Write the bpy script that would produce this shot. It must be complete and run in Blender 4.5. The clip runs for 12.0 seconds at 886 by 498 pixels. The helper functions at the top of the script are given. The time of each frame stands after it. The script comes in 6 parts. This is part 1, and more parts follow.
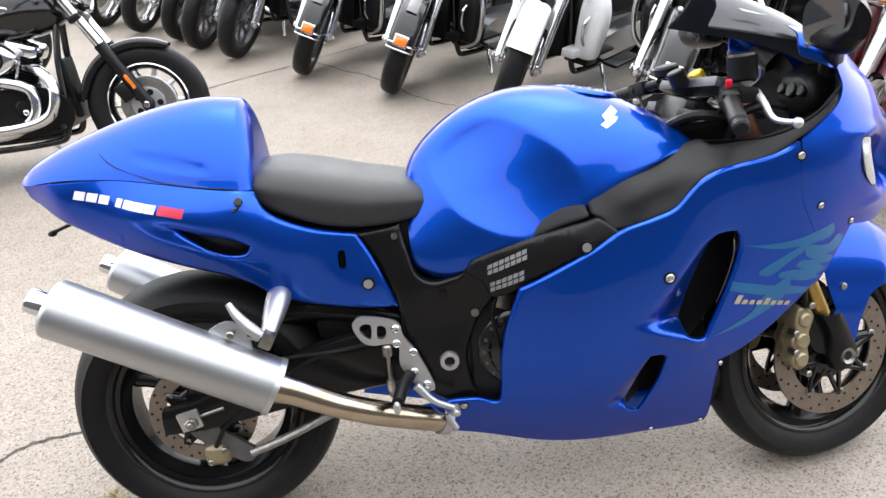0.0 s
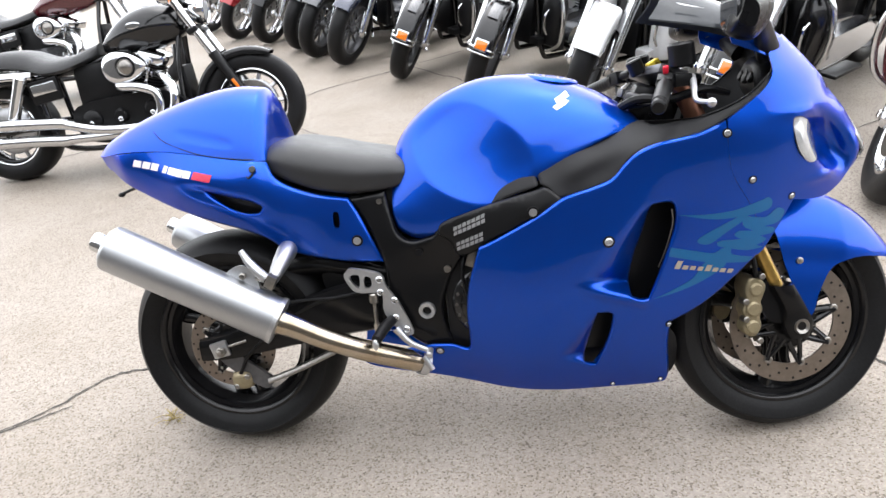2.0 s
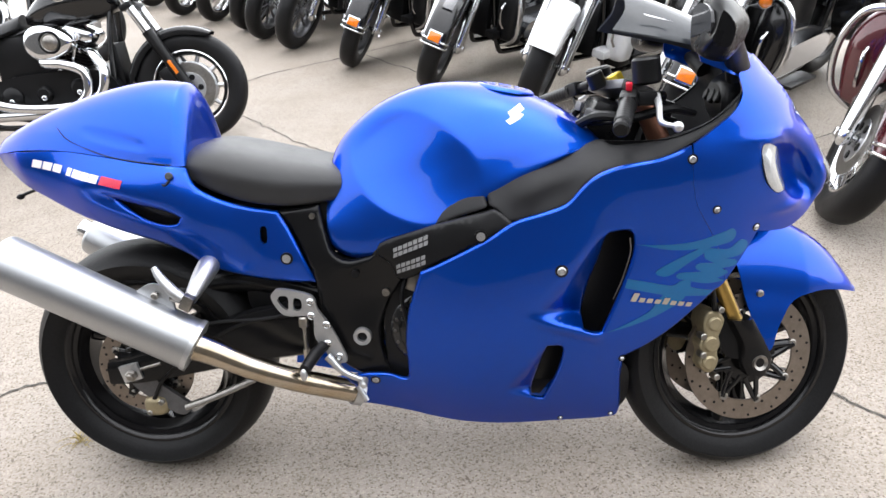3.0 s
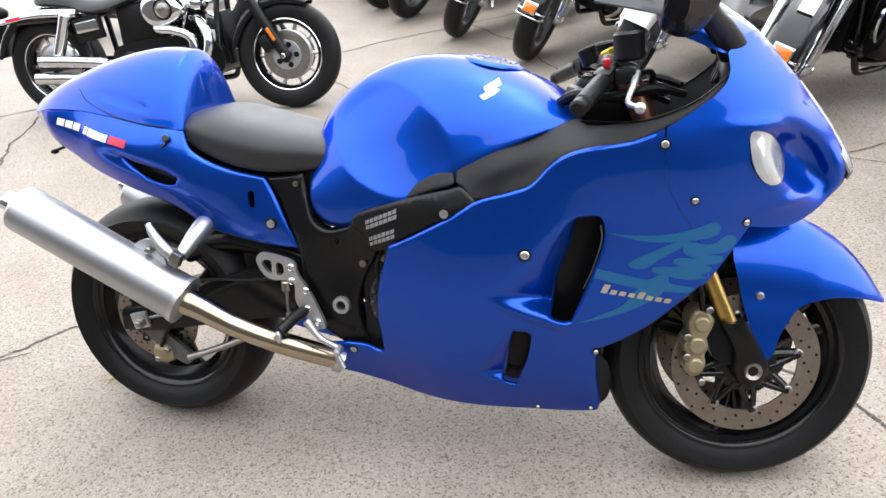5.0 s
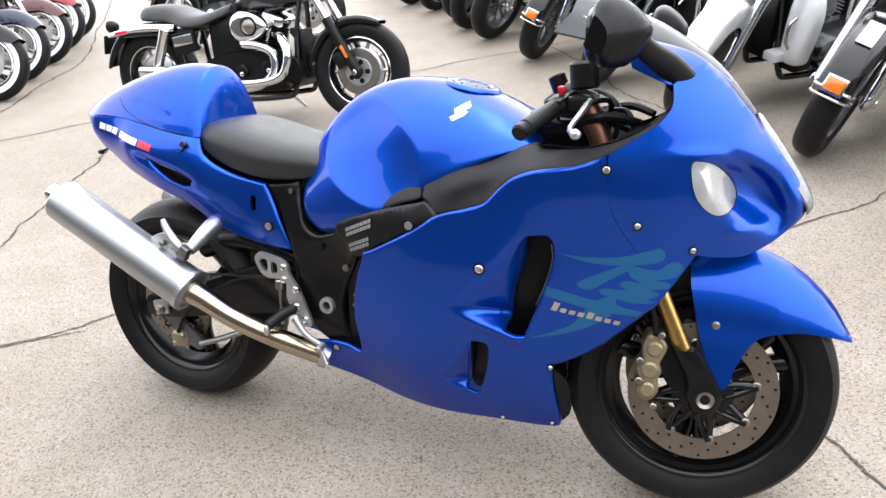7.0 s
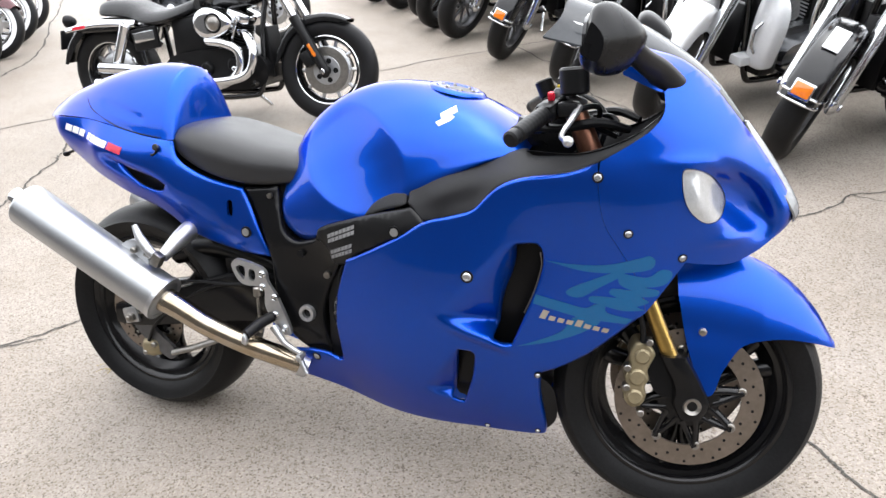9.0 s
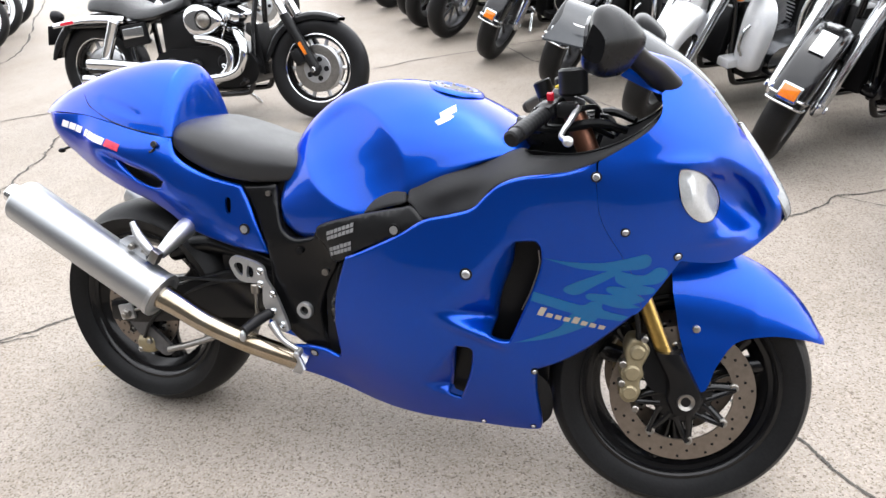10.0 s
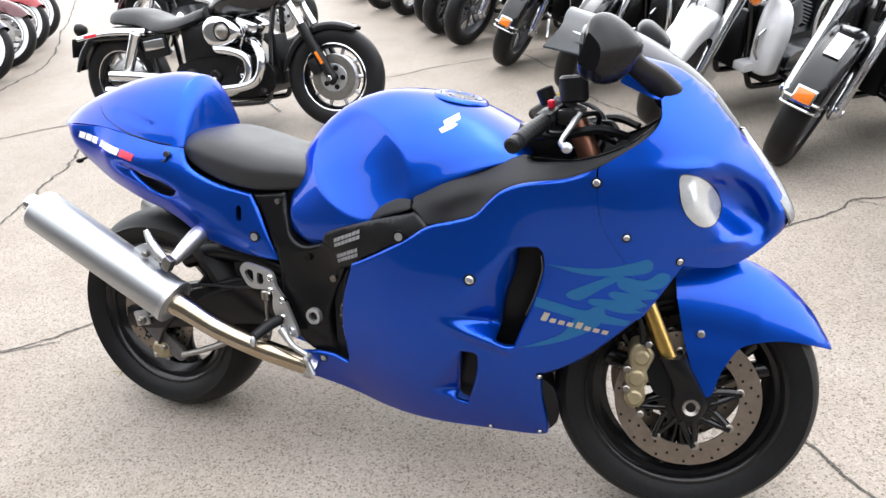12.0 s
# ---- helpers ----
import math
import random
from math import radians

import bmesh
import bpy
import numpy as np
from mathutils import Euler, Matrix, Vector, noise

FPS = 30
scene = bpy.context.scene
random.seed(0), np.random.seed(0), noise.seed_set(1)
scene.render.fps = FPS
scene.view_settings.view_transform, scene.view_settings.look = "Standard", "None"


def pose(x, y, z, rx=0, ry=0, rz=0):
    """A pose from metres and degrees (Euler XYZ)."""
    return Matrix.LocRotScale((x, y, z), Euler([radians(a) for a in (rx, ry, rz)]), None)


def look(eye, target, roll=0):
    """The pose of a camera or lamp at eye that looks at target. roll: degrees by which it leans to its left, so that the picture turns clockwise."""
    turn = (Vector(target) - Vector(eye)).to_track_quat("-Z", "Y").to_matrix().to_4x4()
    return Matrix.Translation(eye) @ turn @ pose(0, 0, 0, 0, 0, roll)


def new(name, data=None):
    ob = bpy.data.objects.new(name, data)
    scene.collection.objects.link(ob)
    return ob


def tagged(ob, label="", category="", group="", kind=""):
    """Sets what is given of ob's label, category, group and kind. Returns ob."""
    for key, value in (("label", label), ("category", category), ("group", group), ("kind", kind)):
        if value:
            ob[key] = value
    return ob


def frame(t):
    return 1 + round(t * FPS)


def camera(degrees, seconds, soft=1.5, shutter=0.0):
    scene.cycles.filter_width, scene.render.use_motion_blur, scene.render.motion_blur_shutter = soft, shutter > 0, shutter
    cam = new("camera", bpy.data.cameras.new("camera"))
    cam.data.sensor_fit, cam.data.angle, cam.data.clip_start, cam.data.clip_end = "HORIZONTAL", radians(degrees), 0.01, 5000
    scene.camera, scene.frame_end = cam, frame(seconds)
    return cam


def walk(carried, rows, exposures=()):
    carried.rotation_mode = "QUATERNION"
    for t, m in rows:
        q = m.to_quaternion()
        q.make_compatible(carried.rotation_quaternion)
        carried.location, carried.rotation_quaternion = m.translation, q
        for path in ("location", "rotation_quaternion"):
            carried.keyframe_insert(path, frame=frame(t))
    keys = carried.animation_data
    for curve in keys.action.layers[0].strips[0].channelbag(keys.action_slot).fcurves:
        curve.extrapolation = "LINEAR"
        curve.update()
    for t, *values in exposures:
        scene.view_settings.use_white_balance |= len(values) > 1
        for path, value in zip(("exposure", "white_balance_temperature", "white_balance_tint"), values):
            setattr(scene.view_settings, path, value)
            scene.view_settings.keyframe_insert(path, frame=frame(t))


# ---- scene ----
import mathutils
from mathutils.bvhtree import BVHTree

cam = camera(62.6, 12.0, soft=1.5)
PATH = [
    (0, (0.642, -1.395, 1.373), (0.599, 0.395, 0.482), -4.1),
    (0.5, (0.685, -1.555, 1.372), (0.682, 0.238, 0.486), -2.8),
    (1, (0.781, -1.629, 1.384), (0.708, 0.181, 0.534), -3.7),
    (1.5, (0.923, -1.653, 1.369), (0.68, 0.161, 0.561), -5.5),
    (2, (1.031, -1.657, 1.363), (0.629, 0.114, 0.524), -7.2),
    (2.5, (1.048, -1.591, 1.36), (0.698, 0.164, 0.467), -6.7),
    (3, (1.025, -1.475, 1.37), (0.758, 0.298, 0.484), -3.7),
    (5, (1.382, -1.37, 1.34), (0.746, 0.285, 0.415), -5.4),
    (5.5, (1.456, -1.442, 1.359), (0.788, 0.223, 0.475), -4.4),
    (6, (1.552, -1.399, 1.362), (0.807, 0.255, 0.519), -4.7),
    (6.5, (1.651, -1.354, 1.349), (0.806, 0.254, 0.512), -5.2),
    (7, (1.698, -1.339, 1.346), (0.799, 0.228, 0.487), -5.6),
    (9, (1.633, -1.332, 1.356), (0.831, 0.279, 0.484), -4.3),
    (9.5, (1.622, -1.347, 1.361), (0.864, 0.278, 0.475), -3.8),
    (10, (1.613, -1.362, 1.364), (0.849, 0.265, 0.487), -3.5),
    (10.5, (1.61, -1.365, 1.362), (0.836, 0.26, 0.491), -3.6),
    (11, (1.612, -1.366, 1.365), (0.807, 0.24, 0.488), -4.1),
    (11.5, (1.629, -1.367, 1.367), (0.815, 0.24, 0.499), -4.2),
    (12, (1.657, -1.361, 1.369), (0.835, 0.248, 0.512), -4.6),
]
LEVEL = pose(0, 0, 0, -2.2, 0, 0)
walk(cam, [(t, LEVEL @ look(eye, target, roll)) for t, eye, target, roll in PATH])

# ---- daylight: a bright overcast sky ----
SUN_ELEVATION, SUN_TURN = 74.0, 20.0
world = bpy.data.worlds.new("overcast_sky")
scene.world = world
world.use_nodes = True
wt = world.node_tree
wt.nodes.clear()
w_out = wt.nodes.new("ShaderNodeOutputWorld")
w_bg = wt.nodes.new("ShaderNodeBackground")
w_sky = wt.nodes.new("ShaderNodeTexSky")
w_sky.sky_type = "NISHITA"
w_sky.sun_disc = False
w_sky.sun_elevation = radians(SUN_ELEVATION)
w_sky.sun_rotation = radians(SUN_TURN)
w_sky.air_density, w_sky.dust_density, w_sky.ozone_density = 1.0, 0.6, 1.0
# thick cloud takes most of the blue out of the sky
w_grey = wt.nodes.new("ShaderNodeHueSaturation")
w_grey.inputs["Saturation"].default_value = 0.13
w_bg.inputs["Strength"].default_value = 0.36
wt.links.new(w_sky.outputs["Color"], w_grey.inputs["Color"])
# the overcast is brighter overhead than at the horizon
w_dir = wt.nodes.new("ShaderNodeTexCoord")
w_sep = wt.nodes.new("ShaderNodeSeparateXYZ")
w_rise = wt.nodes.new("ShaderNodeMapRange")
w_rise.inputs["To Min"].default_value, w_rise.inputs["To Max"].default_value = 0.95, 1.8
w_mul = wt.nodes.new("ShaderNodeMix")
w_mul.data_type, w_mul.blend_type = "RGBA", "MULTIPLY"
w_mul.inputs["Factor"].default_value = 1.0
wt.links.new(w_dir.outputs["Generated"], w_sep.inputs["Vector"])
wt.links.new(w_sep.outputs["Z"], w_rise.inputs["Value"])
wt.links.new(w_grey.outputs["Color"], w_mul.inputs["A"])
wt.links.new(w_rise.outputs["Result"], w_mul.inputs["B"])
wt.links.new(w_mul.outputs["Result"], w_bg.inputs["Color"])
wt.links.new(w_bg.outputs["Background"], w_out.inputs["Surface"])
sun_data = bpy.data.lights.new("sun", "SUN")
sun_data.energy, sun_data.angle, sun_data.color = 0.6, radians(120), (1.0, 0.97, 0.93)
sun_lamp = new("sun", sun_data)
az, el = radians(SUN_TURN), radians(SUN_ELEVATION)
sun_way = Vector((math.sin(az) * math.cos(el), math.cos(az) * math.cos(el), math.sin(el)))
sun_lamp.matrix_world = look(sun_way * 20, (0, 0, 0))
scene.view_settings.exposure = 0.90

# ---- materials ----


def material(name, base, rough=0.5, metal=0.0, coat=0.0, vary=0.12, scale=12.0, grain=90.0, bump=0.0, rough_vary=0.1, second=None, streak=None, spec=0.5, coat_ior=1.5, edge=(1, 1, 1)):
    """A surface with variation at two scales (broad stains, fine grain), bump and uneven gloss."""
    m = bpy.data.materials.new(name)
    m.use_nodes = True
    nt = m.node_tree
    p = nt.nodes["Principled BSDF"]
    geo = nt.nodes.new("ShaderNodeTexCoord")
    where = geo.outputs["Object"]
    if streak:
        mp = nt.nodes.new("ShaderNodeMapping")
        mp.inputs["Scale"].default_value = streak
        nt.links.new(where, mp.inputs["Vector"])
        where = mp.outputs["Vector"]
    broad = nt.nodes.new("ShaderNodeTexNoise")
    broad.inputs["Scale"].default_value, broad.inputs["Detail"].default_value = scale, 5
    fine = nt.nodes.new("ShaderNodeTexNoise")
    fine.inputs["Scale"].default_value, fine.inputs["Detail"].default_value = grain, 3
    for n in (broad, fine):
        nt.links.new(where, n.inputs["Vector"])
    both = nt.nodes.new("ShaderNodeMath")
    both.operation = "ADD"
    nt.links.new(broad.outputs["Fac"], both.inputs[0])
    nt.links.new(fine.outputs["Fac"], both.inputs[1])
    ramp = nt.nodes.new("ShaderNodeMapRange")
    ramp.inputs["From Min"].default_value, ramp.inputs["From Max"].default_value = 0.65, 1.35
    nt.links.new(both.outputs[0], ramp.inputs["Value"])
    mix = nt.nodes.new("ShaderNodeMix")
    mix.data_type = "RGBA"
    low = second or [c * (1 - vary) for c in base]
    high = base if second else [min(1, c * (1 + vary)) for c in base]
    mix.inputs["A"].default_value = (*low, 1)
    mix.inputs["B"].default_value = (*high, 1)
    nt.links.new(ramp.outputs["Result"], mix.inputs["Factor"])
    nt.links.new(mix.outputs["Result"], p.inputs["Base Color"])
    rr = nt.nodes.new("ShaderNodeMapRange")
    rr.inputs["From Min"].default_value, rr.inputs["From Max"].default_value = 0.3, 0.7
    rr.inputs["To Min"].default_value, rr.inputs["To Max"].default_value = max(0.02, rough - rough_vary * rough), min(1, rough + rough_vary * rough)
    nt.links.new(broad.outputs["Fac"], rr.inputs["Value"])
    nt.links.new(rr.outputs["Result"], p.inputs["Roughness"])
    p.inputs["Metallic"].default_value = metal
    p.inputs["Coat Weight"].default_value = coat
    p.inputs["Coat Roughness"].default_value = 0.03
    p.inputs["Coat IOR"].default_value = coat_ior
    p.inputs["Specular IOR Level"].default_value = spec
    p.inputs["Specular Tint"].default_value = (*edge, 1)
    if bump:
        bm_node = nt.nodes.new("ShaderNodeBump")
        bm_node.inputs["Strength"].default_value, bm_node.inputs["Distance"].default_value = bump, 0.002
        nt.links.new(fine.outputs["Fac"], bm_node.inputs["Height"])
        nt.links.new(bm_node.outputs["Normal"], p.inputs["Normal"])
    return m


BLUE = material("blue_metallic_paint", (0.0005, 0.055, 0.41), 0.31, 0.82, 1.0, vary=0.06, scale=3, grain=900, coat_ior=1.32, spec=0.2, edge=(0.12, 0.25, 0.7))
DECAL = material("light_blue_decal", (0.003, 0.13, 0.36), 0.36, 0.7, 1.0, vary=0.04, coat_ior=1.36, spec=0.2)
BLACK = material("black_plastic", (0.006, 0.006, 0.0065), 0.36, vary=0.25, bump=0.08, grain=400, spec=0.18)
MATTE = material("matte_grey_black_plastic", (0.012, 0.012, 0.013), 0.44, vary=0.15, bump=0.25, grain=600, spec=0.14)
FRAME = material("black_painted_frame", (0.0045, 0.0045, 0.005), 0.24, vary=0.2, bump=0.05, grain=300, spec=0.2)
GLOSSBLACK = material("gloss_black_paint", (0.005, 0.005, 0.0055), 0.18, coat=0.3, vary=0.2, spec=0.35)
VINYL = material("black_vinyl", (0.013, 0.013, 0.014), 0.44, vary=0.12, bump=0.4, grain=700, spec=0.5)
RUBBER = material("black_tyre_rubber", (0.0075, 0.0075, 0.008), 0.46, vary=0.3, scale=8, grain=160, bump=0.3, spec=0.16)
RIM = material("black_rim", (0.004, 0.004, 0.0045), 0.2, coat=0.0, vary=0.3, scale=9, spec=0.32)
DARKRIM = material("dark_cast_wheel", (0.10, 0.10, 0.105), 0.4, 0.6, vary=0.2, scale=20)
ALU = material("brushed_aluminium", (0.40, 0.41, 0.425), 0.42, 1.0, vary=0.03, scale=5, grain=160, rough_vary=0.08, bump=0.05)
CAST = material("silver_cast_aluminium", (0.47, 0.475, 0.485), 0.38, 0.9, vary=0.1, bump=0.2, grain=300)
CHROME = material("chrome", (0.62, 0.63, 0.645), 0.13, 1.0, vary=0.03, scale=10)
STEEL = material("worn_steel", (0.28, 0.265, 0.245), 0.35, 1.0, vary=0.2, scale=25)
BRONZE = material("heat_tinted_steel", (0.36, 0.28, 0.18), 0.2, 1.0, second=(0.46, 0.42, 0.36), scale=7, grain=20)
DISC = material("drilled_brake_disc", (0.22, 0.185, 0.155), 0.38, 0.9, vary=0.15, scale=20)
GOLD = material("gold_anodised_fork", (0.40, 0.26, 0.075), 0.3, 0.9, vary=0.1)
CALIPER = material("brass_coloured_caliper", (0.27, 0.225, 0.14), 0.42, 0.6, vary=0.15, bump=0.2)
COPPER = material("copper_tinted_tube", (0.25, 0.115, 0.075), 0.35, 0.9, vary=0.15)
WHITE = material("white_paint", (0.62, 0.625, 0.63), 0.25, coat=0.8, vary=0.04)
GREYINK = material("grey_print", (0.2, 0.2, 0.205), 0.4, vary=0.2, scale=60)
INK = material("white_print", (0.7, 0.7, 0.7), 0.4, vary=0.08, scale=60)
REDINK = material("red_print", (0.48, 0.025, 0.06), 0.4, vary=0.1, scale=60)
GOLDINK = material("pale_gold_print", (0.36, 0.345, 0.29), 0.35, 0.4, vary=0.08)
REDPLASTIC = material("red_switch_plastic", (0.55, 0.01, 0.03), 0.35, vary=0.1)
ORANGE = material("amber_lens", (0.62, 0.155, 0.008), 0.15, coat=0.8, vary=0.1, scale=50)
MAROON = material("maroon_paint", (0.065, 0.005, 0.009), 0.22, 0.3, 1.0, vary=0.15, scale=4)
REDPAINT = material("red_paint", (0.26, 0.01, 0.016), 0.22, 0.2, 1.0, vary=0.1, scale=4)
NAVY = material("dark_navy_paint", (0.006, 0.012, 0.035), 0.2, 0.2, 1.0, vary=0.1, scale=4)
GREYPAINT = material("dark_grey_paint", (0.035, 0.037, 0.042), 0.22, 0.4, 1.0, vary=0.1, scale=4)
GZ = 0.010
SATIN = material("gloss_black_shell", (0.004, 0.004, 0.0045), 0.28, vary=0.15, spec=0.12)
SMOKE = material("smoked_screen", (0.04, 0.043, 0.047), 0.12, coat=0.1, vary=0.1, spec=0.2)
LENS = material("clear_lamp_lens", (0.38, 0.388, 0.395), 0.12, 0.35, 1.0, vary=0.12, scale=60, grain=200)
YELLOW = material("yellow_zinc_fastener", (0.6, 0.45, 0.04), 0.4, 0.5, vary=0.1)
NOSELENS = material("clear_nose_lens", (0.15, 0.155, 0.165), 0.16, 0.1, 0.5, vary=0.2, scale=40, grain=120)
# for the added unseen wall that shades the bike's flank
SHADE_WALL = material("dark_shading_wall", (0.06, 0.058, 0.056), 0.9, vary=0.15, scale=1.5, grain=40, bump=0.3)
DARKLENS = material("dark_instrument_glass", (0.01, 0.01, 0.012), 0.1, coat=0.3)
STRAW = material("dry_grass", (0.3, 0.23, 0.085), 0.8, vary=0.3)


def concrete():
    m = material("exposed_aggregate_concrete", (0.248, 0.226, 0.206), 0.55, vary=0.05, scale=0.9, grain=8, rough_vary=0.05, spec=0.12)
    nt = m.node_tree
    p = nt.nodes["Principled BSDF"]
    old = p.inputs["Base Color"].links[0].from_socket
    geo = nt.nodes.new("ShaderNodeTexCoord")
    stones = nt.nodes.new("ShaderNodeTexVoronoi")
    stones.inputs["Scale"].default_value, stones.inputs["Randomness"].default_value = 210, 1.0
    nt.links.new(geo.outputs["Object"], stones.inputs["Vector"])
    # single stones, pale or brown or dark, in lighter cement
    pick = nt.nodes.new("ShaderNodeSeparateColor")
    nt.links.new(stones.outputs["Color"], pick.inputs["Color"])
    ramp = nt.nodes.new("ShaderNodeValToRGB")
    cr = ramp.color_ramp
    cr.elements[0].position, cr.elements[0].color = 0.0, (0.44, 0.4, 0.36, 1)
    cr.elements[1].position, cr.elements[1].color = 1.0, (1.25, 1.2, 1.12, 1)
    for at, c in ((0.09, (0.64, 0.58, 0.51, 1)), (0.26, (0.92, 0.88, 0.83, 1)), (0.85, (1.08, 1.06, 1.02, 1))):
        e = cr.elements.new(at)
        e.color = c
    nt.links.new(pick.outputs["Red"], ramp.inputs["Fac"])
    mul = nt.nodes.new("ShaderNodeMix")
    mul.data_type, mul.blend_type = "RGBA", "MULTIPLY"
    mul.inputs["Factor"].default_value = 1.0
    nt.links.new(old, mul.inputs["A"])
    nt.links.new(ramp.outputs["Color"], mul.inputs["B"])
    # broad grime
    grime = nt.nodes.new("ShaderNodeTexNoise")
    grime.inputs["Scale"].default_value, grime.inputs["Detail"].default_value, grime.inputs["Roughness"].default_value = 2.2, 8, 0.65
    nt.links.new(geo.outputs["Object"], grime.inputs["Vector"])
    gr = nt.nodes.new("ShaderNodeValToRGB")
    gr.color_ramp.elements[0].position, gr.color_ramp.elements[0].color = 0.3, (0.86, 0.84, 0.81, 1)
    gr.color_ramp.elements[1].position, gr.color_ramp.elements[1].color = 0.6, (1, 1, 1, 1)
    nt.links.new(grime.outputs["Fac"], gr.inputs["Fac"])
    mul2 = nt.nodes.new("ShaderNodeMix")
    mul2.data_type, mul2.blend_type = "RGBA", "MULTIPLY"
    mul2.inputs["Factor"].default_value = 1.0
    nt.links.new(mul.outputs["Result"], mul2.inputs["A"])
    nt.links.new(gr.outputs["Color"], mul2.inputs["B"])
    nt.links.new(mul2.outputs["Result"], p.inputs["Base Color"])
    bump = nt.nodes.new("ShaderNodeBump")
    bump.inputs["Strength"].default_value, bump.inputs["Distance"].default_value = 0.35, 0.003
    bump.invert = True
    nt.links.new(stones.outputs["Distance"], bump.inputs["Height"])
    nt.links.new(bump.outputs["Normal"], p.inputs["Normal"])
    return m


CONCRETE = concrete()
CRACK = material("dirt_filled_crack", (0.05, 0.046, 0.04), 0.95, vary=0.5, scale=10, grain=120, bump=0.5)

# ---- mesh helpers ----


def thing(name, m, label, category, group=""):
    ob = new(name)
    ob.empty_display_size = 0.1
    ob.matrix_world = m
    return tagged(ob, label, category, group)


def part(name, bm, mat, parent, label="", sharp=38):
    bmesh.ops.recalc_face_normals(bm, faces=bm.faces[:])
    me = bpy.data.meshes.new(name)
    bm.to_mesh(me)
    bm.free()
    me.materials.append(mat)
    me.polygons.foreach_set("use_smooth", [True] * len(me.polygons))
    me.set_sharp_from_angle(angle=radians(sharp))
    ob = new(name, me)
    ob.parent = parent
    return tagged(ob, label)


def crom(P, n):
    """Points along a smooth curve through the control points P, n to each span."""
    P = np.asarray(P, float)
    Q = np.concatenate([[2 * P[0] - P[1]], P, [2 * P[-1] - P[-2]]])
    s = np.linspace(0, 1, n, endpoint=False).reshape((-1,) + (1,) * (P.ndim - 1))
    out = []
    for i in range(len(P) - 1):
        a, b, c, d = Q[i], Q[i + 1], Q[i + 2], Q[i + 3]
        out.append(0.5 * (2 * b + (c - a) * s + (2 * a - 5 * b + 4 * c - d) * s ** 2 + (3 * b - a - 3 * c + d) * s ** 3))
    return np.concatenate(out + [P[-1:]])


def grid_faces(bm, V, closed_u=False, closed_v=False):
    nu, nv = V.shape[:2]
    vs = [[bm.verts.new(p) for p in row] for row in V]
    for i in range(nu if closed_u else nu - 1):
        for j in range(nv if closed_v else nv - 1):
            a, b = vs[i], vs[(i + 1) % nu]
            q = [a[j], b[j], b[(j + 1) % nv], a[(j + 1) % nv]]
            if len(set(q)) == 4:
                bm.faces.new(q)
    return vs


def patch(bm, rows, nu=6, nv=6, thick=0.0, into=(0, 1, 0)):
    """A smooth sheet through a grid of control points; with thickness, its rim turns in along into."""
    V = crom(np.swapaxes(crom(np.asarray(rows, float), nu), 0, 1), nv)
    V = np.swapaxes(V, 0, 1)
    top = grid_faces(bm, V)
    if thick:
        low = grid_faces(bm, V + np.asarray(into, float) * thick)
        nU, nV = V.shape[:2]
        rim = [(i, 0) for i in range(nU)] + [(nU - 1, j) for j in range(1, nV)] + [(i, nV - 1) for i in range(nU - 2, -1, -1)] + [(0, j) for j in range(nV - 2, 0, -1)]
        for k in range(len(rim)):
            (a, b), (c, d) = rim[k], rim[(k + 1) % len(rim)]
            bm.faces.new([top[a][b], top[c][d], low[c][d], low[a][b]])
    return bm


def loft(bm, rings, nu=4, nv=3, caps=True):
    """A closed skin through rings of control points (each ring closed)."""
    R_ = crom(np.asarray(rings, float), nu)
    m = R_.shape[1]
    wide = np.concatenate([R_, R_, R_], axis=1)
    W = np.swapaxes(crom(np.swapaxes(wide, 0, 1), nv), 0, 1)[:, m * nv:2 * m * nv]
    vs = grid_faces(bm, W, closed_v=True)
    if caps:
        bm.faces.new(vs[0])
        bm.faces.new(vs[-1])
    return bm


def axes_to(d):
    d = Vector(d).normalized()
    u = d.orthogonal().normalized()
    return u, d.cross(u), d


def cyl(bm, a, b, r0, r1=None, seg=20, bevel=0.0):
    """A rod from a to b; its rims may be bevelled."""
    a, b = Vector(a), Vector(b)
    r1 = r0 if r1 is None else r1
    u, v, d = axes_to(b - a)
    e = min(bevel, (b - a).length / 3)
    rows = [(a, r0 - e), (a + d * e, r0), (b - d * e, r1), (b, r1 - e)] if e else [(a, r0), (b, r1)]
    V = np.array([[o + (u * math.cos(t) + v * math.sin(t)) * r for t in np.linspace(0, 2 * math.pi, seg, endpoint=False)] for o, r in rows])
    vs = grid_faces(bm, V, closed_v=True)
    bm.faces.new(vs[0])
    bm.faces.new(vs[-1])
    return bm


def tube(bm, pts, r, seg=12, n=6, flat=1.0):
    """A bent rod through pts; r is one radius or one at each point; flat squeezes it sideways."""
    P = crom(pts, n)
    rs = crom(np.array([[x] for x in (r if hasattr(r, "__len__") else [r] * len(pts))]), n)[:, 0]
    T = np.gradient(P, axis=0)
    u, v, d = axes_to(T[0])
    rows = []
    for p, t, rad in zip(P, T, rs):
        t = Vector(t).normalized()
        u = (u - t * u.dot(t)).normalized()
        v = t.cross(u)
        rows.append([Vector(p) + (u * math.cos(a) + v * math.sin(a) * flat) * rad for a in np.linspace(0, 2 * math.pi, seg, endpoint=False)])
    vs = grid_faces(bm, np.array(rows), closed_v=True)
    bm.faces.new(vs[0])
    bm.faces.new(vs[-1])
    return bm


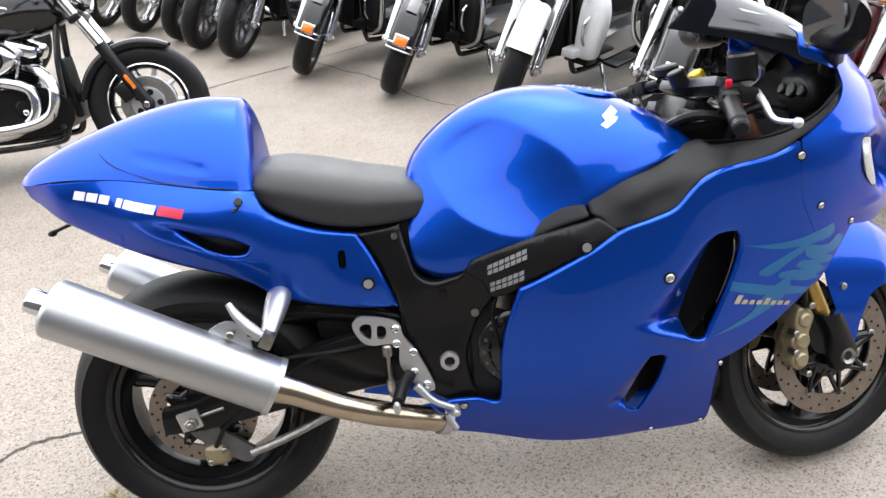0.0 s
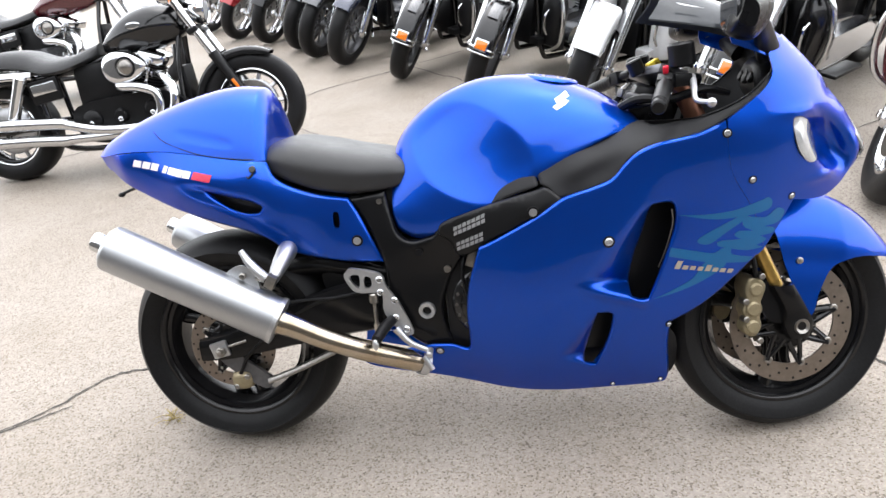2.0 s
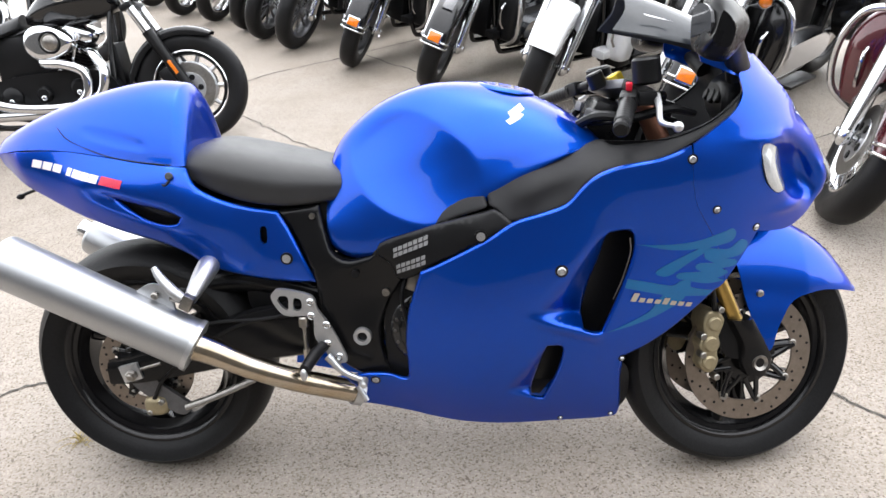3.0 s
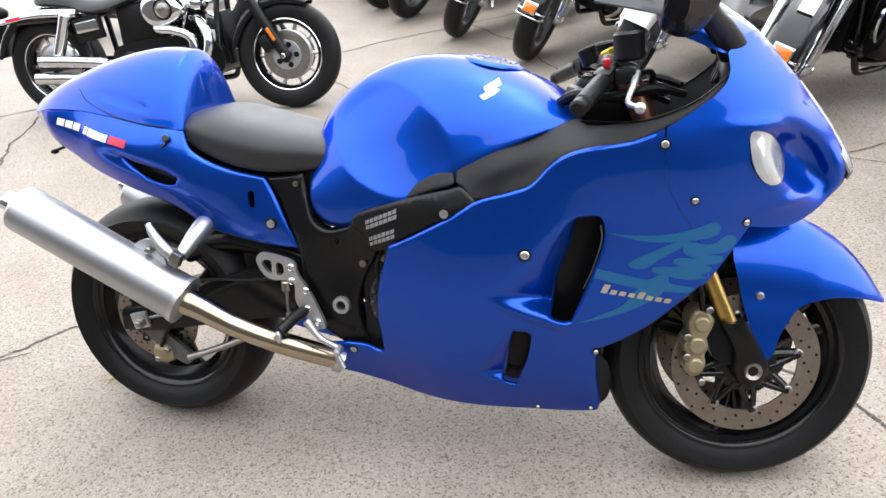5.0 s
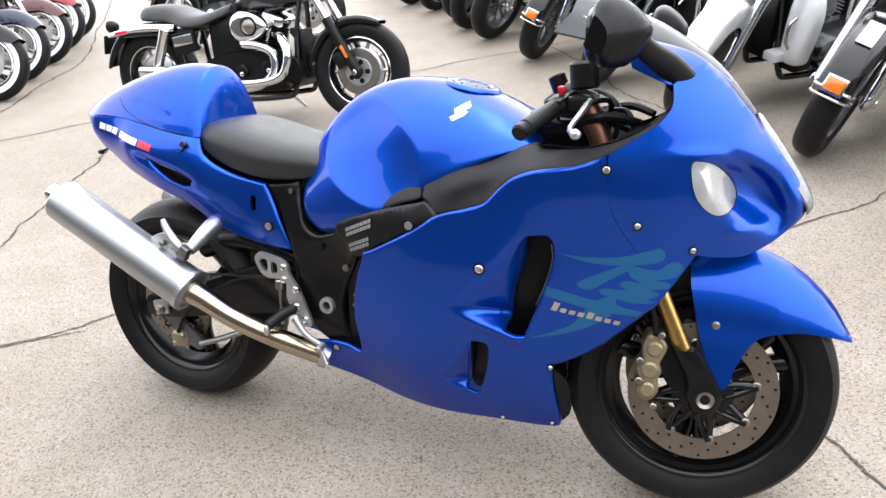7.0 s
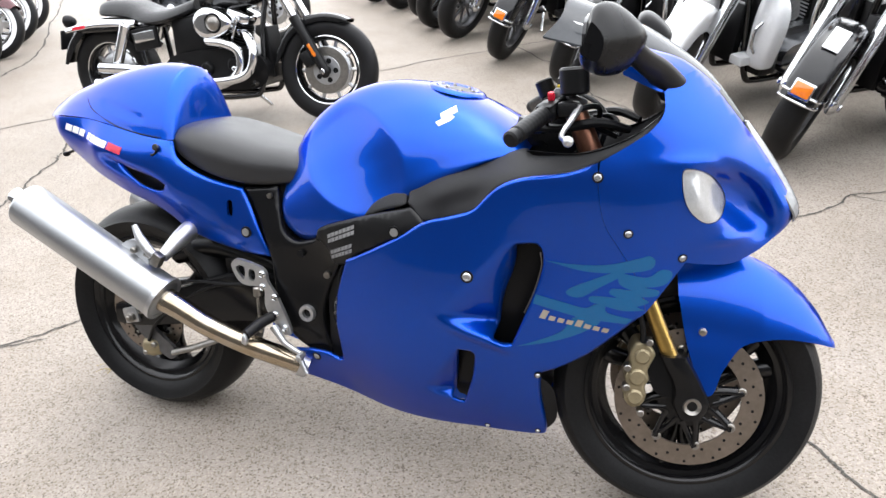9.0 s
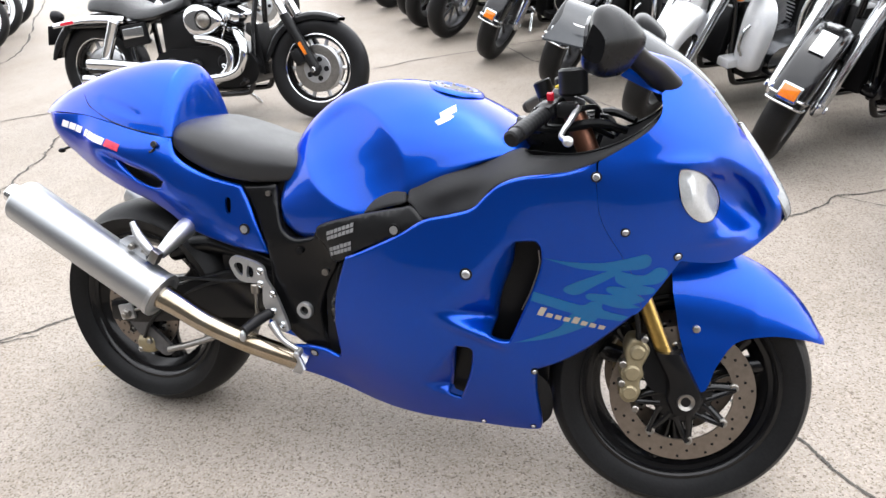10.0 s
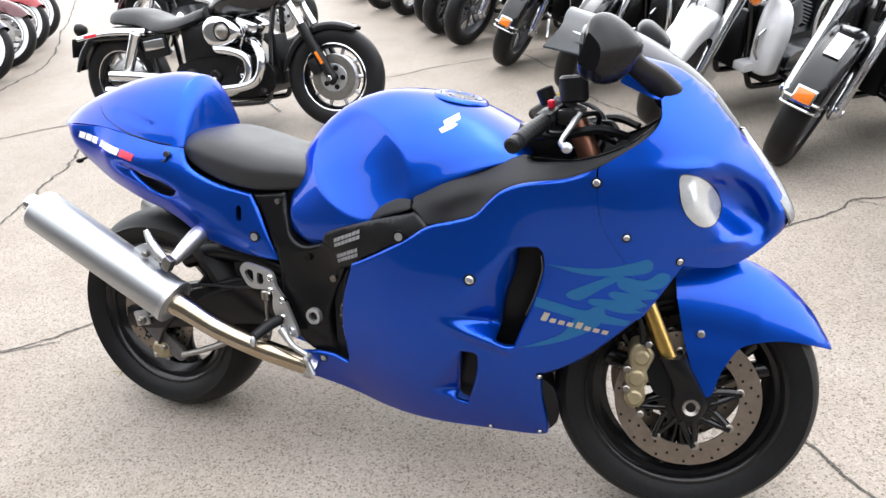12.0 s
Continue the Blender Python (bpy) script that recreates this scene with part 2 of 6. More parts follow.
def revolve(bm, profile, centre=(0, 0, 0), axis=(0, 1, 0), seg=64, closed=True, smooth=0):
    """A ring turned about the axis; profile rows are (radius, along)."""
    c = Vector(centre)
    u, v, d = axes_to(axis)
    prof = crom(profile, smooth) if smooth else profile
    V = np.array([[c + d * float(h) + (u * math.cos(t) + v * math.sin(t)) * float(r) for r, h in prof] for t in np.linspace(0, 2 * math.pi, seg, endpoint=False)])
    grid_faces(bm, V, closed_u=True, closed_v=closed)
    return bm


def box(bm, c, size, m=None, bevel=0.004):
    q = Matrix.Translation(c) @ (m or Matrix())
    got = bmesh.ops.create_cube(bm, size=1, matrix=q @ Matrix.Diagonal((*size, 1)))
    if bevel:
        edges = list({e for v in got["verts"] for e in v.link_edges})
        bmesh.ops.bevel(bm, geom=edges, offset=bevel, segments=2, affect="EDGES", profile=0.6)
    return bm


def egg(bm, c, r, m=None, u=20, v=12):
    q = Matrix.Translation(c) @ (m or Matrix()) @ Matrix.Diagonal((*r, 1))
    bmesh.ops.create_uvsphere(bm, u_segments=u, v_segments=v, radius=1, matrix=q)
    return bm


def plate(bm, outline, y0, y1, holes=(), bevel=0.0):
    """A flat plate cut to an outline in (x, z), from y0 to y1."""
    sheet(bm, outline, lambda x, z: y0, thick=y1 - y0, holes=holes, step=0.5)
    return bm


def smooth_line(pts, step):
    """A closed outline through pts; a point with a third entry is a corner."""
    n = len(pts)
    corners = [i for i in range(n) if len(pts[i]) > 2]
    xy = [p[:2] for p in pts]
    runs = []
    if not corners:
        m = crom(np.array(xy[-3:] + xy + xy[:4]), 6)
        runs.append(m[18:18 + 6 * n])
    else:
        for k, i in enumerate(corners):
            j = corners[(k + 1) % len(corners)]
            run = [xy[(i + q) % n] for q in range(((j - i) % n or n) + 1)]
            runs.append(crom(np.array(run), 6 if len(run) > 2 else 1)[:-1])
    line = np.concatenate(runs)
    out = []
    for a, b in zip(line, np.roll(line, -1, axis=0)):
        k = max(1, int(round(np.hypot(*(b - a)) / step)))
        out += [a + (b - a) * q / k for q in range(k)]
    return np.array(out)


def inside(poly, P):
    x, y = P[:, 0], P[:, 1]
    odd = np.zeros(len(P), bool)
    for (x0, y0), (x1, y1) in zip(poly, np.roll(poly, -1, axis=0)):
        if y0 != y1:
            hit = ((y0 > y) != (y1 > y)) & (x < (x1 - x0) * (y - y0) / (y1 - y0) + x0)
            odd ^= hit
    return odd


def sheet(bm, outline, depth, thick=0.005, holes=(), step=0.012, side=1.0, roll=0.0, sharp_edge=None):
    """A curved panel: an outline in (x, z) with holes, lifted to y = depth(x, z) * side, and given a thickness; its rims
    turn in with a radius of roll, but not where sharp_edge(x, z) holds."""
    lines = [smooth_line(o, min(step, 0.02)) for o in (outline, *holes)]
    lo, hi = lines[0].min(0), lines[0].max(0)
    gx, gz = np.meshgrid(np.arange(lo[0], hi[0], step), np.arange(lo[1], hi[1], step * 0.866))
    gx[1::2] += step / 2
    G = np.stack([gx.ravel(), gz.ravel()], 1)
    keep = inside(lines[0], G)
    for h in lines[1:]:
        keep &= ~inside(h, G)
    G = G[keep]
    for l in lines:
        d = np.full(len(G), 9.0)
        for p in l:
            d = np.minimum(d, np.hypot(*(G - p).T))
        G = G[d > step * 0.45]
    if roll:
        A = np.concatenate(lines)
        D = np.concatenate([np.roll(l, -1, axis=0) - l for l in lines])
        R2 = np.maximum((D ** 2).sum(1), 1e-12)
        soft = np.array([0.0 if sharp_edge and sharp_edge(*(a + d / 2)) else 1.0 for a, d in zip(A, D)])

        def rim(P):
            """How far each point lies from the nearest rim, and whether that rim rolls."""
            out = []
            for p in P:
                t = np.clip(((p - A) * D).sum(1) / R2, 0, 1)
                d = np.hypot(*(A + t[:, None] * D - p).T)
                j = int(np.argmin(d))
                out.append((d[j], soft[j]))
            return np.array(out)
        N = np.stack([-D[:, 1], D[:, 0]], 1) / np.sqrt(R2)[:, None]
        mid = A + D / 2
        extra = np.concatenate([mid + N * (f * g * roll) for g in (1, -1) for f in (0.3, 0.65, 1.0)])
        want = np.repeat(np.tile(np.array([0.3, 0.65, 1.0]) * roll, 2), len(mid))
        ok = inside(lines[0], extra)
        for h in lines[1:]:
            ok &= ~inside(h, extra)
        extra, want = extra[ok], want[ok]
        extra = extra[rim(extra)[:, 0] > want * 0.9]
        G = np.concatenate([G[rim(G)[:, 0] > roll * 1.2], extra]) if len(G) else extra
    verts, edges, k = [], [], 0
    for l in lines:
        verts += [Vector(p) for p in l]
        edges += [(k + i, k + (i + 1) % len(l)) for i in range(len(l))]
        k += len(l)
    verts += [Vector(p) for p in G]
    v2, e2, f2, *_ = mathutils.geometry.delaunay_2d_cdt(verts, edges, [], 0, 1e-6)
    V = np.array([tuple(v) for v in v2])
    C = np.array([V[list(f)].mean(0) for f in f2])
    ok = inside(lines[0], C)
    for h in lines[1:]:
        ok &= ~inside(h, C)
    ys = [depth(x, z) for x, z in V]
    turn = np.zeros(len(V))
    if roll:
        near = rim(V)
        k = np.clip(1 - near[:, 0] / roll, 0, 1)
        turn = near[:, 1] * roll * (1 - np.sqrt(1 - 0.95 * k * k))
    top = [bm.verts.new((x, (y + q) * side, z)) for (x, z), y, q in zip(V, ys, turn)]
    low = [bm.verts.new((x, (y + max(thick, roll)) * side, z)) for (x, z), y in zip(V, ys)]
    count = {}
    for f, good in zip(f2, ok):
        if good:
            bm.faces.new([top[i] for i in f])
            bm.faces.new([low[i] for i in reversed(f)])
            for a, b in zip(f, list(f[1:]) + [f[0]]):
                count[(a, b)] = 1
    for a, b in count:
        if (b, a) not in count:
            bm.faces.new([top[a], top[b], low[b], low[a]])
    bmesh.ops.delete(bm, geom=[v for v in top + low if not v.link_faces], context="VERTS")
    return bm


def smooth01(t):
    t = min(1.0, max(0.0, t))
    return t * t * (3 - 2 * t)


def spline2(points, squared=False):
    """A smooth depth y(x, z) through (x, z, y) points; squared suits forms that round off to y = 0."""
    P = np.array(points, float)
    n = len(P)
    val = P[:, 2] ** 2 if squared else P[:, 2]

    def kern(a, b):
        r2 = ((a[:, None, :] - b[None]) ** 2).sum(-1)
        return 0.5 * r2 * np.log(r2 + 1e-12)
    A = np.zeros((n + 3, n + 3))
    A[:n, :n] = kern(P[:, :2], P[:, :2]) + np.eye(n) * 1e-5
    A[:n, n], A[:n, n + 1:] = 1, P[:, :2]
    A[n, :n], A[n + 1:, :n] = 1, P[:, :2].T
    w = np.linalg.solve(A, np.concatenate([val, [0, 0, 0]]))

    def f(x, z):
        k = kern(np.array([[x, z]]), P[:, :2])[0]
        s = float(k @ w[:n] + w[n] + w[n + 1] * x + w[n + 2] * z)
        return -math.sqrt(max(s, 0.0)) if squared else s
    return f


def bolt(parent, at, way=(0, -1, 0), r=0.007, mat=None, name="bolt"):
    bm = bmesh.new()
    at, way = Vector(at), Vector(way).normalized()
    u, v, d = axes_to(way)
    revolve(bm, [(0.0005, 0.004), (r * 0.45, 0.0042), (r * 0.5, 0.002), (r * 0.7, 0.004), (r, 0.0015), (r, -0.006), (0.0005, -0.006)], at, way, 14, closed=False)
    head = part(name, bm, mat or STEEL, parent)
    if name == "bolt" and mat is CAST:
        bm = revolve(bmesh.new(), [(r * 0.9, 0.0012), (r * 1.45, 0.0012), (r * 1.45, -0.004), (r * 0.9, -0.004)], at, way, 18)
        part("washer", bm, BLACK, head)
    return head

# ---- the blue sport motorcycle; x ahead, y to its left, z up, from the rear tyre's footprint ----
BIKE = LEVEL @ pose(0, -0.035, 0, 0, 0, 3.8) @ pose(0, 0, 0, -10.0, 0, 0)
bike = thing("sport_motorcycle", BIKE, "metallic blue faired sport motorcycle leaning on its stand on concrete", "motorcycle")


def wheel_parts(parent, c, R, width, m=None, spokes=3):
    """A cast sport wheel: tyre, black rim with paired spokes, hub."""
    m = m or Matrix()
    cx, cz = c
    h = width / 2
    rb = 0.222
    bm = bmesh.new()
    crown = [(rb - 0.006, -h * 0.62), (rb + 0.018, -h * 0.86), (rb + 0.045, -h * 0.985), (R - h * 0.42, -h * 0.97), (R - h * 0.2, -h * 0.74), (R - h * 0.06, -h * 0.42), (R, 0)]
    prof = [(r, y) for r, y in crown] + [(r, -y) for r, y in crown[-2::-1]]
    prof = list(crom(prof, 3))
    revolve(bm, prof, (cx, 0, cz), seg=96, closed=False)
    bm.transform(m)
    tyre = part("tyre", bm, RUBBER, parent, "black road tyre")
    bm = bmesh.new()
    hr = h * 0.66
    rim = [(rb + 0.004, -hr - 0.006), (rb + 0.006, -hr), (rb - 0.001, -hr + 0.002), (rb - 0.012, -hr + 0.012), (rb - 0.022, -hr + 0.03), (rb - 0.026, 0), (rb - 0.022, hr - 0.03), (rb - 0.012, hr - 0.012), (rb - 0.004, hr - 0.004), (rb + 0.006, hr), (rb + 0.004, hr + 0.006), (rb - 0.004, hr + 0.007), (rb - 0.010, hr + 0.003), (rb - 0.014, hr - 0.004), (rb - 0.024, hr - 0.007), (rb - 0.028, hr - 0.014), (rb - 0.044, hr - 0.03), (rb - 0.047, 0), (rb - 0.044, -hr + 0.03), (rb - 0.028, -hr + 0.014), (rb - 0.024, -hr + 0.007), (rb - 0.014, -hr + 0.004), (rb - 0.010, -hr - 0.003), (rb - 0.004, -hr - 0.007)]
    revolve(bm, rim, (cx, 0, cz), seg=96)
    bm.transform(m)
    rimo = part("rim", bm, RIM, parent, "black cast rim")
    for k in range(spokes):
        a = 2 * math.pi * k / spokes + 0.5
        bm = bmesh.new()
        for d in (-0.13, 0.13):
            p0 = (cx + 0.04 * math.cos(a + d * 3), 0, cz + 0.04 * math.sin(a + d * 3))
            p1 = (cx + 0.12 * math.cos(a + d * 1.1), 0, cz + 0.12 * math.sin(a + d * 1.1))
            p2 = (cx + 0.192 * math.cos(a + d * 1.5), 0, cz + 0.192 * math.sin(a + d * 1.5))
            tube(bm, [p0, p1, p2], [0.024, 0.020, 0.024], seg=12, n=4)
        bm.transform(m)
        part("spoke", bm, RIM, rimo)
    bm = bmesh.new()
    cyl(bm, (cx, -0.072, cz), (cx, 0.072, cz), 0.036, seg=28, bevel=0.006)
    bm.transform(m)
    part("hub", bm, RIM, rimo)


def brake_disc(parent, c, y, r0, r1, m=None, holes=30):
    m = m or Matrix()
    cx, cz = c
    bm = bmesh.new()
    revolve(bm, [(r0, y - 0.0025), (r1, y - 0.0025), (r1, y + 0.0025), (r0, y + 0.0025)], (cx, 0, cz), seg=90)
    bm.transform(m)
    disc = part("brake_disc", bm, DISC, parent, "drilled steel brake disc with a brown tint")
    bm = bmesh.new()
    for k in range(holes):
        for q, rr in enumerate((0.28, 0.55, 0.82)):
            if (k + q) % 2:
                continue
            a = 2 * math.pi * (k + 0.3 * q) / holes
            r = r0 + (r1 - r0) * rr
            p = Vector((cx + r * math.cos(a), 0, cz + r * math.sin(a)))
            cyl(bm, p + Vector((0, y - 0.0034, 0)), p + Vector((0, y + 0.0034, 0)), 0.0034, seg=8)
    bm.transform(m)
    tagged(part("drilling", bm, BLACK, disc), kind="stuff")
    for k in range(8):
        a = 2 * math.pi * k / 8 + 0.2
        bm = bmesh.new()
        for turn in (-0.32, 0.22):
            tube(bm, [(cx + 0.052 * math.cos(a + turn), y, cz + 0.052 * math.sin(a + turn)), (cx + (r0 * 0.5 + 0.024) * math.cos(a + turn * 0.45), y, cz + (r0 * 0.5 + 0.024) * math.sin(a + turn * 0.45)), (cx + (r0 + 0.004) * math.cos(a), y, cz + (r0 + 0.004) * math.sin(a))], [0.013, 0.010, 0.011], seg=10, n=3, flat=0.55)
        bm.transform(m)
        part("carrier_arm", bm, RIM, disc)
        bm = bmesh.new()
        p = Vector((cx + (r0 + 0.001) * math.cos(a), y, cz + (r0 + 0.001) * math.sin(a)))
        revolve(bm, [(0.004, -0.0065), (0.0075, -0.0075), (0.0105, -0.006), (0.011, 0), (0.009, 0.005), (0.004, 0.005)], p, seg=18)
        bm.transform(m)
        part("rivet", bm, STEEL, disc)
    bm = bmesh.new()
    revolve(bm, [(0.03, y - 0.007), (0.064, y - 0.007), (0.068, y - 0.003), (0.068, y + 0.006), (0.03, y + 0.006)], (cx, 0, cz), seg=40)
    bm.transform(m)
    part("disc_carrier", bm, RIM, disc)


# steering turned to the left
RAKE, TURNED = 24.0, 13.0
AX = Vector((1.601, 0, 0))
AXDIR = Vector((-math.sin(radians(RAKE)), 0, math.cos(radians(RAKE))))
STEER = Matrix.Translation(AX) @ Matrix.Rotation(radians(TURNED), 4, AXDIR) @ Matrix.Translation(-AX)
FRONT, REAR = (1.508, 0.306), (0.035, 0.320)


def fpart(name, bm, mat, parent, label="", sharp=38):
    bm.transform(STEER)
    return part(name, bm, mat, parent, label, sharp)


rear_wheel = part("rear_wheel", cyl(bmesh.new(), (REAR[0], -0.115, REAR[1]), (REAR[0], 0.115, REAR[1]), 0.014, seg=20, bevel=0.003), STEEL, bike, "rear wheel with black cast rim")
wheel_parts(rear_wheel, REAR, 0.310, 0.19)
brake_disc(bike, REAR, -0.088, 0.084, 0.122)
bm = cyl(bmesh.new(), (1.508, -0.105, 0.306), (1.508, 0.105, 0.306), 0.013, seg=20, bevel=0.003)
front_wheel = fpart("front_wheel", bm, STEEL, bike, "front wheel turned slightly to the left")
wheel_parts(front_wheel, FRONT, 0.297, 0.12, STEER)
for s in (-1, 1):
    brake_disc(bike, FRONT, s * 0.075, 0.112, 0.16, STEER)

# fork legs: gold lower slider, black axle clamp, copper-tinted upper tube
for s in (-1, 1):
    y = s * 0.103
    def on_fork(z, ahead=0.0):
        return Vector((1.601 - 0.445 * z + 0.038 + ahead, y, z))
    bm = bmesh.new()
    cyl(bm, on_fork(0.36), on_fork(0.62), 0.0175, seg=24)
    leg = fpart("fork_leg", bm, GOLD, bike, "gold anodised fork tube")
    bm = bmesh.new()
    cyl(bm, on_fork(0.62), on_fork(0.93), 0.024, seg=24)
    fpart("upper_tube", bm, COPPER if s < 0 else BLACK, leg)
    bm = bmesh.new()
    cyl(bm, on_fork(0.615), on_fork(0.64), 0.031, seg=24, bevel=0.004)
    fpart("dust_seal", bm, COPPER, leg)
    bm = bmesh.new()
    loft(bm, [[Vector((x, yy, z)) for x, yy in ((cx - w, y - d), (cx + w, y - d), (cx + w, y + d), (cx - w, y + d))] for cx, z, w, d in ((1.508, 0.272, 0.02, 0.016), (1.508, 0.306, 0.032, 0.02), (1.496, 0.35, 0.026, 0.022), (1.478, 0.385, 0.025, 0.025), (1.462, 0.415, 0.025, 0.025))], nu=4, nv=4)
    fpart("axle_clamp", bm, FRAME, leg)
    bm = bmesh.new()
    revolve(bm, [(0.011, s * 0.128), (0.018, s * 0.132), (0.020, s * 0.126), (0.020, s * 0.1), (0.011, s * 0.1)], (1.508, 0, 0.306), seg=20)
    fpart("axle_nut", bm, STEEL, leg)
    # brace plate between leg and caliper
    bm = bmesh.new()
    plate(bm, [(1.49, 0.32), (1.475, 0.40), (1.445, 0.44), (1.41, 0.43), (1.415, 0.36), (1.44, 0.32)], -0.108 if s < 0 else 0.1, -0.1 if s < 0 else 0.108)
    fpart("caliper_bracket", bm, FRAME, leg)
    # caliper: a lobed body with three round pot caps
    bm = bmesh.new()
    CAL = [(1.382, 0.436), (1.405, 0.438), (1.425, 0.415), (1.416, 0.386), (1.412, 0.374), (1.416, 0.355), (1.409, 0.338), (1.412, 0.314), (1.40, 0.292), (1.38, 0.290), (1.365, 0.310), (1.370, 0.336), (1.364, 0.36), (1.375, 0.383), (1.372, 0.41)]
    sheet(bm, CAL, lambda x, z: -0.116, thick=0.062, step=0.02, side=-s, roll=0.007)
    for cx, cz, r in ((1.398, 0.408, 0.017), (1.390, 0.360, 0.0185), (1.388, 0.314, 0.0175)):
        cyl(bm, (cx, s * 0.10, cz), (cx, s * 0.123, cz), r, seg=24, bevel=0.004)
    cal = fpart("brake_caliper", bm, CALIPER, bike, "brass-coloured six-pot brake caliper")
    for cx, cz in ((1.410, 0.442), (1.368, 0.382), (1.368, 0.337), (1.402, 0.28)):
        bm = bmesh.new()
        cyl(bm, (cx, s * 0.128, cz), (cx, s * 0.1, cz), 0.008, seg=10, bevel=0.002)
        fpart("caliper_bolt", bm, STEEL, cal)
    bm = bmesh.new()
    tube(bm, [(1.398, s * 0.115, 0.44), (1.39, s * 0.12, 0.49), (1.36, s * 0.12, 0.56), (1.33, s * 0.1, 0.66), (1.28, s * 0.06, 0.76)], 0.006, seg=8)
    fpart("brake_hose", bm, BLACK, cal)

# front mudguard
FX, FZ = FRONT


def mudguard_depth(x, z):
    # a crease runs from the fork to the tip; above it the crown rounds over, below it the skirt is flat
    w = 0.091 * min(1.0, max(0.0, (1.835 - x) / 0.19)) ** 0.45
    zc = 0.487 - 0.15 * max(0.0, x - 1.5)
    top = FZ + math.sqrt(max(0.0, 0.333 ** 2 - (x - FX) ** 2))
    if z <= zc:
        return -w * (1 + 0.10 * smooth01((zc - z) / 0.08))
    q = min(1.0, (z - zc) / max(0.01, top - zc))
    return min(-w * max(0.0, 1 - q ** 1.6) ** 0.55, -0.003)


arc = [(FX + 0.333 * math.cos(radians(a)), FZ + 0.333 * math.sin(radians(a))) for a in (98, 88, 75, 62, 50, 38, 29)]
guard = [(*arc[0], 1), *arc[1:], (1.812, 0.43, 1), (1.75, 0.447), (1.68, 0.455), (1.61, 0.44), (1.572, 0.385), (1.557, 0.335), (1.545, 0.322), (1.533, 0.33), (1.515, 0.37), (1.490, 0.44), (1.468, 0.54, 1)]
bm = bmesh.new()
for s in (1, -1):
    sheet(bm, guard, mudguard_depth, thick=0.003, step=0.009, side=s)
# the halves join along the crown
crown = [v for v in bm.verts if abs(v.co.y) < 0.0062 and v.co.z > FZ + 0.12 and math.hypot(v.co.x - FX, v.co.z - FZ) > 0.325]
for v in crown:
    v.co.y = 0.0
bmesh.ops.remove_doubles(bm, verts=crown, dist=0.0008)
mudguard = fpart("front_mudguard", bm, BLUE, bike, "metallic blue front mudguard with a pointed tip", sharp=60)
for s in (-1, 1):
    b_ = bmesh.new()
    revolve(b_, [(0.0005, 0.003), (0.005, 0.003), (0.0085, 0.001), (0.0085, -0.006), (0.0005, -0.006)], (1.522, s * 0.097, 0.465), (0, s, 0), 14, closed=False)
    fpart("bolt", b_, STEEL, mudguard)

# ---- main fairing ----
FAIR_POINTS = [
    (1.324, 0.825, 0.234), (1.385, 0.713, 0.21), (1.49, 0.655, 0.151), (1.062, 0.596, 0.238), (1.211, 0.356, 0.163), (1.22, 0.666, 0.216), (1.142, 0.43, 0.205),
    (1.069, 0.404, 0.208), (1.021, 0.25, 0.15), (1.05, 0.160, 0.095), (1.202, 0.155, 0.078), (0.628, 0.304, 0.148), (0.70, 0.23, 0.115), (0.85, 0.155, 0.10), (0.75, 0.60, 0.212), (0.71, 0.42, 0.19), (0.90, 0.66, 0.238),
    (0.97, 0.71, 0.244), (1.12, 0.79, 0.24), (1.27, 0.83, 0.235), (1.43, 0.948, 0.178), (1.37, 0.88, 0.215), (1.476, 0.844, 0.186), (1.529, 0.733, 0.155), (1.44, 0.56, 0.16), (1.30, 0.43, 0.165), (0.88, 0.45, 0.225), (0.85, 0.30, 0.18),
    (1.47, 1.015, 0.10), (1.529, 0.982, 0.055), (1.52, 0.93, 0.12), (1.593, 0.894, 0.045), (1.651, 0.812, 0.035), (1.69, 0.745, 0.0), (1.685, 0.716, 0.0), (1.643, 0.668, 0.045), (1.588, 0.635, 0.085), (1.60, 0.78, 0.092), (1.56, 0.86, 0.12), (1.62, 0.715, 0.083), (1.50, 1.04, 0.0), (1.593, 0.93, 0.0), (1.655, 0.84, 0.0),
]
fair_base = spline2(FAIR_POINTS, squared=True)


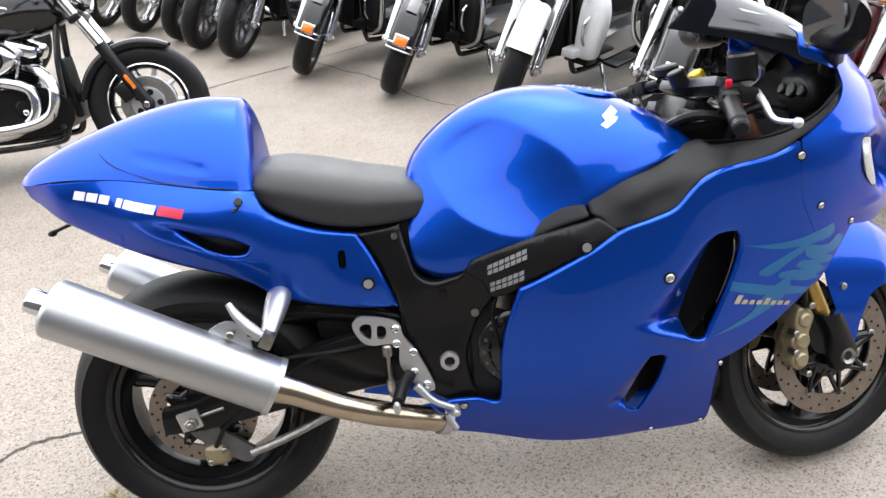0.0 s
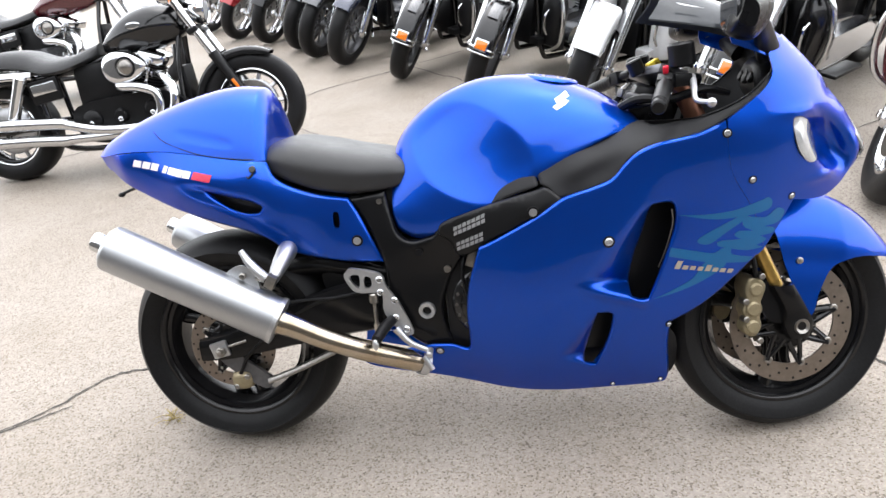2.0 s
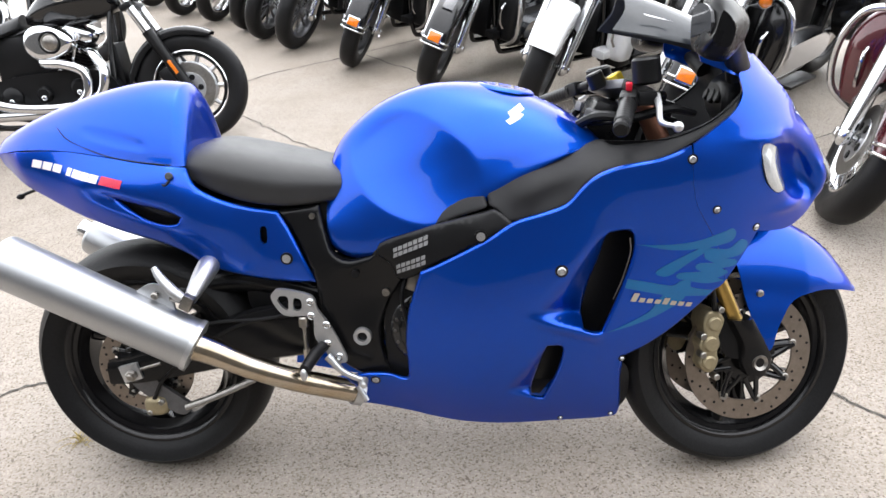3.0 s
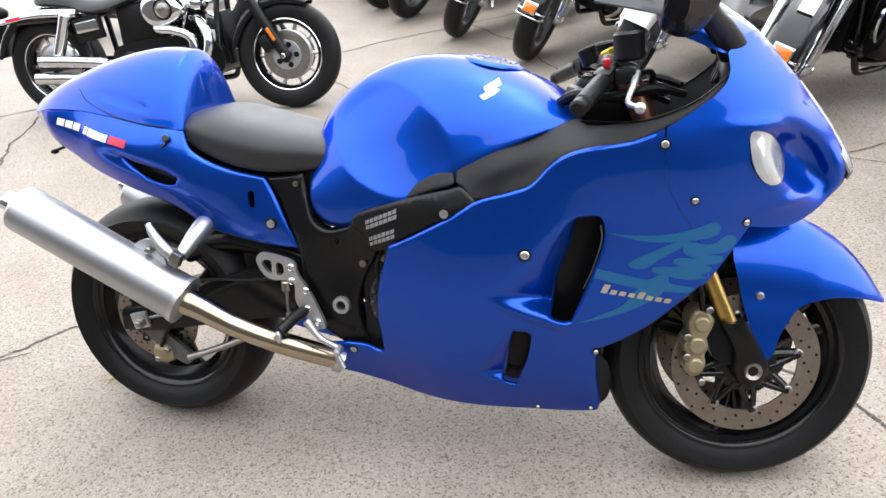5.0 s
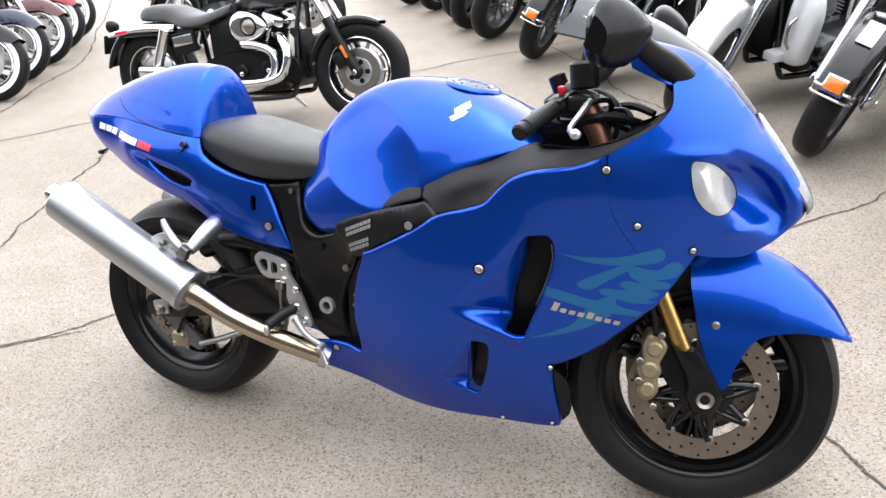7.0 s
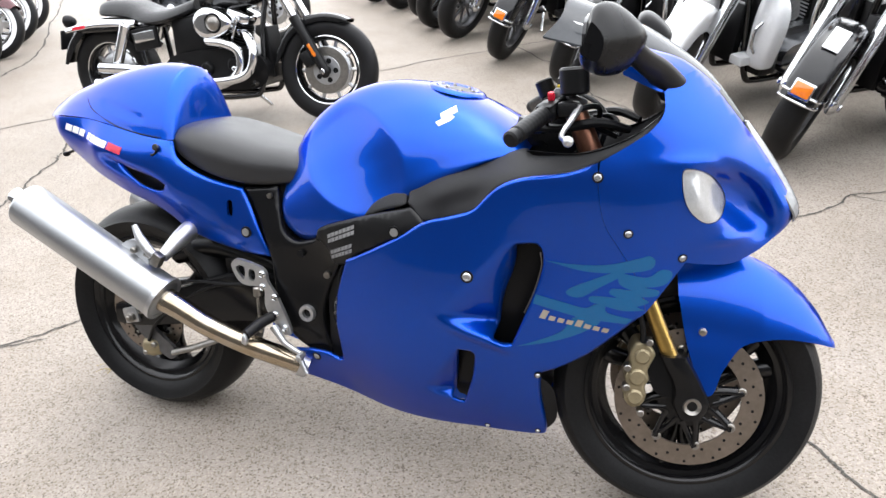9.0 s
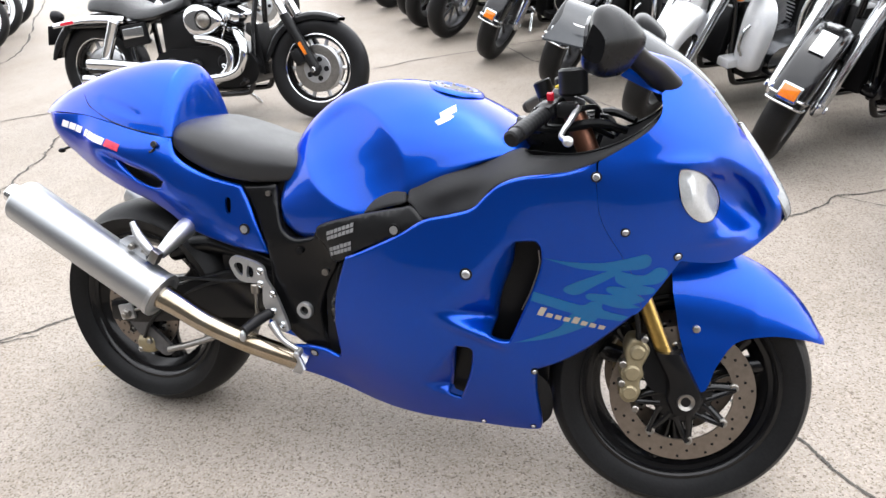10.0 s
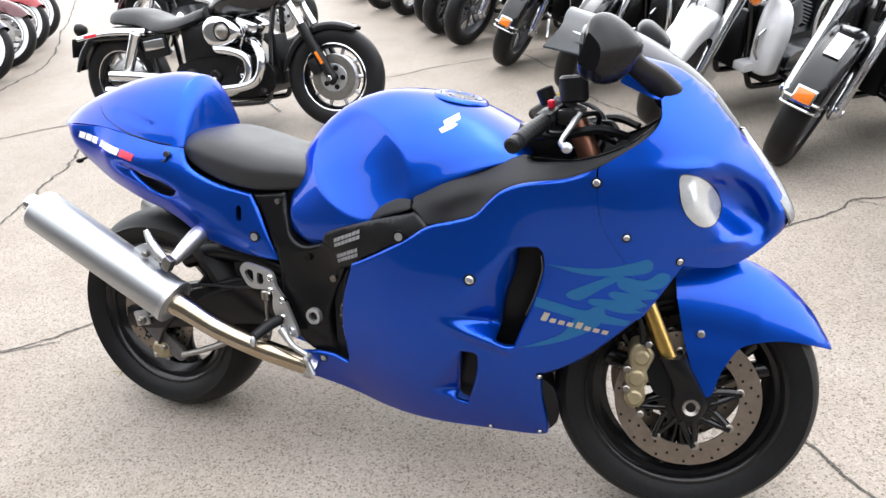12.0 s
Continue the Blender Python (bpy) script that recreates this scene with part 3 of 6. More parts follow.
def fair_depth(x, z):
    y = fair_base(x, z)
    # a channel deepens forward into the large vent; its floor is a bright ledge that rises to the rear
    gap = 1.158 + 0.279 * (z - 0.452) - x
    up = min(1.0, max(0.0, (z - 0.44) / 0.23))
    floor = 0.436 + 0.33 * max(0.0, 1.15 - x)
    deep = (1 - smooth01(gap / (0.08 + 0.15 * (1 - up)))) * smooth01((gap - 0.006) / 0.014)
    y += 0.070 * deep * smooth01((z - floor) / 0.028) * smooth01((0.682 - z) / 0.03)
    y -= 0.008 * smooth01((x - 0.95) / 0.12) * smooth01((1.165 - x) / 0.03) * math.exp(-((z - floor + 0.006) / 0.014) ** 2)
    # the same at the small lower vent
    gap = 1.02 + 0.33 * (z - 0.251) - x
    up = min(1.0, max(0.0, (z - 0.25) / 0.16))
    floor = 0.252 + 0.28 * max(0.0, 1.02 - x)
    deep = (1 - smooth01(gap / (0.05 + 0.07 * (1 - up)))) * smooth01((gap - 0.004) / 0.012)
    y += 0.036 * deep * smooth01((z - floor) / 0.022) * smooth01((0.418 - z) / 0.03)
    # air scoop beside the nose lamp
    tilt = (x - 1.585) + 0.45 * (z - 0.765)
    u, v = tilt / 0.05, (z - 0.765 + 0.25 * (x - 1.585)) / 0.062
    y += 0.056 * math.exp(-(u * u + v * v) ** 1.9)
    # brow over lamp and scoop, ledge under them
    y -= 0.011 * math.exp(-((x - 1.53) / 0.07) ** 2 - ((z - 0.853 + 0.9 * max(0.0, x - 1.52)) / 0.012) ** 2)
    y -= 0.009 * math.exp(-((x - 1.58) / 0.055) ** 2 - ((z - 0.697 - 0.12 * (x - 1.58)) / 0.010) ** 2)
    return min(y, -0.0004)


SIDE = [(0.757, 0.592, 1), (0.80, 0.612), (0.904, 0.668), (0.963, 0.706), (1.03, 0.726), (1.073, 0.742), (1.105, 0.775), (1.135, 0.799), (1.18, 0.815), (1.263, 0.829), (1.322, 0.852, 1),
        (1.326, 0.80), (1.34, 0.73), (1.38, 0.66), (1.415, 0.59), (1.425, 0.535, 1), (1.389, 0.498), (1.322, 0.432), (1.262, 0.388), (1.21, 0.362, 1), (1.207, 0.30), (1.213, 0.22), (1.212, 0.18), (1.195, 0.162),
        (1.1, 0.157), (0.95, 0.157), (0.80, 0.167), (0.70, 0.187), (0.60, 0.216), (0.44, 0.250), (0.395, 0.29, 1), (0.50, 0.30), (0.612, 0.322, 1), (0.66, 0.322), (0.705, 0.312), (0.712, 0.36), (0.712, 0.42), (0.725, 0.50)]
NOSE = [(1.326, 0.854, 1), (1.37, 0.882), (1.412, 0.913), (1.432, 0.945), (1.428, 0.982, 1), (1.45, 1.005), (1.478, 1.02, 1), (1.515, 0.985), (1.575, 0.915), (1.628, 0.845), (1.668, 0.785), (1.688, 0.745), (1.684, 0.718), (1.66, 0.69), (1.625, 0.662), (1.58, 0.64), (1.53, 0.642), (1.493, 0.648, 1), (1.465, 0.60), (1.4256, 0.536, 1), (1.4156, 0.5905), (1.3806, 0.6605), (1.3406, 0.7305), (1.3267, 0.80)]
# the large opening is cut wider rearward, its black replacing the channel wall's shade
VENT = [(1.160, 0.664), (1.172, 0.672), (1.206, 0.671), (1.216, 0.66), (1.216, 0.62), (1.195, 0.55), (1.158, 0.452), (1.149, 0.441), (1.124, 0.446), (1.112, 0.462), (1.124, 0.54), (1.148, 0.61)]
VENT_LOW = [(1.030, 0.404), (1.036, 0.411), (1.06, 0.407), (1.068, 0.398), (1.058, 0.34), (1.03, 0.26), (1.021, 0.251), (1.004, 0.256), (0.998, 0.268), (1.012, 0.33)]
LAMP = [(1.477, 0.842), (1.478, 0.80), (1.493, 0.76), (1.522, 0.734), (1.548, 0.738), (1.556, 0.765), (1.543, 0.80), (1.515, 0.833)]


def grow(line, d):
    c = np.mean([p[:2] for p in line], axis=0)
    out = []
    for p in line:
        v = np.array(p[:2]) - c
        out.append((*(c + v * (1 + d / np.hypot(*v))), *p[2:]))
    return out


for s in (1, -1):
    bm = bmesh.new()
    sheet(bm, SIDE, fair_depth, thick=0.012, holes=(VENT, VENT_LOW), step=0.0075, side=s, roll=0.007, sharp_edge=lambda x, z: x > 1.3 and z > 0.52)
    side = part("side_fairing", bm, BLUE, bike, "metallic blue side fairing with two dark vents", sharp=50)
    bm = bmesh.new()
    sheet(bm, NOSE, fair_depth, thick=0.008, holes=(LAMP,), step=0.010, side=s)
    nose = part("upper_fairing", bm, BLUE, bike, "metallic blue upper fairing", sharp=50)
    for line in (VENT, VENT_LOW):
        # a dark pocket behind the opening
        bm = bmesh.new()
        sheet(bm, grow(line, 0.035), lambda x, z: fair_base(x, z) + 0.076, thick=0.006, step=0.02, side=s)
        part("vent_duct", bm, BLACK, side)
    # dark inner liner showing at the belly's front edge
    bm = bmesh.new()
    sheet(bm, [(1.19, 0.335), (1.225, 0.315), (1.236, 0.25), (1.226, 0.192), (1.19, 0.178)], lambda x, z: fair_base(min(x, 1.2), z) + 0.018 + 0.5 * max(0.0, x - 1.2), thick=0.004, step=0.012, side=s)
    part("belly_liner", bm, MATTE, side)
    # thin steel line added as the highlight along the vent's front inner edge
    bm = tube(bmesh.new(), [(x, s * (fair_base(x, z) + 0.016), z) for x, z in ((1.210, 0.655), (1.212, 0.62), (1.196, 0.56), (1.178, 0.515))], 0.0016, seg=6)
    part("vent_edge_highlight", bm, STEEL, side)
    # clear side lamp, slightly domed
    lc = np.mean([p[:2] for p in LAMP], axis=0)
    bm = bmesh.new()
    sheet(bm, grow(LAMP, -0.002), lambda x, z: fair_depth(x, z) - 0.008 * max(0, 1 - ((x - lc[0]) ** 2 + (z - lc[1]) ** 2) / 0.0034), thick=0.004, step=0.01, side=s)
    part("side_lamp", bm, LENS, nose, "clear oval lamp lens")
    bm = bmesh.new()
    sheet(bm, grow(LAMP, 0.004), lambda x, z: fair_depth(x, z) + 0.014, thick=0.003, step=0.02, side=s)
    part("lamp_bowl", bm, CAST, nose)
    for (x, z), r in (((1.324, 0.825), 0.0075), ((1.385, 0.713), 0.0068), ((1.487, 0.658), 0.0068), ((1.062, 0.596), 0.0098), ((1.205, 0.358), 0.006), ((1.07, 0.172), 0.005), ((1.193, 0.178), 0.005), ((0.628, 0.304), 0.0085)):
        y = fair_depth(x, z)
        e = 0.006
        n = Vector((-(fair_depth(x + e, z) - fair_depth(x - e, z)) / (2 * e), 1, -(fair_depth(x, z + e) - fair_depth(x, z - e)) / (2 * e))) * -1
        owner = nose if x > 1.32 else side
        bolt(owner, (x, (y) * s, z), (n.x, n.y * s, n.z), r, CAST)
        bm = bmesh.new()
        if r > 0.0095:
            revolve(bm, [(r, 0.0005), (r + 0.004, 0.001), (r + 0.004, -0.004), (r, -0.004)], (x, y * s, z), (n.x, n.y * s, n.z), 18)
            part("grommet", bm, BLACK, owner)
        else:
            bm.free()
    # light-blue brush-stroke decal and a line of pale script bars
    def stroke(line):
        bm = bmesh.new()
        sheet(bm, line, lambda x, z: fair_depth(x, z) - 0.0012, thick=0.001, step=0.012, side=s)
        part("brush_decal", bm, DECAL, side if line[0][0] < 1.3 else nose)
    stroke([(1.222, 0.643, 1), (1.277, 0.639), (1.345, 0.643), (1.408, 0.66), (1.427, 0.665), (1.438, 0.652), (1.426, 0.634), (1.368, 0.626), (1.30, 0.626)])
    stroke([(1.373, 0.632), (1.318, 0.607), (1.271, 0.582), (1.271, 0.569), (1.297, 0.566), (1.335, 0.592), (1.379, 0.622)])
    stroke([(1.375, 0.624), (1.423, 0.617), (1.450, 0.634), (1.468, 0.629), (1.470, 0.616), (1.455, 0.599), (1.422, 0.594, 1), (1.447, 0.587), (1.444, 0.575), (1.414, 0.572, 1), (1.430, 0.56), (1.407, 0.549, 1), (1.424, 0.541, 1), (1.382, 0.539), (1.342, 0.549), (1.315, 0.558), (1.319, 0.57), (1.368, 0.569, 1), (1.353, 0.58), (1.362, 0.59), (1.395, 0.587, 1), (1.372, 0.602)])
    stroke([(1.205, 0.566, 1), (1.255, 0.553), (1.304, 0.541), (1.325, 0.551), (1.345, 0.548), (1.351, 0.532), (1.40, 0.519, 1), (1.388, 0.507, 1), (1.337, 0.512), (1.291, 0.519), (1.244, 0.532), (1.200, 0.545, 1)])
    stroke([(1.288, 0.520), (1.335, 0.513), (1.32, 0.493), (1.273, 0.467), (1.22, 0.449), (1.165, 0.438, 1), (1.208, 0.455), (1.258, 0.481)])

    def script(line):
        bm = bmesh.new()
        sheet(bm, [(*p, 1) for p in line], lambda x, z: fair_depth(x, z) - 0.0026, thick=0.001, step=0.02, side=s)
        part("script_bar", bm, GOLDINK, side)
    for k in range(8):
        # one slanted block a character, with narrow gaps; the first and fifth stand taller
        x0, tall = 1.213 + 0.018 * k, 0.019 if k == 0 else 0.015 if k == 4 else 0.0095
        z0, lean, wide = 0.5125 - 0.21 * 0.018 * k, 0.45, 0.0125
        script([(x0, z0), (x0 + wide, z0 - 0.0026), (x0 + wide + lean * tall, z0 - 0.0026 + tall), (x0 + lean * tall, z0 + tall)])

# central nose lamp lens: a clear sliver over the nose
bm = bmesh.new()
rows = []
for q in np.linspace(0, 1, 7):
    x, z = crom([(1.590, 0.915), (1.64, 0.85), (1.683, 0.785), (1.703, 0.742), (1.697, 0.718)], 12)[int(q * 48)]
    w = 0.008 + 0.030 * math.sin(math.pi * (0.15 + 0.8 * q))
    rows.append([(x - 0.004 - 0.9 * (w * t) ** 2 / 0.06, w * t, z) for t in (-1, -0.5, 0, 0.5, 1)])
patch(bm, rows, 3, 3, 0.004, (-1, 0, -0.4))
part("headlamp_lens", bm, NOSELENS, bike, "clear headlamp cover on the nose")

# smoked windscreen
bm = bmesh.new()
rows = []
for x, z, w, drop in ((1.575, 0.922, 0.02, 0.02), (1.50, 1.012, 0.060, 0.03), (1.40, 1.085, 0.106, 0.05), (1.30, 1.133, 0.130, 0.072), (1.215, 1.163, 0.115, 0.08)):
    rows.append([(x - (0.03 if abs(t) == 1 else 0.008 * abs(t)) * (1.2 if x < 1.3 else 0.6), w * t, z - drop * abs(t) ** 2.2) for t in (-1, -0.75, -0.4, 0, 0.4, 0.75, 1)])
patch(bm, rows, 6, 4, 0.004, (0.3, 0, -1))
screen = part("windscreen", bm, SMOKE, bike, "dark smoked windscreen reflecting the sky")
bm = bmesh.new()
patch(bm, [[(1.285, -0.119, 1.098), (1.30, -0.121, 1.0935)], [(1.24, -0.1165, 1.112), (1.25, -0.119, 1.106)]], 3, 3, 0.002, (0, 1, 0))
part("screen_sticker", bm, INK, screen)
# blue lips under the screen ends
for s in (1, -1):
    bm = bmesh.new()
    patch(bm, [[(1.335, s * 0.128, 1.072), (1.345, s * 0.152, 1.056), (1.345, s * 0.162, 1.03), (1.35, s * 0.162, 1.012)], [(1.395, s * 0.108, 1.058), (1.40, s * 0.142, 1.042), (1.40, s * 0.165, 1.015), (1.40, s * 0.168, 0.99)], [(1.455, s * 0.076, 1.036), (1.452, s * 0.104, 1.02), (1.447, s * 0.127, 1.0), (1.44, s * 0.145, 0.973)], [(1.525, s * 0.046, 0.982), (1.515, s * 0.072, 0.972), (1.505, s * 0.094, 0.960), (1.495, s * 0.116, 0.944)]], 5, 4, 0.006, (0, -s, 0))
    lip = part("screen_mount", bm, BLUE, bike)
    bolt(lip, (1.365, s * 0.162, 1.034), (0, s, 0.3), 0.007, STEEL)

# mirrors
for s in (1, -1):
    bm = bmesh.new()
    tube(bm, [(1.44, s * 0.115, 0.985), (1.415, s * 0.17, 1.02), (1.39, s * 0.235, 1.045), (1.375, s * 0.275, 1.065)], [0.03, 0.025, 0.021, 0.02], seg=16, flat=0.7)
    mirror = part("mirror", bm, BLACK, bike, "black rear-view mirror on a stalk")
    bm = bmesh.new()
    rings = []
    for y, x0, x1, z0, z1 in ((0.222, 1.332, 1.36, 1.055, 1.09), (0.242, 1.315, 1.395, 1.032, 1.122), (0.295, 1.306, 1.398, 1.022, 1.136), (0.345, 1.303, 1.37, 1.024, 1.130), (0.385, 1.308, 1.345, 1.045, 1.105)):
        cx, cz = (x0 + x1) / 2, (z0 + z1) / 2
        rings.append([(x0, s * y, z0 + 0.012), (x0 + 0.005, s * y, cz), (x0 + 0.012, s * y, z1 - 0.005), (cx, s * y, z1), (x1, s * y, cz + 0.005), (cx + 0.01, s * y, z0)])
    loft(bm, rings, 5, 5)
    part("mirror_shell", bm, SATIN, mirror)
    bm = bmesh.new()
    loft(bm, [[(1.313 - dx, s * y, z) for y, z in ((0.245, 1.048), (0.245, 1.106), (0.30, 1.122), (0.365, 1.106), (0.365, 1.048), (0.30, 1.037))] for dx in (0.0, 0.006)], 1, 3)
    part("mirror_glass", bm, DARKLENS, mirror)

# ---- tank, seat, tail ----
bm = bmesh.new()
tank_rows = []
for x, zt, w, zb, k in ((0.540, 0.795, 0.124, 0.652, 0.95), (0.553, 0.843, 0.133, 0.624, 0.92), (0.602, 0.90, 0.148, 0.606, 0.95), (0.68, 0.952, 0.166, 0.618, 1.0), (0.78, 0.982, 0.182, 0.655, 1.0), (0.90, 0.980, 0.186, 0.735, 1.0), (0.99, 0.957, 0.182, 0.785, 1.0), (1.07, 0.922, 0.168, 0.822, 1.0), (1.135, 0.880, 0.135, 0.842, 1.0), (1.155, 0.858, 0.115, 0.845, 1.0)):
    h = zt - zb
    q = smooth01((x - 0.7) / 0.25)
    half = [(0, zt), (w * 0.30 * k, zt - 0.035 * h), (w * 0.57 * k, zt - (0.20 - 0.04 * q) * h), (w * (0.82 - 0.06 * q) * k, zt - (0.40 - 0.04 * q) * h), (w * (0.95 - 0.07 * q) * (0.5 + 0.5 * k), zt - (0.60 - 0.04 * q) * h), (w * (1 - 0.045 * q), zt - (0.78 - 0.02 * q) * h), (w * (0.98 + 0.02 * q), zb + 0.07 * h), (w * (0.88 + 0.08 * q), zb)]
    tank_rows.append([(x, -y, z) for y, z in half[::-1]] + [(x, y, z) for y, z in half[1:]])
patch(bm, tank_rows, 20, 14)
# knee hollow in either flank, with a crisp crest round its front and top
for v in bm.verts:
    dx, dz = v.co.x - 0.748, v.co.z - 0.812
    e = math.hypot(dx / 0.150, (dz + 0.25 * dx) / 0.118)
    lip = 1 - e * e
    dent = 0.015 * (lip + math.sqrt(lip * lip + 0.003))
    v.co.y -= math.copysign(dent * smooth01((abs(v.co.y) - 0.04) / 0.05), v.co.y)
tank_skin = BVHTree.FromBMesh(bm)
tank = part("fuel_tank", bm, BLUE, bike, "metallic blue fuel tank with knee hollows", sharp=60)
# square-cut emblem of two notched strokes
for s in (1, -1):
    for pts in ([(0.958, 0.922), (0.985, 0.938), (0.994, 0.926), (0.980, 0.918), (0.974, 0.912), (0.966, 0.908)], [(0.962, 0.897), (0.952, 0.905), (0.968, 0.914), (0.976, 0.922), (0.992, 0.916), (0.984, 0.908)]):
        bm = bmesh.new()
        sheet(bm, [(*p, 1) for p in pts], lambda x, z: tank_skin.ray_cast((x, -1, z), (0, 1, 0))[0].y - 0.0015, thick=0.003, step=0.008, side=s)
        part("emblem", bm, INK, tank, "plain white angular emblem")
bm = bmesh.new()
revolve(bm, [(0.044, 0.0), (0.049, 0.003), (0.058, 0.003), (0.066, 0.0), (0.070, -0.006)], (0.955, 0, 0.967), (0.22, 0, 1), 40, closed=False)
part("filler_collar", bm, BLUE, tank)
bm = bmesh.new()
revolve(bm, [(0.0005, 0.003), (0.03, 0.003), (0.044, 0.0015), (0.046, -0.002)], (0.955, 0, 0.966), (0.22, 0, 1), 36, closed=False)
cap = part("filler_cap", bm, BLACK, tank)
for k in range(6):
    a = k * math.pi / 3
    bolt(cap, (0.955 + 0.036 * math.cos(a), 0.036 * math.sin(a), 0.968 - 0.22 * 0.036 * math.cos(a)), (0.22, 0, 1), 0.005, STEEL)

bm = bmesh.new()
seat_rows = []
for x, zt, zb, w in ((0.205, 0.838, 0.825, 0.085), (0.225, 0.866, 0.805, 0.122), (0.28, 0.874, 0.776, 0.142), (0.36, 0.860, 0.748, 0.148), (0.45, 0.838, 0.734, 0.142), (0.53, 0.822, 0.736, 0.125), (0.575, 0.806, 0.742, 0.108), (0.588, 0.785, 0.75, 0.095)):
    h = zt - zb
    half = [(0, zt), (w * 0.5, zt - 0.02 * h), (w * 0.82, zt - 0.14 * h), (w * 0.98, zt - 0.42 * h), (w, zt - 0.7 * h), (w * 0.93, zb), (w * 0.5, zb - 0.004)]
    seat_rows.append([(x, -y, z) for y, z in half[::-1]] + [(x, y, z) for y, z in half[1:]])
patch(bm, seat_rows, 6, 5)
part("seat", bm, VINYL, bike, "smooth black vinyl rider's seat")

# seat cowl: the hump
bm = bmesh.new()
hump_rows = []
for x, zt, zs, w in ((-0.264, 0.890, 0.868, 0.050), (-0.235, 0.911, 0.870, 0.072), (-0.16, 0.946, 0.878, 0.100), (-0.05, 0.984, 0.876, 0.125), (0.05, 1.008, 0.862, 0.140), (0.13, 1.017, 0.847, 0.147), (0.190, 1.012, 0.838, 0.147), (0.212, 1.002, 0.834, 0.143), (0.228, 0.96, 0.833, 0.132), (0.234, 0.87, 0.832, 0.118)):
    h = zt - zs
    half = [(0, zt), (w * 0.30, zt - 0.05 * h), (w * 0.56, zt - 0.22 * h), (w * 0.77, zt - 0.50 * h), (w * 0.92, zt - 0.79 * h), (w, zs)]
    hump_rows.append([(x, -y, z) for y, z in half[::-1]] + [(x, y, z) for y, z in half[1:]])
patch(bm, hump_rows, 14, 7)
# a shallow leaf-shaped dip in either flank, modelled in place of a dark reflection
for v in bm.verts:
    u = (v.co.x - 0.07) / 0.09
    w = (v.co.z - 0.899 + 0.25 * (v.co.x - 0.07)) / (0.017 * math.sqrt(max(0.02, 1 - u * u)))
    if abs(u) < 1 and abs(v.co.y) > 0.05:
        v.co.y -= math.copysign(0.002 * smooth01((1.1 - w * w) / 1.1) * smooth01((1 - abs(u)) / 0.3), v.co.y)
cowl = part("seat_cowl", bm, BLUE, bike, "metallic blue humped seat cowl", sharp=60)


def hump_y(x, z):
    """Half-width of the hump at x and z."""
    xs_ = [r[0][0] for r in hump_rows]
    k = max(0, min(len(xs_) - 2, int(np.searchsorted(xs_, x)) - 1))
    t = (x - xs_[k]) / (xs_[k + 1] - xs_[k])
    line = [np.array(p) * (1 - t) + np.array(q) * t for p, q in zip(hump_rows[k][:6], hump_rows[k + 1][:6])]
    return -float(np.interp(z, [p[2] for p in line], [p[1] for p in line]))


# the cowl's parting line, curving up over its rear
for s in (1, -1):
    line = crom([(-0.075, 0.925), (-0.045, 0.902), (0.0, 0.882), (0.06, 0.862), (0.13, 0.848), (0.205, 0.838)], 4)
    bm = tube(bmesh.new(), [(x, s * (hump_y(x, z) + 0.0004), z) for x, z in line], 0.0016, seg=6, n=2)
    part("parting_line", bm, BLACK, cowl)
# tail sides
tail_base = spline2([(-0.264, 0.872, -0.050), (-0.25, 0.838, -0.048), (-0.14, 0.768, -0.092), (-0.05, 0.876, -0.124), (0.05, 0.862, -0.14), (0.13, 0.846, -0.148), (0.215, 0.834, -0.142), (0.0, 0.70, -0.118), (0.14, 0.655, -0.13), (0.202, 0.821, -0.158), (0.24, 0.598, -0.128), (0.352, 0.566, -0.13), (0.445, 0.614, -0.148), (0.394, 0.667, -0.142), (0.5, 0.55, -0.14), (0.30, 0.70, -0.160), (0.0, 0.805, -0.166), (0.1, 0.805, -0.174), (0.44, 0.72, -0.135), (-0.16, 0.838, -0.126)])


def tail_depth(x, z):
    y = tail_base(x, z)
    u = (z - (0.742 - 0.33 * (x - 0.14))) / 0.016
    return y + 0.012 * math.exp(-u * u) * smooth01((x + 0.02) / 0.1) * smooth01((0.24 - x) / 0.08)


TAIL = [(-0.264, 0.872, 1), (-0.235, 0.8695), (-0.16, 0.8765), (-0.05, 0.8745), (0.05, 0.8605), (0.13, 0.8455), (0.19, 0.8365), (0.232, 0.830, 1), (0.262, 0.782), (0.344, 0.742), (0.43, 0.722, 1), (0.465, 0.655), (0.505, 0.55, 1), (0.43, 0.553), (0.352, 0.563), (0.29, 0.578), (0.24, 0.597), (0.20, 0.628), (0.14, 0.655), (0.0, 0.702), (-0.14, 0.764), (-0.228, 0.822), (-0.252, 0.84, 1)]
TAILVENT = [(0.07, 0.768, 1), (0.12, 0.752), (0.18, 0.735), (0.212, 0.72, 1), (0.20, 0.705), (0.165, 0.705), (0.125, 0.722)]
SLOT = [(0.388, 0.684), (0.396, 0.69), (0.403, 0.684), (0.402, 0.655), (0.395, 0.649), (0.387, 0.655)]
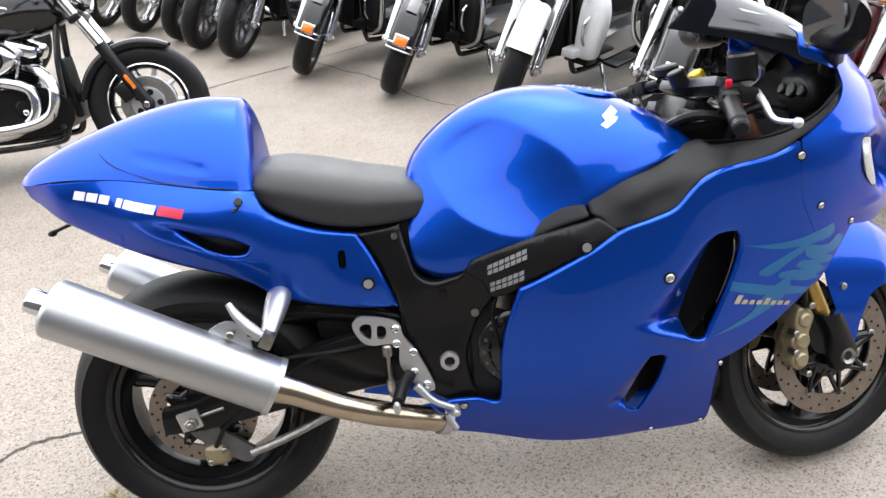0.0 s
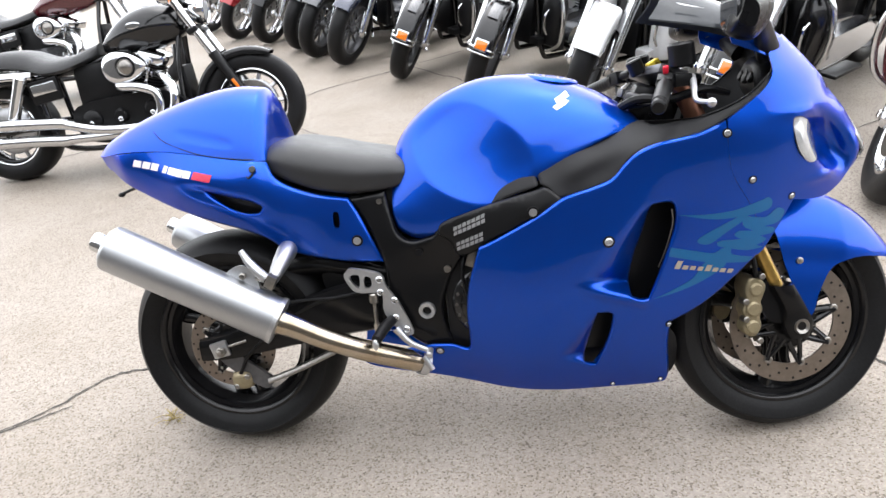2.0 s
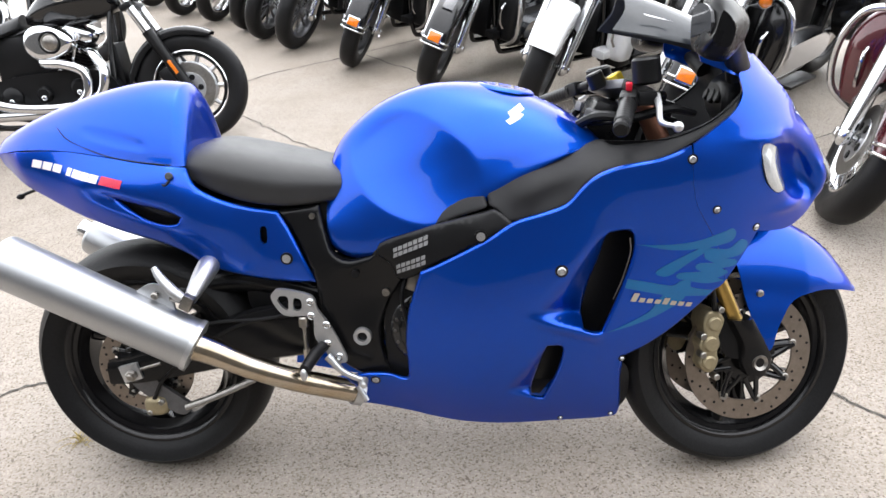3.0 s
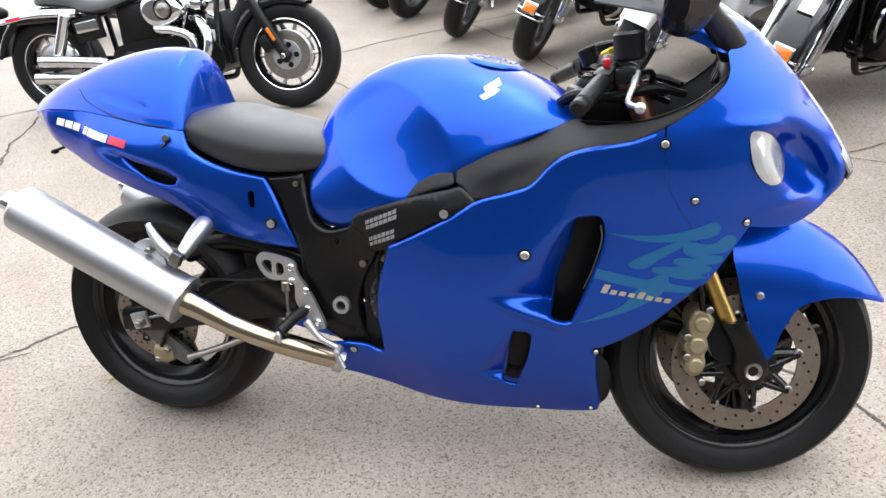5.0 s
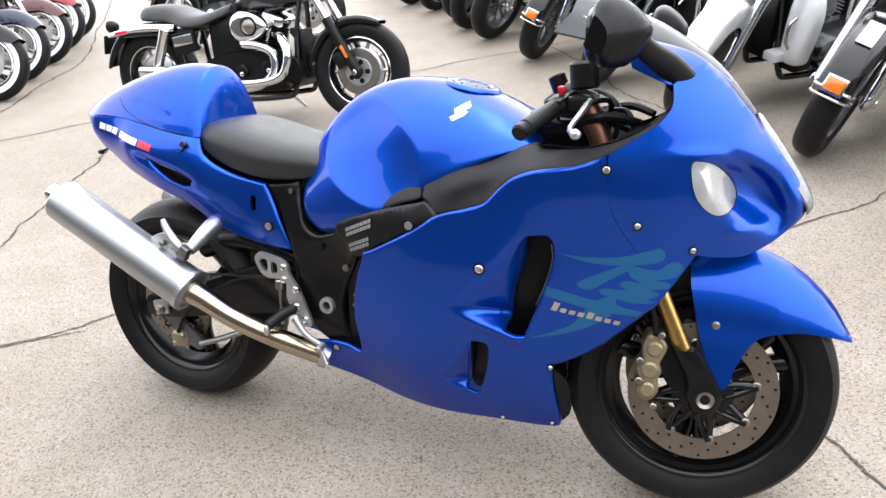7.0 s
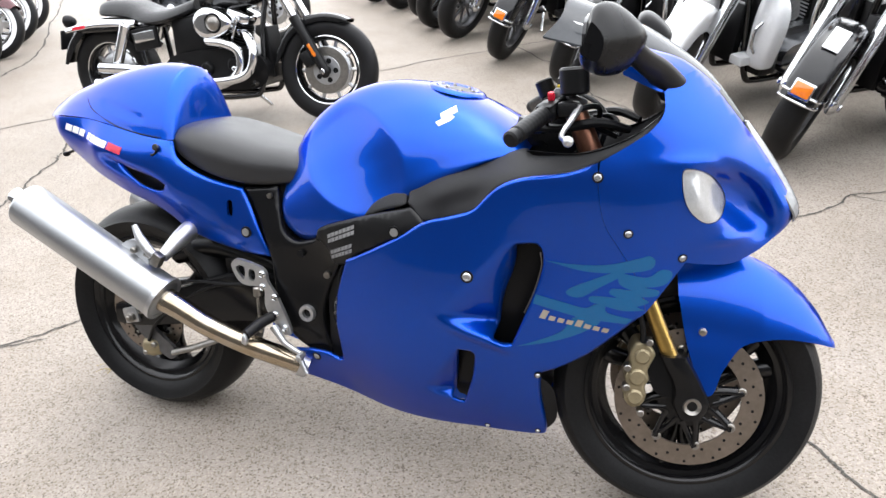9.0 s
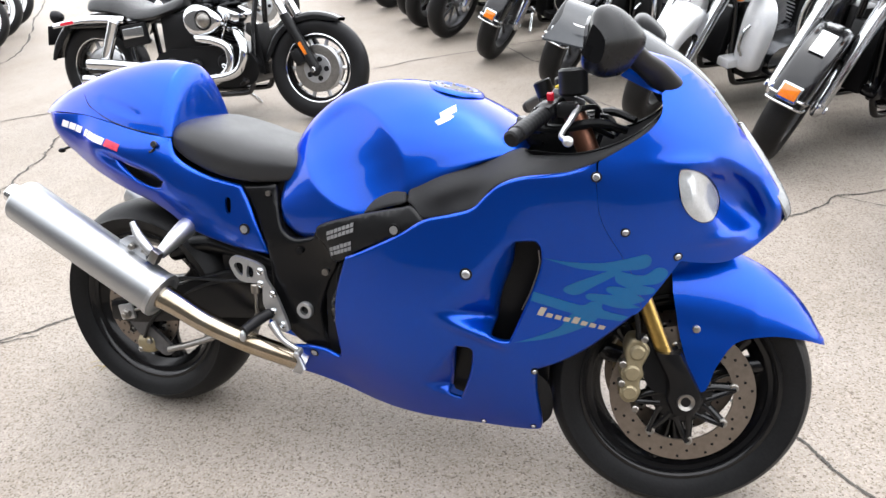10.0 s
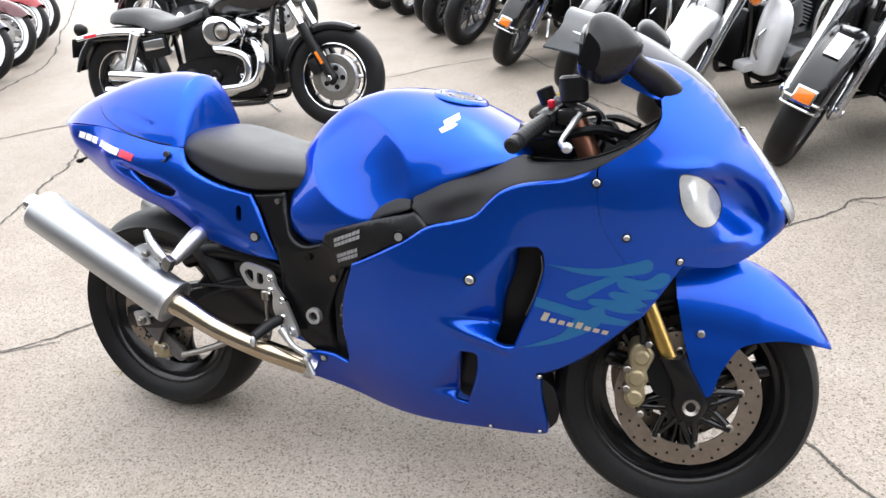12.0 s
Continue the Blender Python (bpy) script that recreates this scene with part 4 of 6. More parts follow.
for s in (1, -1):
    bm = bmesh.new()
    sheet(bm, TAIL, tail_depth, thick=0.006, holes=(TAILVENT, SLOT), step=0.009, side=s, roll=0.008, sharp_edge=lambda x, z: z > 0.825 and x < 0.24 or math.hypot(x - 0.395, z - 0.67) < 0.03)
    tail = part("tail_fairing", bm, BLUE, bike, "metallic blue tail fairing with white and red print bars", sharp=50)
    for line in (TAILVENT, SLOT):
        bm = bmesh.new()
        sheet(bm, grow(line, 0.006), lambda x, z: tail_base(x, z) + 0.026, thick=0.003, step=0.02, side=s)
        part("vent_duct", bm, BLACK, tail)
    bolt(tail, (0.445, s * tail_depth(0.445, 0.614), 0.614), (0, s, 0), 0.010, CAST)
    # seat lock
    bm = bmesh.new()
    yl = tail_depth(0.202, 0.815)
    cyl(bm, (0.205, s * yl, 0.815), (0.207, s * (yl - 0.012), 0.819), 0.009, seg=16, bevel=0.002)
    part("helmet_lock", bm, GLOSSBLACK, tail)
    bm = bmesh.new()
    tube(bm, [(0.205, s * (yl - 0.006), 0.806), (0.193, s * (yl - 0.008), 0.797), (0.185, s * (yl - 0.004), 0.803)], 0.003, seg=6)
    part("lock_hook", bm, BLACK, tail)
    # print: slanted white blocks with narrow gaps, then a red one
    def block(x0, x1, tall, mat):
        q = lambda x, h: (x + 0.42 * h, 0.843 - 0.235 * (x + 0.12) + h, 1)
        bm = bmesh.new()
        sheet(bm, [q(x0, 0.0), q(x1, 0.0), q(x1, tall), q(x0, tall)], lambda x, z: tail_depth(x, z) - 0.0014, thick=0.001, step=0.012, side=s)
        part("print_bar", bm, mat, tail)
    for k, x0 in enumerate((-0.128, -0.104, -0.080, -0.044, -0.028, -0.006, 0.016)):
        block(x0, x0 + (0.012 if k == 3 else 0.0205), 0.0165, INK)
    block(0.042, 0.092, 0.018, REDINK)
    # indicator stub under the tail
    bm = bmesh.new()
    tube(bm, [(-0.155, s * 0.05, 0.785), (-0.195, s * 0.055, 0.772), (-0.215, s * 0.06, 0.765)], 0.004, seg=8)
    egg(bm, (-0.219, s * 0.061, 0.762), (0.009, 0.012, 0.007))
    part("indicator_stub", bm, BLACK, tail)
    # black inner tail under the cowl
bm = bmesh.new()
loft(bm, [[(x, y, z) for y, z in ((-w, z0), (-w, z1), (w, z1), (w, z0))] for x, w, z0, z1 in ((-0.235, 0.03, 0.835, 0.86), (-0.14, 0.062, 0.775, 0.86), (0.0, 0.085, 0.715, 0.84), (0.15, 0.1, 0.67, 0.81), (0.3, 0.1, 0.63, 0.74), (0.46, 0.1, 0.6, 0.72))], 3, 1)
part("undertail", bm, BLACK, bike)
bm = box(bmesh.new(), (0.535, 0, 0.675), (0.16, 0.205, 0.13), None, 0.02)
part("seat_base", bm, BLACK, bike)
bm = bmesh.new()
loft(bm, [[(x, y, z) for y, z in ((-w, z0), (-w, z1), (0, z1 + 0.006), (w, z1), (w, z0), (0, z0 - 0.004))] for x, w, z0, z1 in ((-0.266, 0.03, 0.846, 0.878), (-0.255, 0.045, 0.84, 0.884), (-0.235, 0.045, 0.835, 0.886))], 3, 3)
part("tail_lamp", bm, LENS, bike, "small clear tail lamp in the tail tip")

# ---- frame, side covers, engine ----
frame_y = spline2([(0.43, 0.72, -0.125), (0.52, 0.73, -0.12), (0.55, 0.62, -0.145), (0.604, 0.415, -0.138), (0.667, 0.524, -0.138), (0.62, 0.31, -0.13), (0.70, 0.32, -0.13), (0.893, 0.676, -0.218), (0.75, 0.60, -0.182), (0.69, 0.64, -0.168), (0.96, 0.70, -0.224), (0.80, 0.69, -0.19), (0.92, 0.725, -0.208)])
MAINFRAME = [(0.425, 0.722, 1), (0.522, 0.733, 1), (0.535, 0.67), (0.55, 0.622), (0.585, 0.602), (0.64, 0.615, 1), (0.66, 0.65), (0.70, 0.655, 1), (0.735, 0.60), (0.702, 0.545), (0.674, 0.50), (0.648, 0.43), (0.650, 0.37), (0.668, 0.315), (0.655, 0.295), (0.62, 0.295, 1), (0.557, 0.335), (0.512, 0.40), (0.505, 0.50), (0.502, 0.55), (0.47, 0.645)]
SPAR = [(0.655, 0.622, 1), (0.673, 0.652), (0.79, 0.692), (0.90, 0.722), (0.925, 0.728), (0.955, 0.708), (0.962, 0.698, 1), (0.90, 0.664), (0.795, 0.608, 1), (0.74, 0.572), (0.70, 0.565), (0.685, 0.60)]
COVER_REAR = [(0.79, 0.688, 1), (0.81, 0.72), (0.845, 0.745), (0.90, 0.768, 1), (0.908, 0.735, 1), (0.90, 0.728), (0.85, 0.712)]
COVER = [(0.905, 0.768, 1), (1.0, 0.805), (1.131, 0.852), (1.16, 0.858, 1), (1.185, 0.848), (1.28, 0.862), (1.37, 0.895), (1.432, 0.945, 1), (1.412, 0.908), (1.37, 0.876), (1.263, 0.826), (1.176, 0.811), (1.125, 0.789), (1.095, 0.757), (1.073, 0.735), (0.963, 0.702), (0.93, 0.725), (0.912, 0.735, 1)]
cover_y = spline2([(0.79, 0.69, -0.185), (0.90, 0.768, -0.172), (0.91, 0.73, -0.21), (0.97, 0.705, -0.225), (1.0, 0.805, -0.175), (1.13, 0.85, -0.145), (1.073, 0.738, -0.232), (1.12, 0.785, -0.232), (1.0, 0.755, -0.214), (1.18, 0.812, -0.232), (1.18, 0.85, -0.165), (1.28, 0.86, -0.19), (1.263, 0.827, -0.228), (1.37, 0.878, -0.208), (1.37, 0.895, -0.19), (1.43, 0.945, -0.172), (1.09, 0.81, -0.185)])
for s in (1, -1):
    bm = bmesh.new()
    sheet(bm, MAINFRAME, frame_y, thick=0.03, step=0.014, side=s, roll=0.012)
    fr = part("frame_plate", bm, FRAME, bike, "black frame and swingarm pivot plate", sharp=50)
    bm = bmesh.new()
    sheet(bm, SPAR, lambda x, z: frame_y(x, z) - 0.010, thick=0.03, step=0.014, side=s, roll=0.007)
    spar = part("frame_spar", bm, BLACK, bike, "black frame spar cover with two grey print blocks", sharp=50)
    bolt(spar, (0.893, s * (frame_y(0.893, 0.676) - 0.012), 0.676), (0, s, 0), 0.0095, CAST)
    for bx, bz, br in ((0.667, 0.524, 0.009), (0.508, 0.707, 0.007), (0.6, 0.573, 0.009)):
        bolt(fr, (bx, s * (frame_y(bx, bz) - 0.002), bz), (0, s, 0), br, BLACK if bx == 0.6 else STEEL)
    bm = bmesh.new()
    revolve(bm, [(0.012, 0.008), (0.0205, 0.009), (0.022, 0.005), (0.022, -0.005), (0.012, -0.005)], (0.604, s * 0.14, 0.415), (0, s, 0), 24)
    part("pivot_nut", bm, CAST, fr)
    # grey lettering blocks on the spar: rows of short bars
    for r0, (xa, za) in enumerate(((0.696, 0.618), (0.700, 0.578))):
        for k in range(7 if r0 == 0 else 6):
            for lvl in (0, 1):
                x0, z0 = xa + k * 0.0118, za + k * 0.0118 * 0.43 + lvl * 0.0125
                bm = bmesh.new()
                sheet(bm, [(x0, z0, 1), (x0 + 0.0095, z0 + 0.004, 1), (x0 + 0.0105, z0 + 0.0135, 1), (x0 + 0.001, z0 + 0.0095, 1)], lambda x, z: frame_y(x, z) - 0.0125, thick=0.001, step=0.02, side=s)
                part("print_bar", bm, GREYINK, spar)
    bm = bmesh.new()
    sheet(bm, COVER_REAR, cover_y, thick=0.02, step=0.012, side=s, roll=0.008)
    part("side_cover", bm, MATTE, bike, "matte grey-black cover below the tank", sharp=50)
    bm = bmesh.new()
    sheet(bm, COVER, lambda x, z: cover_y(x, z) - 0.012 * math.exp(-((z - 0.772 - 0.33 * (x - 1.0)) / 0.022) ** 2) * smooth01((x - 0.93) / 0.1) * smooth01((1.2 - x) / 0.12), thick=0.012, step=0.010, side=s, roll=0.008)
    part("side_cover", bm, MATTE, bike, "matte grey-black inner fairing cover", sharp=50)
    # inner cockpit wall, falling inward from the rim
    bm = bmesh.new()
    patch(bm, [[(x, s * y, z), (x + 0.02, s * (y - 0.02), z - 0.03), (x + 0.04, s * (y - 0.06), z - 0.10)] for x, y, z in ((1.16, 0.15, 0.856), (1.28, 0.19, 0.862), (1.37, 0.19, 0.896), (1.43, 0.172, 0.945), (1.432, 0.145, 0.985), (1.45, 0.12, 1.005))], 5, 4, 0.006, (0, -s, 0))
    part("inner_panel", bm, MATTE, bike)
# engine block and clutch cover seen behind the fairing's rear edge
bm = bmesh.new()
box(bm, (0.88, 0, 0.46), (0.46, 0.26, 0.36), bevel=0.03)
part("engine", bm, BLACK, bike, "black engine block behind the fairing")
for s in (1, -1):
    bm = bmesh.new()
    revolve(bm, [(0.0005, 0.15), (0.05, 0.152), (0.068, 0.148), (0.074, 0.138), (0.088, 0.136), (0.096, 0.128), (0.098, 0.1)], (0.765, 0, 0.425), (0, s, 0), 48, closed=False)
    cover = part("clutch_cover", bm, GLOSSBLACK, bike, "black round engine cover with bolts")
    for k in range(9):
        a = radians(100 + 20 * k)
        bolt(cover, (0.765 + 0.083 * math.cos(a), s * 0.137, 0.425 + 0.083 * math.sin(a)), (0, s, 0), 0.0045, STEEL)
    bm = box(bmesh.new(), (0.735, s * 0.125, 0.545), (0.05, 0.02, 0.05), pose(0, 0, 0, 0, 20, 0), 0.006)
    part("sensor_housing", bm, STEEL, bike)
    bm = tube(bmesh.new(), [(0.72, s * 0.14, 0.57), (0.705, s * 0.15, 0.52), (0.712, s * 0.15, 0.46), (0.73, s * 0.145, 0.38)], 0.005, seg=8)
    part("breather_hose", bm, BLACK, bike)
# dark closing web inside the shell, out of the light
bm = bmesh.new()
loft(bm, [[(x, y, z) for y, z in ((-w, z0), (-w, z1), (w, z1), (w, z0))] for x, w, z0, z1 in ((0.62, 0.1, 0.5, 0.66), (0.8, 0.13, 0.5, 0.72), (1.0, 0.13, 0.45, 0.78), (1.12, 0.12, 0.45, 0.80))], 3, 1)
part("airbox", bm, BLACK, bike)
bm = bmesh.new()
box(bm, (1.15, 0, 0.50), (0.05, 0.24, 0.46), pose(0, 0, 0, 0, -10, 0), 0.01)
part("radiator", bm, BLACK, bike)
bm = bmesh.new()
sheet(bm, [(0.395, 0.285, 1), (0.62, 0.235), (0.80, 0.185), (1.0, 0.172), (1.19, 0.172, 1), (1.19, 0.21, 1), (0.8, 0.23), (0.62, 0.29), (0.40, 0.315, 1)], lambda x, z: 0.0, thick=0.004, step=0.03)
belly = part("belly_web", bm, BLUE, bike)

# swingarm, shock linkage, rear brake
for s in (1, -1):
    bm = bmesh.new()
    loft(bm, [[(x, s * (yy + d), z + e) for d, e in ((-0.016, -h), (0.016, -h), (0.02, 0), (0.016, h), (-0.016, h), (-0.02, 0))] for x, yy, z, h in ((-0.045, 0.108, 0.318, 0.028), (0.05, 0.11, 0.332, 0.036), (0.2, 0.112, 0.375, 0.05), (0.35, 0.112, 0.415, 0.062), (0.5, 0.108, 0.43, 0.06), (0.6, 0.1, 0.42, 0.04))], 4, 3)
    arm = part("swingarm_beam", bm, FRAME, bike, "black swingarm beam")
    bm = bmesh.new()
    box(bm, (0.017, s * 0.132, 0.326), (0.05, 0.012, 0.045), pose(0, 0, 0, 0, -14, 0), 0.004)
    part("chain_adjuster", bm, CAST, arm)
    bm = bmesh.new()
    cyl(bm, (0.022, s * 0.12, 0.322), (0.022, s * 0.15, 0.322), 0.015, seg=6, bevel=0.003)
    cyl(bm, (0.022, s * 0.12, 0.322), (0.022, s * 0.156, 0.322), 0.008, seg=14, bevel=0.002)
    part("axle_nut", bm, STEEL, arm)
    bm = bmesh.new()
    cyl(bm, (0.04, s * 0.13, 0.333), (0.095, s * 0.13, 0.348), 0.004, seg=10)
    part("adjuster_bolt", bm, STEEL, arm)
bm = bmesh.new()
tube(bm, [(0.14, -0.06, 0.50), (0.25, -0.05, 0.535), (0.38, -0.06, 0.53), (0.5, -0.07, 0.50)], [0.03, 0.035, 0.035, 0.03], seg=14)
tube(bm, [(0.14, 0.06, 0.50), (0.25, 0.05, 0.535), (0.38, 0.06, 0.53), (0.5, 0.07, 0.50)], [0.03, 0.035, 0.035, 0.03], seg=14)
part("swingarm_brace", bm, FRAME, bike, "black arched swingarm brace")
bm = bmesh.new()
box(bm, (0.40, 0, 0.56), (0.18, 0.17, 0.2), bevel=0.03)
part("inner_mudguard", bm, BLACK, bike)
bm = bmesh.new()
cyl(bm, (0.44, 0.0, 0.62), (0.40, 0.0, 0.33), 0.028, seg=20)
part("shock_absorber", bm, BLACK, bike)
# rear caliper hangs under the axle on a silver bracket
bm = bmesh.new()
loft(bm, [[(x + dx, y, z + dz) for dx, dz in ((-w, -h), (w, -h), (w, h), (-w, h))] for y, x, z, w, h in ((-0.085, 0.062, 0.232, 0.022, 0.020), (-0.105, 0.060, 0.228, 0.026, 0.023), (-0.122, 0.058, 0.226, 0.022, 0.02), (-0.130, 0.056, 0.225, 0.012, 0.012))], 3, 3)
rcal = part("rear_caliper", bm, CALIPER, bike, "brass-coloured rear brake caliper")
for bx, bz in ((0.045, 0.212), (0.078, 0.24)):
    bolt(rcal, (bx, -0.128, bz), (0, -1, 0), 0.008, STEEL)
bm = bmesh.new()
plate(bm, [(0.0, 0.345), (0.045, 0.345), (0.075, 0.29), (0.135, 0.24), (0.15, 0.22), (0.125, 0.2), (0.085, 0.22), (0.03, 0.262), (0.0, 0.30)], -0.118, -0.106)
part("caliper_bracket", bm, DARKRIM, rcal)
bm = bmesh.new()
tube(bm, [(0.135, -0.118, 0.222), (0.22, -0.118, 0.252), (0.36, -0.112, 0.312)], 0.010, seg=10, flat=0.6)
part("torque_arm", bm, STEEL, bike, "silver brake torque arm")
bm = bmesh.new()
tube(bm, [(0.06, -0.125, 0.25), (0.1, -0.13, 0.31), (0.2, -0.128, 0.39), (0.32, -0.13, 0.45), (0.45, -0.13, 0.47)], 0.005, seg=8)
part("rear_brake_hose", bm, BLACK, bike)
bm = bmesh.new()
tube(bm, [(0.13, -0.133, 0.435), (0.25, -0.134, 0.455), (0.38, -0.134, 0.462), (0.47, -0.134, 0.485)], 0.004, seg=8)
part("swingarm_trim", bm, MATTE, bike)

# silencers and link pipes
for s in (1, -1):
    a, b = Vector((-0.158, s * 0.268, 0.668)), Vector((0.243, s * 0.238, 0.438))
    if s > 0:
        # the far can sits lower and closer in
        a, b = a + Vector((-0.052, -0.068, -0.068)), b + Vector((-0.052, -0.068, -0.068))
    u = (b - a).normalized()
    bm = bmesh.new()
    ln = (b - a).length
    revolve(bm, [(0.0005, 0.004), (0.03, 0.004), (0.048, 0.0), (0.056, 0.006), (0.0585, 0.012), (0.0585, ln - 0.02), (0.0565, ln - 0.008), (0.046, ln), (0.0005, ln + 0.002)], a, u, 56, closed=False)
    can = part("silencer", bm, ALU, bike, "large brushed aluminium silencer can")
    bm = bmesh.new()
    revolve(bm, [(0.019, -0.034), (0.0225, -0.036), (0.025, -0.032), (0.025, 0.004), (0.019, 0.004)], a, u, 36)
    part("tail_pipe", bm, CHROME, can)
    bm = bmesh.new()
    revolve(bm, [(0.05, ln - 0.014), (0.061, ln - 0.014), (0.061, ln - 0.002), (0.05, ln - 0.001)], a, u, 56)
    part("can_band", bm, CAST, can)
    bm = bmesh.new()
    tube(bm, [b - u * 0.01, b + Vector((0.04, s * -0.004, -0.018)), (0.36, s * 0.222, 0.376), (0.46, s * 0.19, 0.325), (0.59, s * 0.13, 0.262)], [0.034, 0.03, 0.0275, 0.0275, 0.0275], seg=28)
    pipe = part("link_pipe", bm, BRONZE, bike, "heat-tinted steel exhaust link pipe")
    bm = bmesh.new()
    d = Vector((0.13, s * -0.06, -0.063)).normalized()
    p = Vector((0.578, s * 0.1335, 0.2655))
    revolve(bm, [(0.028, -0.01), (0.032, -0.01), (0.032, 0.012), (0.028, 0.012)], p, d, 30)
    cyl(bm, p + Vector((0.01, s * 0.03, 0.03)), p + Vector((0.03, s * 0.035, -0.005)), 0.007, seg=10)
    part("pipe_clamp", bm, CAST, pipe)
    # bracket on the can
    bm = bmesh.new()
    sheet(bm, [(0.105, 0.545), (0.125, 0.575), (0.16, 0.59), (0.19, 0.578), (0.202, 0.55), (0.205, 0.525, 1), (0.1, 0.54, 1)], lambda x, z: -0.238, thick=0.008, step=0.03, side=-s)
    br = part("can_bracket", bm, CAST, can)
    bolt(br, (0.168, s * 0.248, 0.565), (0, s, 0), 0.009, STEEL)
    # footrest hanger from the tail
    bm = bmesh.new()
    tube(bm, [(0.252, s * 0.116, 0.602), (0.249, s * 0.142, 0.590), (0.244, s * 0.18, 0.572), (0.236, s * 0.222, 0.546)], [0.032, 0.033, 0.028, 0.019], seg=18, flat=0.75)
    hanger = part("footrest_hanger", bm, CAST, bike, "silver passenger footrest hanger")
    bm = bmesh.new()
    tube(bm, [(0.17, s * 0.235, 0.628), (0.187, s * 0.24, 0.6), (0.21, s * 0.242, 0.572), (0.226, s * 0.24, 0.555)], [0.007, 0.011, 0.013, 0.012], seg=12, flat=0.65)
    part("folded_footrest", bm, CAST, hanger)
    bm = bmesh.new()
    box(bm, (0.238, s * 0.242, 0.546), (0.026, 0.022, 0.036), pose(0, 0, 0, 0, 30, 0), 0.004)
    cyl(bm, (0.2, s * 0.245, 0.557), (0.222, s * 0.245, 0.55), 0.005, seg=8)
    part("footrest_hinge", bm, STEEL, hanger)
    # rider's footrest bracket with two windows
    bm = bmesh.new()
    PL = [(0.402, 0.522), (0.408, 0.538), (0.425, 0.545), (0.485, 0.532), (0.503, 0.517), (0.508, 0.492), (0.535, 0.45), (0.566, 0.372), (0.556, 0.357), (0.538, 0.362), (0.508, 0.402), (0.495, 0.43), (0.496, 0.47), (0.478, 0.478), (0.44, 0.478), (0.418, 0.49)]
    H1 = [(0.416, 0.517), (0.424, 0.528), (0.441, 0.524), (0.439, 0.495), (0.428, 0.498)]
    H2 = [(0.455, 0.521), (0.471, 0.517), (0.470, 0.495), (0.453, 0.493)]
    plate(bm, PL, -0.165, -0.155, holes=(H1, H2))
    bmesh.ops.transform(bm, matrix=Matrix.Diagonal((1, -s, 1, 1)), verts=bm.verts[:])
    brk = part("footrest_bracket", bm, CAST, bike, "silver footrest bracket with cut-out windows")
    for bx, bz in ((0.493, 0.512), (0.492, 0.478), (0.526, 0.455), (0.525, 0.408), (0.55, 0.375)):
        bolt(brk, (bx, s * 0.166, bz), (0, s, 0), 0.0095, CHROME)
    bm = bmesh.new()
    tube(bm, [(0.515, s * 0.165, 0.402), (0.50, s * 0.195, 0.394), (0.486, s * 0.24, 0.378)], [0.0135, 0.0145, 0.0135], seg=14)
    part("footrest_peg", bm, BLACK, brk, "black rubber rider's footrest")
    bm = bmesh.new()
    egg(bm, (0.483, s * 0.243, 0.366), (0.008, 0.008, 0.015))
    part("peg_tip", bm, CAST, brk)
    bm = bmesh.new()
    tube(bm, [(0.525, s * 0.178, 0.382), (0.56, s * 0.185, 0.345), (0.605, s * 0.185, 0.322)], [0.011, 0.008, 0.007], seg=10)
    cyl(bm, (0.608, s * 0.178, 0.322), (0.608, s * 0.205, 0.316), 0.009, seg=14, bevel=0.003)
    part("pedal", bm, CAST, brk)
    bm = bmesh.new()
    cyl(bm, (0.471, s * 0.158, 0.475), (0.471, s * 0.158, 0.35), 0.005, seg=10)
    cyl(bm, (0.471, s * 0.158, 0.475), (0.471, s * 0.158, 0.448), 0.012, seg=14, bevel=0.003)
    cyl(bm, (0.471, s * 0.158, 0.392), (0.471, s * 0.158, 0.365), 0.009, seg=6)
    part("master_cylinder_rod", bm, STEEL, brk)

# side stand, hidden on the far side
bm = bmesh.new()
tube(bm, [(0.66, 0.13, 0.30), (0.63, 0.2, 0.17), (0.61, 0.265, 0.047)], 0.012, seg=12)
egg(bm, (0.605, 0.27, 0.052), (0.035, 0.025, 0.008))
part("side_stand", bm, FRAME, bike)

